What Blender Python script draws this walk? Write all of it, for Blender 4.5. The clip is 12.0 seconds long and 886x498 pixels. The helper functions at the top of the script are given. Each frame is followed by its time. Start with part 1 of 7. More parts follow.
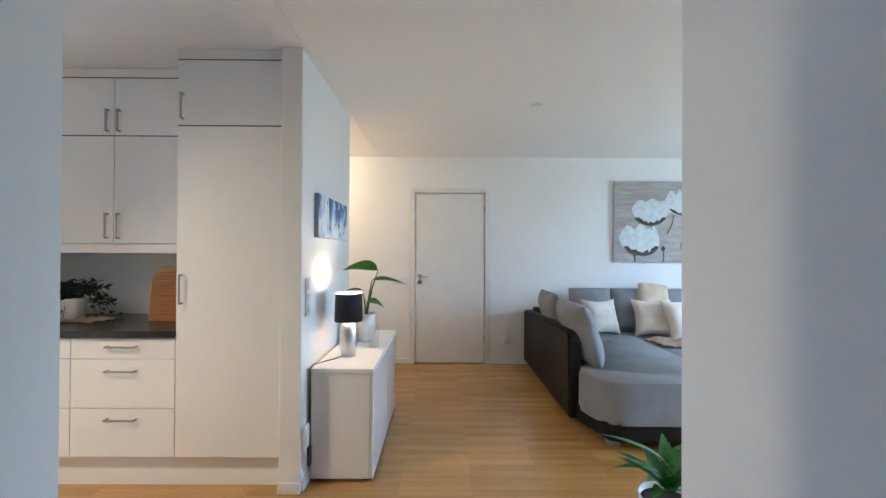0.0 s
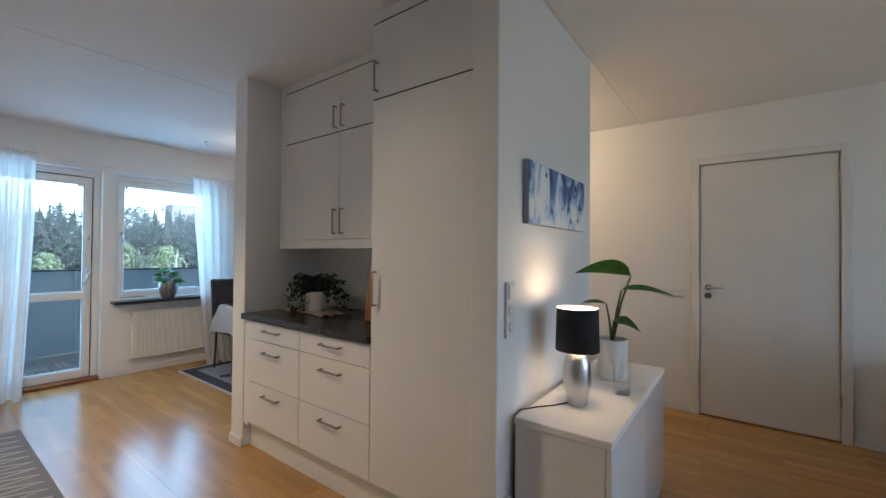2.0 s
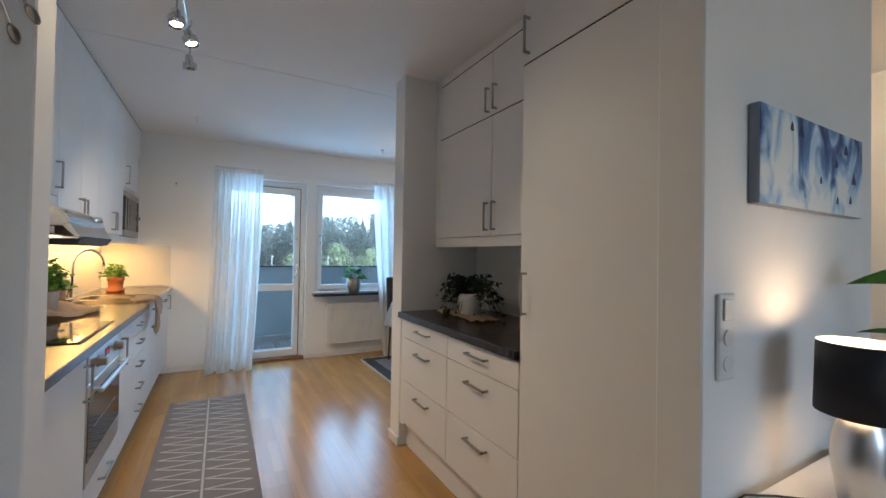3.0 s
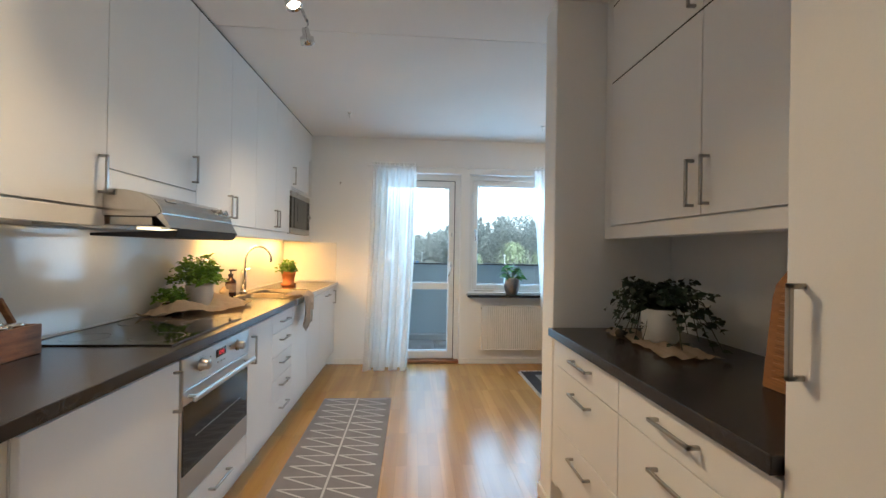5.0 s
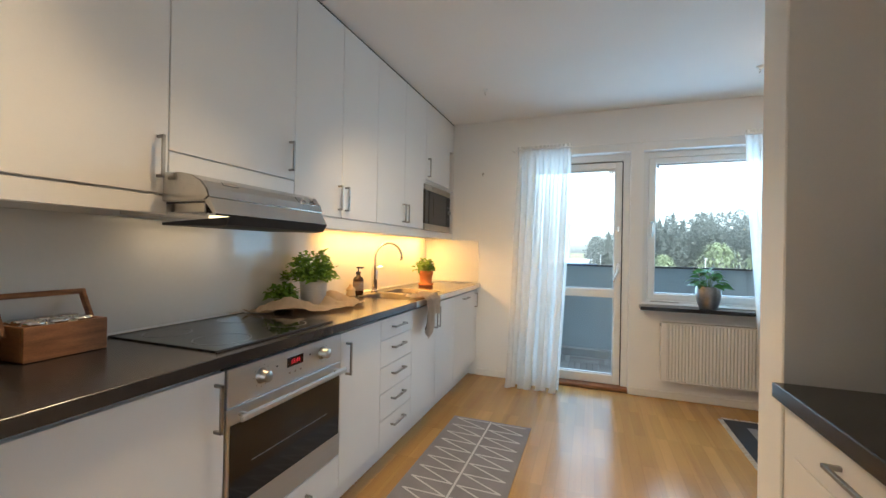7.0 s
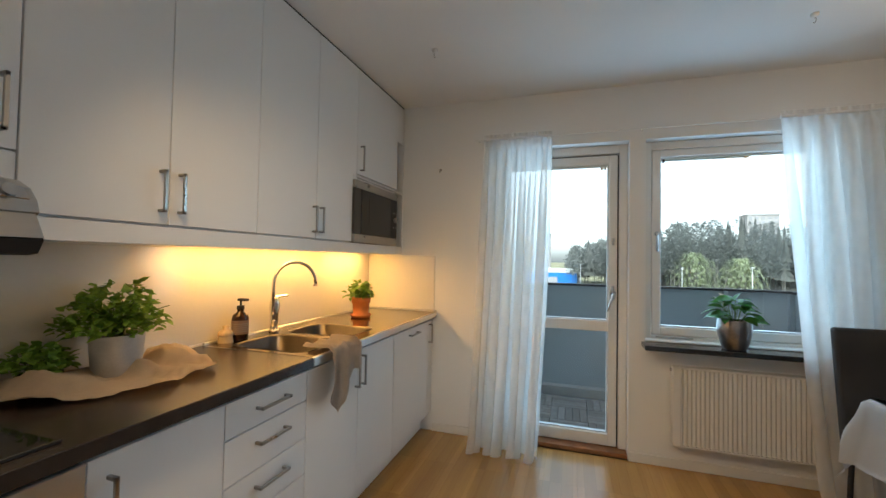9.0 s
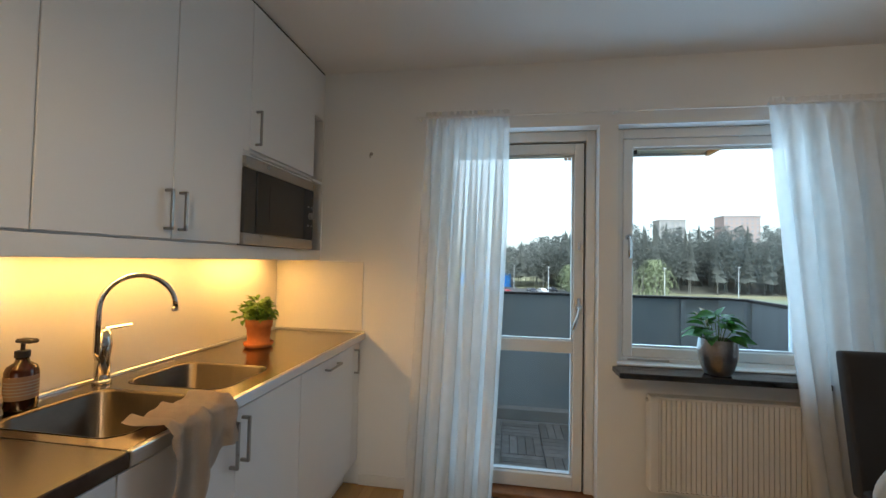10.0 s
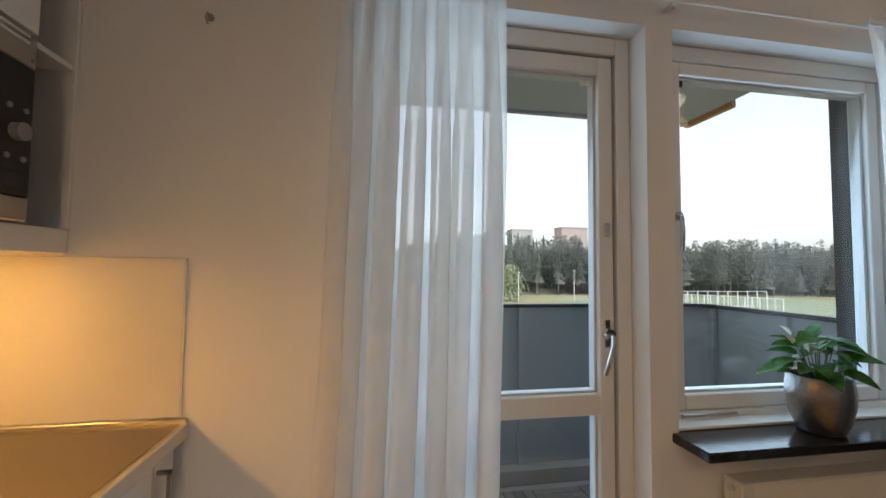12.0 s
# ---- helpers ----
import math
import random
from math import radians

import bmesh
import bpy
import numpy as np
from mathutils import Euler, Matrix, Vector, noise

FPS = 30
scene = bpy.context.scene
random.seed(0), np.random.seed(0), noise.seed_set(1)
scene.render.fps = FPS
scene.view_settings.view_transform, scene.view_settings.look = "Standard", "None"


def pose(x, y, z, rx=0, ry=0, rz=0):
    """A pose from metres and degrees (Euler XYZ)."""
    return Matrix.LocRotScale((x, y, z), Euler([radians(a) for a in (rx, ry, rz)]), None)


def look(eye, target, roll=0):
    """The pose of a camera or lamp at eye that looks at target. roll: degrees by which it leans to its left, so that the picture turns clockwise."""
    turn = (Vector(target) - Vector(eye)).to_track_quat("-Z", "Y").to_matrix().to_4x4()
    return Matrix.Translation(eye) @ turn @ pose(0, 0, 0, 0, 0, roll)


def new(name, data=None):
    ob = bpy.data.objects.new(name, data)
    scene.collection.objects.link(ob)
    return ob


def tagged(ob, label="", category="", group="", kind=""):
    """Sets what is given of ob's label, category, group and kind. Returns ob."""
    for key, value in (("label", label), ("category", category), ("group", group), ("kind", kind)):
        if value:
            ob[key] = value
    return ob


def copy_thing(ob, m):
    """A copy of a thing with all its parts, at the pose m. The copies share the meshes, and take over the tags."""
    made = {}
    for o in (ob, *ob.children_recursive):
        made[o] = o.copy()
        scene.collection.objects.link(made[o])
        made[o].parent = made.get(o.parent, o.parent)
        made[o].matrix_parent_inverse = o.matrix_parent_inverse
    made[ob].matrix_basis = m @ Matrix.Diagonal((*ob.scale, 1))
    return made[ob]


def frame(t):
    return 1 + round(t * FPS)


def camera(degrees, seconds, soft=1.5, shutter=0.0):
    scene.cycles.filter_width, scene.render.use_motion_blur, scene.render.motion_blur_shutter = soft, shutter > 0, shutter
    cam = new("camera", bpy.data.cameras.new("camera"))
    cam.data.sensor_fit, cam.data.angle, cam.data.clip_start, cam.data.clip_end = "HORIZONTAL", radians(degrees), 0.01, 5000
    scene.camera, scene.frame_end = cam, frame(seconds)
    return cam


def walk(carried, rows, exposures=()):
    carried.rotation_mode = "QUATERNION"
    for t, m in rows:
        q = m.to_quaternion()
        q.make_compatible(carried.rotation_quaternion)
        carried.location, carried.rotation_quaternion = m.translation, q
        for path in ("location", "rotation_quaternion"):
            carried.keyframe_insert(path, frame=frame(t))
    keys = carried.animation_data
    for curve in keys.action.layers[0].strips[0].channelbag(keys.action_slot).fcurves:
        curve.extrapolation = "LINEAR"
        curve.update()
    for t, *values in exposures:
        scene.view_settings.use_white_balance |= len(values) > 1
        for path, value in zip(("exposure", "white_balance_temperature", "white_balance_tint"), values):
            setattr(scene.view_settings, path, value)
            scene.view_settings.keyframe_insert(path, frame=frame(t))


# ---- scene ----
cam = camera(95.6, 12.0)
PATH = [
    (0, (0.502, 0.304, 1.356), (0.511, 2.304, 1.368), 0.3),
    (0.5, (0.521, 0.567, 1.321), (0.314, 2.556, 1.342), 0.1),
    (1, (0.547, 0.815, 1.313), (0.003, 2.74, 1.338), 0.2),
    (1.5, (0.511, 1.037, 1.302), (-0.394, 2.82, 1.336), 0.4),
    (2, (0.466, 1.207, 1.304), (-0.727, 2.812, 1.331), 0.5),
    (2.5, (0.412, 1.369, 1.304), (-1.108, 2.668, 1.327), 0.7),
    (3, (0.277, 1.518, 1.284), (-1.473, 2.486, 1.313), 1.0),
    (3.5, (0.15, 1.642, 1.28), (-1.734, 2.314, 1.298), 1.0),
    (3.7, (0.095, 1.69, 1.279), (-1.828, 2.241, 1.292), 1.0),
    (5.5, (-0.456, 1.982, 1.25), (-2.455, 1.909, 1.25), 0.9),
    (6, (-0.589, 2.069, 1.228), (-2.546, 1.656, 1.214), 0.9),
    (6.5, (-0.746, 2.112, 1.228), (-2.647, 1.492, 1.213), 1.0),
    (8.5, (-1.586, 2.108, 1.286), (-3.441, 1.36, 1.301), 1.0),
    (9, (-1.859, 2.062, 1.305), (-3.763, 1.451, 1.355), 1.0),
    (9.5, (-2.142, 1.988, 1.33), (-4.091, 1.544, 1.396), 1.0),
    (10, (-2.445, 1.914, 1.345), (-4.42, 1.605, 1.404), 1.1),
    (10.5, (-2.739, 1.82, 1.328), (-4.729, 1.643, 1.415), 0.9),
    (11, (-3.042, 1.691, 1.335), (-5.039, 1.75, 1.421), 0.7),
    (11.5, (-3.339, 1.62, 1.345), (-5.327, 1.823, 1.428), 0.7),
    (12, (-3.62, 1.548, 1.306), (-5.588, 1.887, 1.405), 0.6),
]
EXPOSURES = [(0, 3.9, 4700, 1), (0.5, 3.9, 4700, 1), (1.2, 3.35, 4850, 3), (2.0, 2.9, 4950, 4), (3.5, 2.85, 5050, 4), (5.5, 3.2, 5600, 3), (6.5, 3.15, 5650, 3), (8.5, 2.75, 6050, 4), (9.5, 2.3, 6000, 4), (10.5, 2.15, 5850, 5), (11.2, 2.15, 6200, 8), (12, 2.0, 6700, 13)]
walk(cam, [(t, look(eye, target, roll)) for t, eye, target, roll in PATH], EXPOSURES)

# ---- world, daylight and lamps ----
world = bpy.data.worlds.new("overcast")
scene.world = world
world.use_nodes = True
wn = world.node_tree.nodes
sky = wn.new("ShaderNodeTexSky")
sky.sky_type, sky.sun_disc = "NISHITA", False
sky.sun_elevation, sky.sun_rotation = radians(60), radians(82)
sky.dust_density, sky.air_density, sky.ozone_density = 2.5, 1.0, 1.0
soft_sky = wn.new("ShaderNodeHueSaturation")
soft_sky.inputs["Saturation"].default_value = 0.35
wn["Background"].inputs["Strength"].default_value = 0.095
world.node_tree.links.new(sky.outputs[0], soft_sky.inputs["Color"])
world.node_tree.links.new(soft_sky.outputs[0], wn["Background"].inputs["Color"])


def lamp(name, kind, m, power, colour, size=0.05, **more):
    data = bpy.data.lights.new(name, kind)
    data.energy, data.color = power, colour
    if kind == "AREA":
        data.shape, data.size, data.size_y = "RECTANGLE", size, more.get("size_y", size)
    else:
        data.shadow_soft_size = size
    if kind == "SPOT":
        data.spot_size, data.spot_blend = radians(more.get("cone", 110)), 1.0
    if kind == "SUN":
        data.angle = radians(more.get("angle", 12))
    ob = new(name, data)
    ob.matrix_world = m
    return ob


WARM = (1.0, 0.66, 0.35)
WARMER = (1.0, 0.47, 0.10)
ORANGE = (1.0, 0.60, 0.30)
DEEP = (1.0, 0.58, 0.26)
PALE = (0.80, 0.90, 1.0)
COOL = (0.50, 0.75, 1.0)
lamp("sun", "SUN", look((0, 0, 30), (-5, -0.7, 21.3)), 0.8, (1.0, 0.95, 0.88), angle=30)
# ceiling spots of the kitchen
lamp("spot_lamp", "SPOT", look((-1.93, 1.31, 2.28), (0.2, 1.72, 0.2)), 6.6, WARM, 0.05, cone=112)
lamp("spot_lamp", "SPOT", look((-2.08, 1.37, 2.26), (-1.5, 1.65, 0.0)), 5.5, WARM, 0.05, cone=118)
lamp("spot_lamp", "SPOT", look((-2.41, 1.34, 2.24), (-3.7, 1.8, 0.5)), 9.5, WARM, 0.05, cone=124)
lamp("dining_lamp", "POINT", pose(-3.80, 3.50, 2.24), 0.5, DEEP, 0.15)
lamp("strip_lamp", "AREA", pose(-3.55, 0.60, 1.352), 1.15, WARMER, 1.0, size_y=0.05)
lamp("strip_lamp", "AREA", pose(-4.37, 0.60, 1.350), 0.85, WARMER, 0.48, size_y=0.05)
lamp("hood_lamp", "AREA", pose(-2.12, 0.62, 1.330), 0.06, WARM, 0.4, size_y=0.06)
lamp("table_lamp_bulb", "POINT", pose(-0.105, 2.955, 1.03), 0.45, ORANGE, 0.05)
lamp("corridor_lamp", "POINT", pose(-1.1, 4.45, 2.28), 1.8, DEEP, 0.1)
# daylight through the living-room window
lamp("living_window_sky", "AREA", look((4.86, 3.3, 1.5), (0, 3.3, 1.3)), 1.35, PALE, 2.4, size_y=1.4)
# sky light in the openings of the balcony door and the window
lamp("door_sky", "AREA", look((-4.985, 1.96, 1.06), (0, 1.96, 0.5)), 1.15, COOL, 0.76, size_y=2.1)
lamp("window_sky", "AREA", look((-4.985, 3.03, 1.45), (0, 3.03, 0.6)), 2.0, COOL, 0.80, size_y=1.25)


# ---- materials ----
def mat(name, colour, rough=0.5, metal=0.0, vary=0.06, scale=6.0, bump=0.0, grain=60.0, second=None, stretch=(1, 1, 1), coat=0.0, rnd=0.0, spec=0.5, rough_vary=0.08):
    m = bpy.data.materials.new(name)
    m.use_nodes = True
    n, l = m.node_tree.nodes, m.node_tree.links
    p = n["Principled BSDF"]
    geo = n.new("ShaderNodeNewGeometry")
    mp = n.new("ShaderNodeMapping")
    mp.inputs["Scale"].default_value = stretch
    l.new(geo.outputs["Position"], mp.inputs["Vector"])
    big = n.new("ShaderNodeTexNoise")
    big.inputs["Scale"].default_value, big.inputs["Detail"].default_value = scale, 5
    fine = n.new("ShaderNodeTexNoise")
    fine.inputs["Scale"].default_value, fine.inputs["Detail"].default_value = grain, 3
    l.new(mp.outputs[0], big.inputs["Vector"])
    l.new(mp.outputs[0], fine.inputs["Vector"])
    add = n.new("ShaderNodeMath")
    add.operation = "MULTIPLY_ADD"
    l.new(fine.outputs[0], add.inputs[0])
    add.inputs[1].default_value = 0.5
    l.new(big.outputs[0], add.inputs[2])
    ramp = n.new("ShaderNodeValToRGB")
    dark = second or tuple(c * (1 - vary) for c in colour)
    ramp.color_ramp.elements[0].position, ramp.color_ramp.elements[1].position = 0.5, 1.0
    ramp.color_ramp.elements[0].color = (*dark, 1)
    ramp.color_ramp.elements[1].color = (*[min(1, c * (1 + vary * 0.5)) for c in colour], 1)
    l.new(add.outputs[0], ramp.inputs[0])
    out = ramp.outputs[0]
    if rnd:
        info = n.new("ShaderNodeObjectInfo")
        mr = n.new("ShaderNodeMapRange")
        mr.inputs[3].default_value, mr.inputs[4].default_value = 1 - rnd, 1 + rnd
        l.new(info.outputs["Random"], mr.inputs[0])
        hs = n.new("ShaderNodeHueSaturation")
        l.new(mr.outputs[0], hs.inputs["Value"])
        l.new(out, hs.inputs["Color"])
        out = hs.outputs[0]
    l.new(out, p.inputs["Base Color"])
    rr = n.new("ShaderNodeMapRange")
    rr.inputs[3].default_value, rr.inputs[4].default_value = max(0, rough - rough_vary), min(1, rough + rough_vary)
    l.new(big.outputs[0], rr.inputs[0])
    l.new(rr.outputs[0], p.inputs["Roughness"])
    p.inputs["Metallic"].default_value = metal
    p.inputs["Specular IOR Level"].default_value = spec
    p.inputs["Coat Weight"].default_value = coat
    if bump:
        b = n.new("ShaderNodeBump")
        b.inputs["Strength"].default_value, b.inputs["Distance"].default_value = bump, 0.002
        l.new(fine.outputs[0], b.inputs["Height"])
        l.new(b.outputs[0], p.inputs["Normal"])
    return m


def emit(name, colour, power):
    m = bpy.data.materials.new(name)
    m.use_nodes = True
    p = m.node_tree.nodes["Principled BSDF"]
    p.inputs["Base Color"].default_value = (*colour, 1)
    p.inputs["Emission Color"].default_value = (*colour, 1)
    p.inputs["Emission Strength"].default_value = power
    return m


def glass_mat(name, tint=(0.93, 0.97, 0.97), gloss=1.0):
    m = bpy.data.materials.new(name)
    m.use_nodes = True
    n, l = m.node_tree.nodes, m.node_tree.links
    n.remove(n["Principled BSDF"])
    tr, gl, mix, fr, pw = (n.new("ShaderNode" + k) for k in ("BsdfTransparent", "BsdfGlossy", "MixShader", "LayerWeight", "Math"))
    tr.inputs[0].default_value = (*tint, 1)
    gl.inputs["Roughness"].default_value = 0.01
    pw.operation = "MULTIPLY_ADD"
    pw.inputs[1].default_value, pw.inputs[2].default_value = 0.25 * gloss, 0.012
    fr.inputs["Blend"].default_value = 0.25
    l.new(fr.outputs["Facing"], pw.inputs[0])
    l.new(pw.outputs[0], mix.inputs[0])
    l.new(tr.outputs[0], mix.inputs[1])
    l.new(gl.outputs[0], mix.inputs[2])
    l.new(mix.outputs[0], n["Material Output"].inputs[0])
    return m


def sheer_mat(name):
    m = bpy.data.materials.new(name)
    m.use_nodes = True
    n, l = m.node_tree.nodes, m.node_tree.links
    n.remove(n["Principled BSDF"])
    tr, df, tl, m1, m2 = (n.new("ShaderNode" + k) for k in ("BsdfTransparent", "BsdfDiffuse", "BsdfTranslucent", "MixShader", "MixShader"))
    geo, wave = n.new("ShaderNodeNewGeometry"), n.new("ShaderNodeTexNoise")
    wave.inputs["Scale"].default_value = 14
    l.new(geo.outputs["Position"], wave.inputs["Vector"])
    mr = n.new("ShaderNodeMapRange")
    mr.inputs[3].default_value, mr.inputs[4].default_value = 0.70, 0.82
    l.new(wave.outputs[0], mr.inputs[0])
    df.inputs[0].default_value = tl.inputs[0].default_value = (0.92, 0.92, 0.91, 1)
    m1.inputs[0].default_value = 0.62
    l.new(df.outputs[0], m1.inputs[1])
    l.new(tl.outputs[0], m1.inputs[2])
    l.new(mr.outputs[0], m2.inputs[0])
    l.new(tr.outputs[0], m2.inputs[1])
    l.new(m1.outputs[0], m2.inputs[2])
    l.new(m2.outputs[0], n["Material Output"].inputs[0])
    return m


def oak_mat():
    m = mat("oak_parquet", (0.46, 0.27, 0.075), 0.22, 0, 0.2, 3.0, 0.04, 90, second=(0.39, 0.215, 0.068), stretch=(0.35, 5, 1), rnd=0.08, rough_vary=0.03, spec=0.75)
    n, l = m.node_tree.nodes, m.node_tree.links
    p = n["Principled BSDF"]
    src = p.inputs["Base Color"].links[0].from_socket
    geo = [x for x in n if x.bl_idname == "ShaderNodeNewGeometry"][0]
    br = n.new("ShaderNodeTexBrick")
    br.offset, br.offset_frequency = 0.37, 1
    br.inputs["Color1"].default_value, br.inputs["Color2"].default_value = (0.84, 0.82, 0.79, 1), (1.08, 1.07, 1.06, 1)
    br.inputs["Mortar"].default_value = (0.72, 0.68, 0.6, 1)
    br.inputs["Scale"].default_value, br.inputs["Mortar Size"].default_value = 1.0, 0.0008
    br.inputs["Brick Width"].default_value, br.inputs["Row Height"].default_value = 0.42, 0.065
    l.new(geo.outputs["Position"], br.inputs["Vector"])
    mx = n.new("ShaderNodeMix")
    mx.data_type, mx.blend_type = "RGBA", "MULTIPLY"
    mx.inputs[0].default_value = 1.0
    l.new(src, mx.inputs[6])
    l.new(br.outputs["Color"], mx.inputs[7])
    l.new(mx.outputs[2], p.inputs["Base Color"])
    return m


def splash_mat():
    """Watercolour of blue and violet blots on white."""
    m = mat("blue_watercolour", (0.75, 0.82, 0.9), 0.6)
    n, l = m.node_tree.nodes, m.node_tree.links
    p = n["Principled BSDF"]
    geo = [x for x in n if x.bl_idname == "ShaderNodeNewGeometry"][0]
    sep, comb = n.new("ShaderNodeSeparateXYZ"), n.new("ShaderNodeCombineXYZ")
    l.new(geo.outputs["Position"], sep.inputs[0])
    nz = n.new("ShaderNodeTexNoise")
    nz.inputs["Scale"].default_value, nz.inputs["Detail"].default_value, nz.inputs["Distortion"].default_value = 5.5, 6, 1.2
    mp = n.new("ShaderNodeMapping")
    mp.inputs["Scale"].default_value = (1, 1.3, 0.8)
    l.new(geo.outputs["Position"], mp.inputs[0])
    l.new(mp.outputs[0], nz.inputs["Vector"])
    mr = n.new("ShaderNodeMapRange")
    mr.inputs[1].default_value, mr.inputs[2].default_value = 1.38, 1.75
    mr.inputs[3].default_value, mr.inputs[4].default_value = -0.17, 0.07
    l.new(sep.outputs[2], mr.inputs[0])
    ad = n.new("ShaderNodeMath")
    l.new(nz.outputs[0], ad.inputs[0])
    l.new(mr.outputs[0], ad.inputs[1])
    rp = n.new("ShaderNodeValToRGB")
    e = rp.color_ramp.elements
    e[0].position, e[0].color = 0.36, (0.82, 0.86, 0.88, 1)
    e[1].position, e[1].color = 0.74, (0.02, 0.025, 0.09, 1)
    for pos, c in ((0.46, (0.5, 0.66, 0.82, 1)), (0.54, (0.16, 0.28, 0.55, 1)), (0.62, (0.05, 0.08, 0.24, 1))):
        k = e.new(pos)
        k.color = c
    l.new(ad.outputs[0], rp.inputs[0])
    l.new(rp.outputs[0], p.inputs["Base Color"])
    return m


def leafy(m, share=0.5):
    """Let light pass through thin leaves."""
    n, l = m.node_tree.nodes, m.node_tree.links
    p = n["Principled BSDF"]
    tl, mx = n.new("ShaderNodeBsdfTranslucent"), n.new("ShaderNodeMixShader")
    l.new(p.inputs["Base Color"].links[0].from_socket, tl.inputs[0])
    mx.inputs[0].default_value = share
    l.new(p.outputs[0], mx.inputs[1])
    l.new(tl.outputs[0], mx.inputs[2])
    l.new(mx.outputs[0], n["Material Output"].inputs[0])


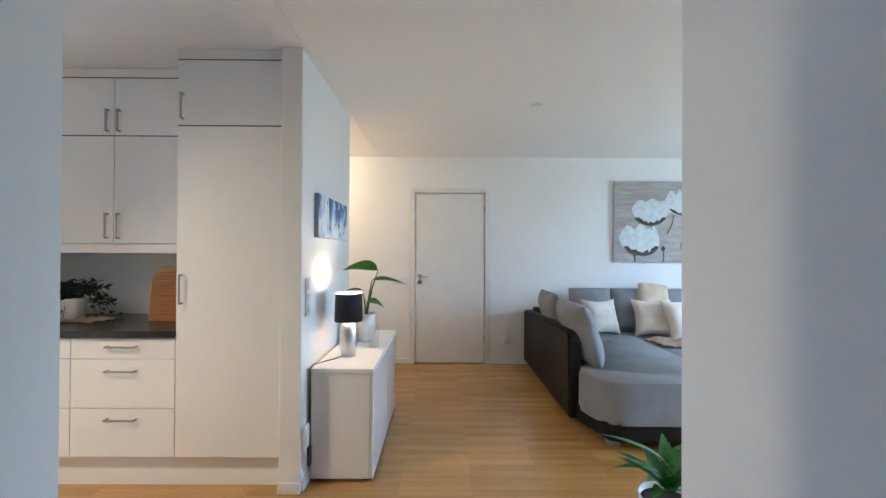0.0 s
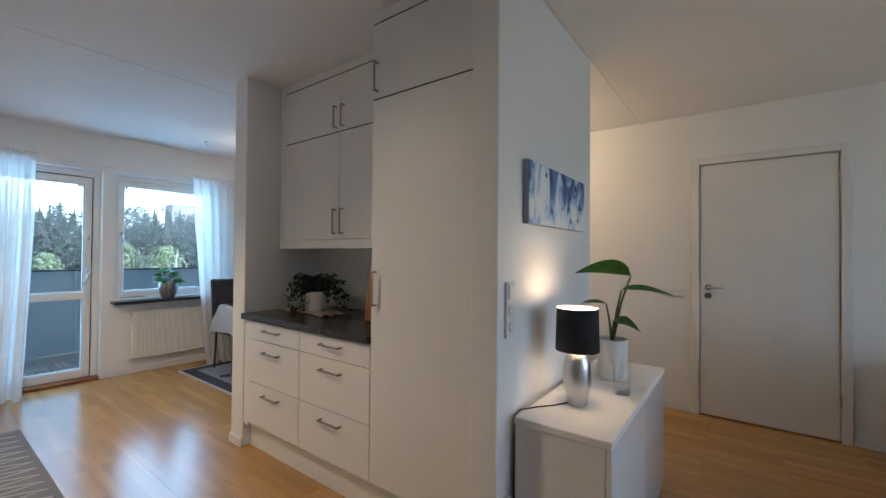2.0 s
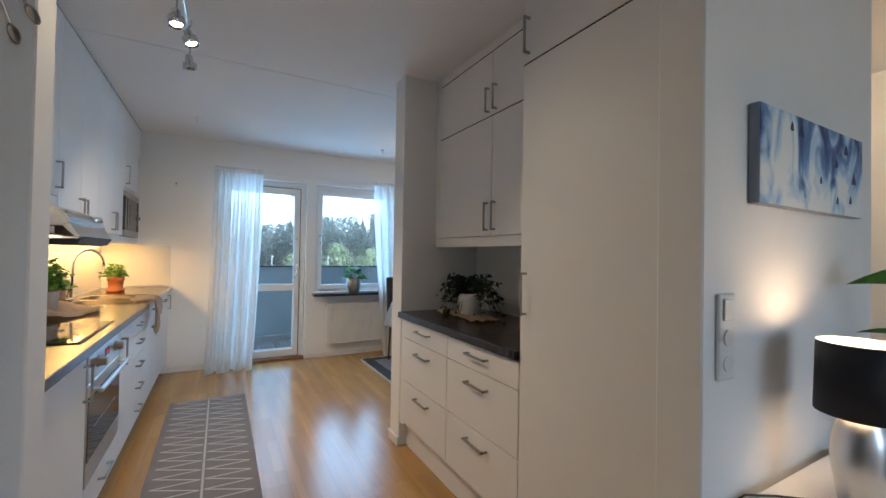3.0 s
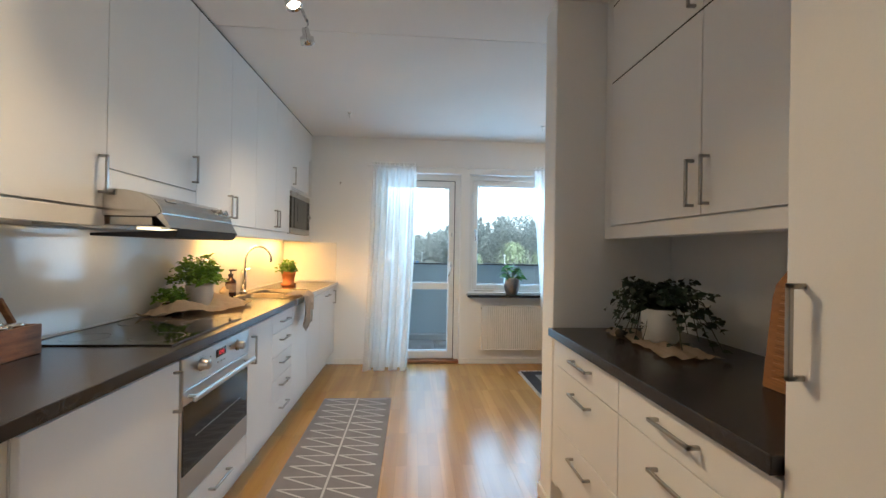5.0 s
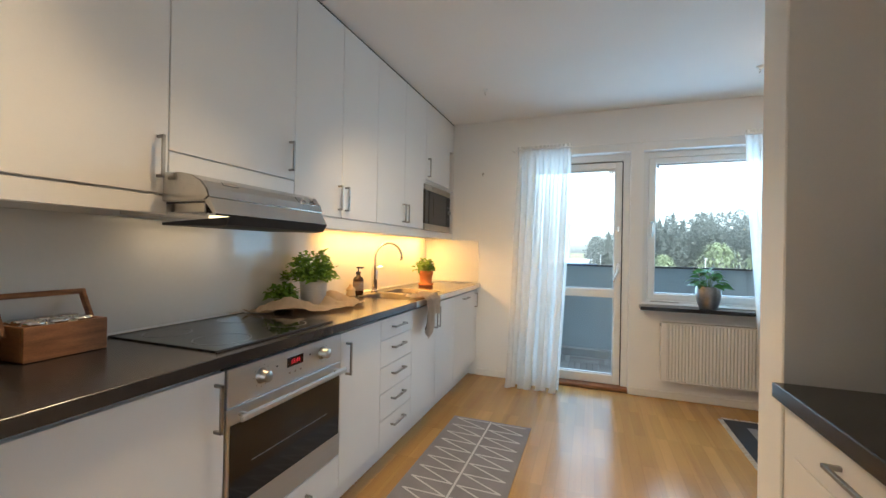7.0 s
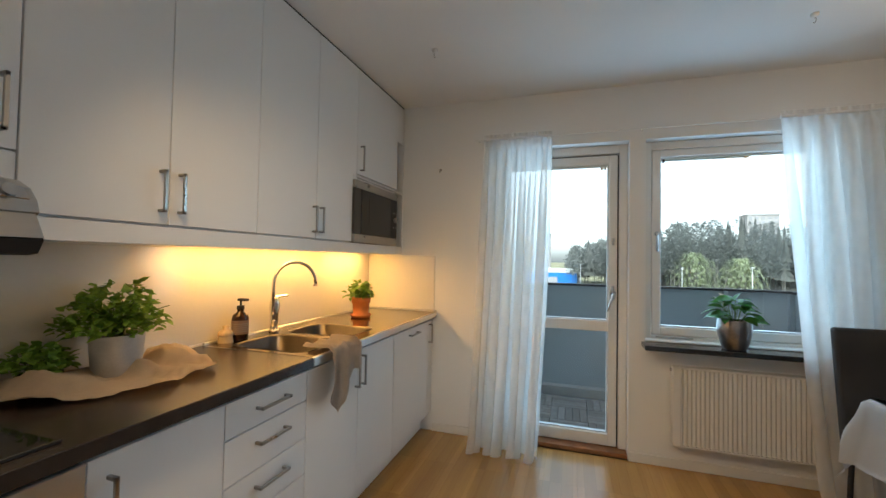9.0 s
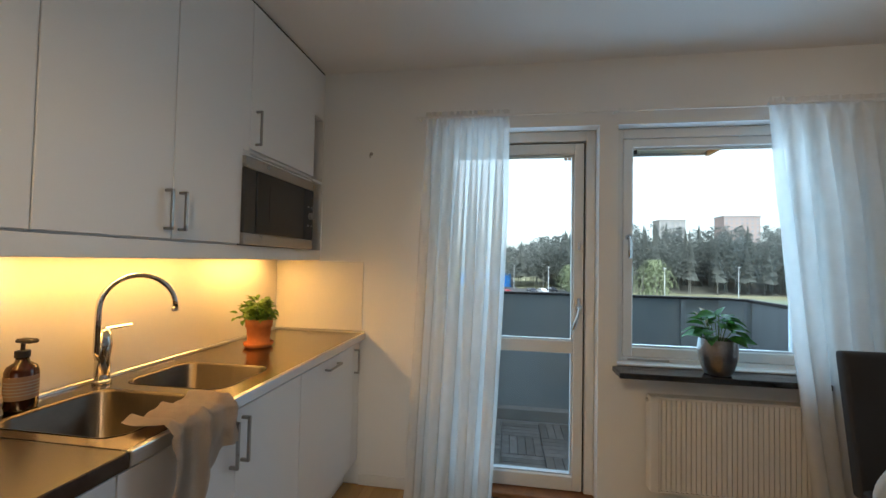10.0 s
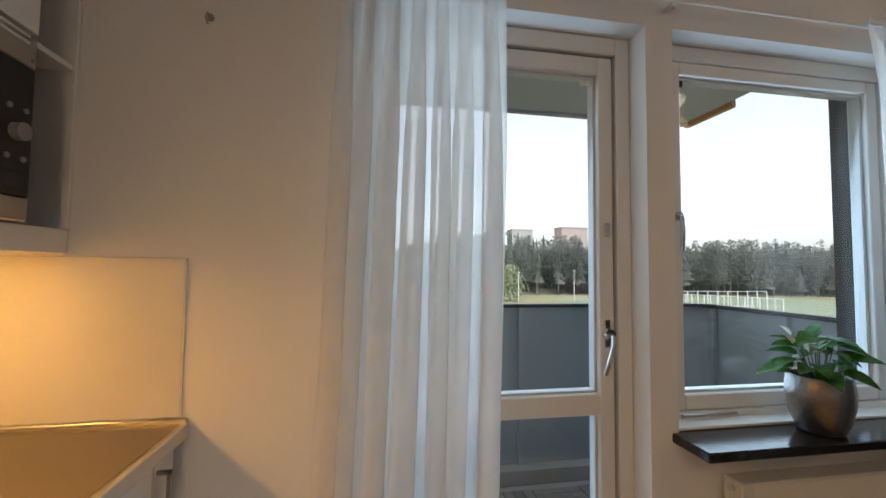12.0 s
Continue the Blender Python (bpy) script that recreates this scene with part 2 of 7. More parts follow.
M = {
    "wall": mat("wall_paint", (0.83, 0.83, 0.82), 0.75, vary=0.03, scale=1.5, bump=0.12, grain=220),
    "ceiling": mat("ceiling_paint", (0.85, 0.845, 0.835), 0.85, vary=0.04, scale=1.2, bump=0.25, grain=160),
    "white": mat("white_lacquer", (0.82, 0.815, 0.805), 0.46, vary=0.025, scale=2.0, bump=0.02, grain=300),
    "gloss": mat("high_gloss_white", (0.80, 0.81, 0.82), 0.12, vary=0.02, scale=2.0),
    "trim": mat("white_trim_paint", (0.78, 0.775, 0.75), 0.4, vary=0.04, scale=5, bump=0.03),
    "oak": oak_mat(),
    "subfloor": mat("dark_joint", (0.10, 0.055, 0.025), 0.8),
    "counter": mat("dark_laminate", (0.030, 0.025, 0.024), 0.25, spec=0.55, vary=0.2, scale=30, bump=0.05, grain=400, rough_vary=0.03),
    "steel": mat("brushed_steel", (0.62, 0.63, 0.64), 0.34, 1.0, vary=0.03, scale=8, bump=0.0, grain=60, stretch=(0.2, 6, 6), rough_vary=0.02),
    # sink steel browned and darkened in colour for the dim room it mirrors
    "sink": mat("sink_steel_dark_reflection", (0.24, 0.21, 0.175), 0.2, 1.0, vary=0.05, scale=5, bump=0.0, rough_vary=0.06),
    # same steel darker again, the shade of the deep bowls put into its colour
    "bowl": mat("shaded_bowl_steel", (0.10, 0.088, 0.075), 0.33, 1.0, vary=0.12, scale=5, stretch=(1, 8, 1)),
    "dim_glass": mat("dim_oven_glass", (0.03, 0.028, 0.028), 0.12, vary=0.1),
    "hood_steel": mat("dark_brushed_hood_steel", (0.60, 0.59, 0.57), 0.22, 1.0, vary=0.06, scale=8, stretch=(0.2, 6, 6), rough_vary=0.03),
    "smoked": mat("smoked_glass", (0.045, 0.042, 0.040), 0.06, vary=0.1, rough_vary=0.02),
    "chrome": mat("polished_chrome", (0.68, 0.68, 0.68), 0.09, 1.0, vary=0.04, rough_vary=0.04),
    "handle": mat("satin_nickel", (0.42, 0.40, 0.37), 0.3, 1.0, vary=0.06, scale=20),
    "black_glass": mat("black_ceramic_glass", (0.012, 0.012, 0.013), 0.06, vary=0.2, rough_vary=0.03),
    "black": mat("matt_black", (0.018, 0.018, 0.02), 0.55, vary=0.2, bump=0.1, grain=300),
    "splash": mat("white_glass_splashback", (0.70, 0.69, 0.66), 0.07, vary=0.03, scale=2, rough_vary=0.03),
    "mark": mat("grey_print", (0.25, 0.25, 0.25), 0.4),
    "leather": mat("black_leather", (0.011, 0.010, 0.010), 0.55, spec=0.3, vary=0.3, scale=14, bump=0.35, grain=260),
    "grey_fabric": mat("grey_woven_fabric", (0.26, 0.26, 0.275), 0.9, vary=0.22, scale=5, bump=0.5, grain=420),
    "cream": mat("cream_cotton", (0.66, 0.60, 0.53), 0.9, vary=0.1, scale=8, bump=0.4, grain=350),
    "linen": mat("sand_linen", (0.62, 0.50, 0.37), 0.95, vary=0.16, scale=9, bump=0.6, grain=420),
    "towel": mat("beige_towel", (0.55, 0.46, 0.37), 0.95, vary=0.16, scale=12, bump=0.6, grain=420),
    "tablecloth": mat("white_tablecloth", (0.76, 0.77, 0.78), 0.9, vary=0.05, scale=6, bump=0.3, grain=380),
    "chair": mat("charcoal_upholstery", (0.035, 0.034, 0.036), 0.8, vary=0.2, scale=9, bump=0.4, grain=350),
    "rug": mat("grey_runner_weave", (0.235, 0.215, 0.215), 0.95, vary=0.16, scale=7, bump=0.8, grain=380),
    "rug_line": mat("off_white_runner_lines", (0.58, 0.56, 0.54), 0.95, vary=0.1, bump=0.7, grain=380),
    "rug_dark": mat("charcoal_rug_wool", (0.045, 0.05, 0.06), 0.95, vary=0.3, scale=6, bump=0.8, grain=350),
    "rug_pale": mat("pale_grey_rug_wool", (0.30, 0.31, 0.33), 0.95, vary=0.25, scale=5, bump=0.8, grain=350),
    "fringe": mat("white_rug_fringe", (0.68, 0.67, 0.64), 0.95),
    "acacia": mat("acacia_wood", (0.30, 0.13, 0.05), 0.45, vary=0.4, scale=5, second=(0.15, 0.06, 0.022), stretch=(2, 2, 12), bump=0.1),
    "board": mat("warm_bamboo", (0.31, 0.125, 0.032), 0.45, vary=0.3, scale=6, stretch=(1.5, 1.5, 14), bump=0.1),
    "terracotta": mat("terracotta", (0.58, 0.19, 0.045), 0.8, vary=0.16, scale=12, bump=0.2),
    "ceramic": mat("white_ceramic", (0.74, 0.73, 0.70), 0.35, vary=0.05, scale=9, bump=0.05),
    "concrete": mat("pale_concrete_pot", (0.52, 0.49, 0.46), 0.85, vary=0.14, scale=16, bump=0.35, grain=160),
    "hammered": mat("hammered_pewter", (0.38, 0.35, 0.33), 0.32, 1.0, vary=0.25, scale=18, bump=0.9, grain=75),
    "soil": mat("potting_soil", (0.03, 0.02, 0.014), 0.95, bump=0.8),
    "leaf": mat("glossy_green_leaf", (0.055, 0.18, 0.02), 0.5, vary=0.4, scale=25, bump=0.1, second=(0.016, 0.06, 0.012)),
    "leaf_lily": mat("deep_green_lily_leaf", (0.06, 0.20, 0.025), 0.5, spec=0.3, vary=0.4, scale=25, bump=0.1, second=(0.012, 0.045, 0.010)),
    # ivy green lowered in base colour for the shade of the kitchenette niche
    "leaf_shaded": mat("shaded_ivy_leaf", (0.018, 0.04, 0.016), 0.5, vary=0.4, scale=25, second=(0.008, 0.018, 0.008)),
    "herb": mat("fresh_herb_leaf", (0.22, 0.36, 0.05), 0.5, vary=0.4, scale=40, second=(0.07, 0.18, 0.025)),
    "stem": mat("green_stem", (0.09, 0.16, 0.04), 0.5, vary=0.2),
    "flower": mat("white_spathe", (0.75, 0.76, 0.70), 0.5),
    "brown_glass": mat("amber_brown_glass", (0.035, 0.012, 0.006), 0.12, vary=0.2, rough_vary=0.03),
    "label": mat("tan_paper_label", (0.22, 0.15, 0.11), 0.7),
    "bristle": mat("pale_bristle", (0.55, 0.42, 0.26), 0.9, bump=0.8),
    "radiator": mat("radiator_enamel", (0.76, 0.75, 0.72), 0.4, vary=0.03, scale=4),
    "sill": mat("dark_stone_sill", (0.022, 0.020, 0.022), 0.14, vary=0.4, scale=40, grain=300),
    "glass": glass_mat("clear_glass"),
    "vase": glass_mat("thin_clear_vase_glass", (0.985, 0.99, 0.985), 0.5),
    "sheer": sheer_mat("sheer_voile"),
    # black for rubber, and for strips that stand in for shade in gaps
    "seal": mat("black_rubber_and_gap_shade", (0.012, 0.012, 0.012), 0.6),
    "canvas": mat("grey_canvas_ground", (0.42, 0.40, 0.385), 0.8, vary=0.3, scale=4, stretch=(1, 1, 7), bump=0.5),
    "petal": mat("white_impasto", (0.64, 0.69, 0.70), 0.6, vary=0.22, scale=16, bump=1.0, grain=55, second=(0.48, 0.55, 0.57)),
    "stalk": mat("dark_umber_paint", (0.05, 0.038, 0.025), 0.6, vary=0.4, scale=30),
    "blue_art": splash_mat(),
    "navy": mat("navy_watercolour", (0.035, 0.045, 0.13), 0.6, vary=0.5, scale=30),
    "canvas_edge": mat("pale_canvas_edge", (0.60, 0.63, 0.68), 0.8),
    "blue_edge": mat("dusk_blue_canvas_edge", (0.30, 0.33, 0.40), 0.8),
    "shade": mat("black_shade_cloth", (0.012, 0.012, 0.016), 0.7, bump=0.3, grain=400),
    "shade_in": mat("white_shade_lining", (0.8, 0.76, 0.7), 0.8),
    "plastic": mat("white_plastic", (0.78, 0.78, 0.76), 0.4, vary=0.02),
    "cord": mat("dark_cord", (0.03, 0.025, 0.02), 0.5),
    "panel": mat("grey_blue_balcony_sheet", (0.34, 0.39, 0.43), 0.5, vary=0.12, scale=2.5, bump=0.05, rnd=0.06),
    "panel_low": mat("weathered_concrete_kerb", (0.34, 0.35, 0.36), 0.85, vary=0.2, scale=4, bump=0.4),
    "rail": mat("dark_steel_cap", (0.05, 0.05, 0.055), 0.45, 0.6, vary=0.2),
    "deck": mat("grey_weathered_slat", (0.24, 0.235, 0.235), 0.75, vary=0.3, scale=9, stretch=(2, 2, 2), bump=0.4, rnd=0.22),
    "facade": mat("pale_facade_render", (0.45, 0.44, 0.42), 0.9, vary=0.1, scale=2, bump=0.3),
    "fascia": mat("orange_wood_fascia", (0.55, 0.26, 0.10), 0.6, vary=0.2, stretch=(1, 1, 8)),
    "soffit": mat("grey_painted_soffit", (0.40, 0.40, 0.41), 0.8, vary=0.1),
    "grass": mat("autumn_grass", (0.21, 0.185, 0.11), 0.95, vary=0.4, scale=0.06, grain=0.5, second=(0.12, 0.135, 0.065)),
    "asphalt": mat("wet_asphalt", (0.07, 0.07, 0.075), 0.6, vary=0.3, scale=0.2),
    "pitch": mat("green_pitch", (0.18, 0.215, 0.15), 0.95, vary=0.2, scale=0.1),
    # woods lightened to grey in base colour, which carries the distance haze
    "woods": mat("haze_pale_woods", (0.23, 0.24, 0.22), 0.95, spec=0.03, vary=0.2, scale=0.05, grain=0.5, second=(0.17, 0.185, 0.175)),
    "litter": mat("leaf_litter", (0.07, 0.065, 0.05), 0.95, vary=0.4, scale=0.1, grain=0.6),
    "bark": mat("pale_birch_bark", (0.20, 0.19, 0.17), 0.9, vary=0.4, scale=0.8),
    "willow": mat("fading_willow_leaf", (0.29, 0.33, 0.20), 0.9, vary=0.4, scale=0.4, grain=2),
    "block_pink": mat("pink_brown_render", (0.46, 0.35, 0.32), 0.9, vary=0.1, scale=0.2),
    "block_grey": mat("grey_render", (0.42, 0.40, 0.38), 0.9, vary=0.1, scale=0.2),
    # far glass paled as well, haze put into its grey
    "block_glass": mat("haze_pale_window", (0.32, 0.32, 0.33), 0.35),
    "store_blue": mat("bright_blue_cladding", (0.02, 0.20, 0.62), 0.5, vary=0.1, scale=0.3),
    "store_white": mat("white_cladding", (0.6, 0.62, 0.64), 0.6),
    "fence": mat("galvanised_post", (0.62, 0.64, 0.66), 0.5, 0.2),
    "car_red": mat("red_car_paint", (0.35, 0.02, 0.02), 0.3),
    "car_white": mat("white_car_paint", (0.65, 0.65, 0.66), 0.3),
    "car_dark": mat("dark_car_paint", (0.03, 0.035, 0.05), 0.3),
    "tyre": mat("tyre_rubber", (0.015, 0.015, 0.015), 0.8),
    "bulb": emit("warm_bulb", (1.0, 0.8, 0.55), 4),
    "strip": emit("led_strip", (1.0, 0.72, 0.38), 0.35),
    "digits": emit("red_digits", (1.0, 0.03, 0.05), 0.08),
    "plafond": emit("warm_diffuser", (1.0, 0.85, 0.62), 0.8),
}
for key, share in (("woods", 0.65), ("willow", 0.45), ("herb", 0.35), ("leaf", 0.2), ("leaf_lily", 0.25)):
    leafy(M[key], share)


# ---- builders ----
ORIGIN = {}


def thing(name, at, label, category, group="", kind=""):
    ob = new(name)
    ob.empty_display_size = 0.1
    ob.location = at
    ORIGIN[ob] = Vector(at)
    return tagged(ob, label, category, group, kind)


def to_mesh(name, bm, material, smooth=False):
    bmesh.ops.recalc_face_normals(bm, faces=bm.faces)
    me = bpy.data.meshes.new(name)
    if smooth:
        for f in bm.faces:
            f.smooth = True
    bm.to_mesh(me)
    bm.free()
    me.materials.append(M[material] if isinstance(material, str) else material)
    return me


def part(name, bm, material, parent, label="", smooth=False):
    """Links a bmesh in world places as one mesh under a thing or a part."""
    o = ORIGIN[parent]
    bmesh.ops.translate(bm, verts=bm.verts, vec=-o)
    ob = new(name, to_mesh(name, bm, material, smooth))
    ob.parent = parent
    ORIGIN[ob] = o
    return tagged(ob, label)


def solo(name, bm, material, label, category="", kind="", smooth=False, group=""):
    """A thing that is one mesh, with its origin at its base."""
    lo = Vector([min(v.co[i] for v in bm.verts) for i in range(3)])
    hi = Vector([max(v.co[i] for v in bm.verts) for i in range(3)])
    o = Vector(((lo.x + hi.x) / 2, (lo.y + hi.y) / 2, lo.z))
    bmesh.ops.translate(bm, verts=bm.verts, vec=-o)
    ob = new(name, to_mesh(name, bm, material, smooth))
    ob.location = o
    ORIGIN[ob] = o
    return tagged(ob, label, category, group, kind)


def box(x0, x1, y0, y1, z0, z1, bev=0.0, bm=None, seg=1):
    b = bmesh.new()
    bmesh.ops.create_cube(b, size=1)
    for v in b.verts:
        v.co = ((x0 + x1) / 2 + v.co.x * (x1 - x0), (y0 + y1) / 2 + v.co.y * (y1 - y0), (z0 + z1) / 2 + v.co.z * (z1 - z0))
    if bev:
        bmesh.ops.bevel(b, geom=b.edges[:], offset=bev, segments=seg, affect="EDGES", profile=0.5)
    return join(bm, b)


def join(bm, b):
    if bm is None:
        return b
    b.verts.index_update()
    vs = [bm.verts.new(v.co) for v in b.verts]
    for f in b.faces:
        try:
            bm.faces.new([vs[v.index] for v in f.verts])
        except ValueError:
            pass
    b.free()
    return bm


def boxes(rows, bev=0.0):
    bm = bmesh.new()
    for r in rows:
        b = box(*r, bev=bev)
        join(bm, b)
    return bm


def lathe(profile, at=(0, 0, 0), seg=32, bm=None):
    """Turns (radius, height) pairs round a vertical axis."""
    bm = bm or bmesh.new()
    rings = []
    for r, z in profile:
        if r < 1e-5:
            rings.append([bm.verts.new((at[0], at[1], at[2] + z))])
        else:
            rings.append([bm.verts.new((at[0] + r * math.cos(a), at[1] + r * math.sin(a), at[2] + z)) for a in (2 * math.pi * i / seg for i in range(seg))])
    for a, b in zip(rings, rings[1:]):
        for i in range(seg):
            j = (i + 1) % seg
            if len(a) == 1 and len(b) == 1:
                continue
            if len(a) == 1:
                bm.faces.new((a[0], b[i], b[j]))
            elif len(b) == 1:
                bm.faces.new((a[i], a[j], b[0]))
            else:
                bm.faces.new((a[i], a[j], b[j], b[i]))
    return bm


def tube(points, r, seg=10, bm=None, cap=True, taper=1.0):
    bm = bm or bmesh.new()
    pts = [Vector(p) for p in points]
    rings, side = [], None
    for i, p in enumerate(pts):
        d = (pts[min(i + 1, len(pts) - 1)] - pts[max(i - 1, 0)]).normalized()
        if side is None:
            side = d.orthogonal().normalized()
        side = (side - d * side.dot(d)).normalized()
        up = d.cross(side)
        rr = r * (1 + (taper - 1) * i / max(1, len(pts) - 1))
        rings.append([bm.verts.new(p + (side * math.cos(a) + up * math.sin(a)) * rr) for a in (2 * math.pi * k / seg for k in range(seg))])
    for a, b in zip(rings, rings[1:]):
        for k in range(seg):
            bm.faces.new((a[k], a[(k + 1) % seg], b[(k + 1) % seg], b[k]))
    if cap:
        bm.faces.new(rings[0][::-1])
        bm.faces.new(rings[-1])
    return bm


def arc(c, r, a0, a1, n, plane="xz"):
    out = []
    for i in range(n + 1):
        a = radians(a0 + (a1 - a0) * i / n)
        u, v = r * math.cos(a), r * math.sin(a)
        out.append((c[0] + u, c[1], c[2] + v) if plane == "xz" else (c[0], c[1] + u, c[2] + v) if plane == "yz" else (c[0] + u, c[1] + v, c[2]))
    return out


def disc_y(x, y, z, r, depth, bm=None, seg=20, sign=1):
    """A short cylinder that points along y."""
    return tube([(x, y, z), (x, y + sign * depth, z)], r, seg, bm)


def extrude_poly(poly, axis, a, b, bev=0.0):
    """A closed outline of (u, v) pairs, run from a to b along x (u=y, v=z), y (u=x, v=z) or z (u=x, v=y)."""
    bm = bmesh.new()
    put = {"x": lambda u, v, w: (w, u, v), "y": lambda u, v, w: (u, w, v), "z": lambda u, v, w: (u, v, w)}[axis]
    lo = [bm.verts.new(put(u, v, a)) for u, v in poly]
    hi = [bm.verts.new(put(u, v, b)) for u, v in poly]
    bm.faces.new(lo[::-1])
    bm.faces.new(hi)
    for i in range(len(poly)):
        j = (i + 1) % len(poly)
        bm.faces.new((lo[i], lo[j], hi[j], hi[i]))
    if bev:
        bmesh.ops.bevel(bm, geom=bm.edges[:], offset=bev, segments=2, affect="EDGES")
    return bm


def chaikin(poly, n=2):
    """Cuts the corners of a closed outline, so that it turns softly."""
    for _ in range(n):
        poly = [p for a, b in zip(poly, poly[1:] + poly[:1]) for p in ((a[0] * 0.75 + b[0] * 0.25, a[1] * 0.75 + b[1] * 0.25), (a[0] * 0.25 + b[0] * 0.75, a[1] * 0.25 + b[1] * 0.75))]
    return poly


def round_rect(x0, x1, y0, y1, r, n=5):
    out = []
    for cx, cy, a0 in ((x1 - r, y1 - r, 0), (x0 + r, y1 - r, 90), (x0 + r, y0 + r, 180), (x1 - r, y0 + r, 270)):
        for i in range(n + 1):
            a = radians(a0 + 90 * i / n)
            out.append((cx + r * math.cos(a), cy + r * math.sin(a)))
    return out


def pull(x, y, z, length, axis, s, out=0.032):
    """A squared bow handle on a front at y that faces s along y."""
    h, t = length / 2, 0.005
    rows = []
    y0, y1 = sorted((y, y + s * out))
    b0, b1 = sorted((y + s * (out - 0.009), y + s * out))
    if axis == "z":
        rows = [(x - t, x + t, y0, y1, z + h - 0.01, z + h), (x - t, x + t, y0, y1, z - h, z - h + 0.01), (x - t, x + t, b0, b1, z - h, z + h)]
    else:
        rows = [(x + h - 0.01, x + h, y0, y1, z - t, z + t), (x - h, x - h + 0.01, y0, y1, z - t, z + t), (x - h, x + h, b0, b1, z - t, z + t)]
    return boxes(rows, 0.0012)


def front(parent, x0, x1, z0, z1, yf, s, handle=None, name="door", gap=0.0018):
    """A lacquered front whose face stands at yf and looks along s*y; handle: (axis, x, z, length)."""
    ya, yb = sorted((yf, yf - s * 0.019))
    d = part(name, box(x0 + gap, x1 - gap, ya, yb, z0 + gap, z1 - gap, 0.0022, seg=2), "white", parent)
    if handle:
        part("handle", pull(handle[1], yf, handle[2], handle[3], handle[0], s), "handle", d, "satin nickel bow handle")
    return d


def leaf_bm(length, width, bend=0.25, fold=0.15, rows=6, bm=None, m=None, notch=0.0):
    """A pointed leaf along +x from its stalk, arched down by bend and folded along the midrib."""
    bm = bm or bmesh.new()
    m = m or Matrix()
    rings = []
    for i in range(rows + 1):
        t = i / rows
        w = width / 2 * math.sin(math.pi * min(1, t ** 0.8)) ** 0.85 if 0 < i < rows else 0
        x, z = length * t, -bend * length * t * t
        if w == 0:
            rings.append([bm.verts.new(m @ Vector((x, 0, z)))])
        else:
            rings.append([bm.verts.new(m @ Vector((x, -w, z + fold * w * 2))), bm.verts.new(m @ Vector((x, 0, z))), bm.verts.new(m @ Vector((x, w, z + fold * w * 2)))])
    for a, b in zip(rings, rings[1:]):
        if len(a) == 1 and len(b) == 3:
            bm.faces.new((a[0], b[0], b[1]))
            bm.faces.new((a[0], b[1], b[2]))
        elif len(a) == 3 and len(b) == 1:
            bm.faces.new((a[0], a[1], b[0]))
            bm.faces.new((a[1], a[2], b[0]))
        else:
            bm.faces.new((a[0], a[1], b[1], b[0]))
            bm.faces.new((a[1], a[2], b[2], b[1]))
    return bm


def turn(at, az, tilt, roll=0):
    """A pose at a place whose +x points to azimuth az, tilt degrees up."""
    return Matrix.Translation(at) @ Matrix.Rotation(radians(az), 4, "Z") @ Matrix.Rotation(radians(-tilt), 4, "Y") @ Matrix.Rotation(radians(roll), 4, "X")


def bush(rng, at, rx, ry, rz, n, length, width, droop=0.3):
    """Many small leaves spread through an uneven dome."""
    bm = bmesh.new()
    for _ in range(n):
        a, u = rng.uniform(0, 2 * math.pi), rng.uniform(0, 1)
        r = u ** 0.45
        e = rng.uniform(0.0, 1.0)
        lump = 0.82 + 0.3 * math.sin(3 * a + 1.3) * math.sin(2.2 * a)
        p = Vector((at[0] + rx * r * lump * math.cos(a) * math.cos(e * 1.2), at[1] + ry * r * lump * math.sin(a) * math.cos(e * 1.2), at[2] + rz * (e * 0.95 * r + 0.05 * rng.random())))
        leaf_bm(length * rng.uniform(0.6, 1.25), width * rng.uniform(0.7, 1.2), droop * rng.uniform(0, 1.6), 0.2, 3, bm, turn(p, math.degrees(a) + rng.uniform(-60, 60), rng.uniform(-25, 55), rng.uniform(-40, 40)))
    return bm


def stems(rng, at, top, spread, n, r=0.0015):
    bm = bmesh.new()
    for _ in range(n):
        a, q = rng.uniform(0, 6.28), rng.uniform(0.3, 1)
        tip = (at[0] + spread * q * math.cos(a), at[1] + spread * q * math.sin(a), at[2] + top * rng.uniform(0.6, 1))
        mid = (at[0] + spread * 0.35 * q * math.cos(a), at[1] + spread * 0.35 * q * math.sin(a), at[2] + top * 0.55)
        tube([(at[0] + 0.01 * math.cos(a), at[1] + 0.01 * math.sin(a), at[2]), mid, tip], r, 5, bm)
    return bm


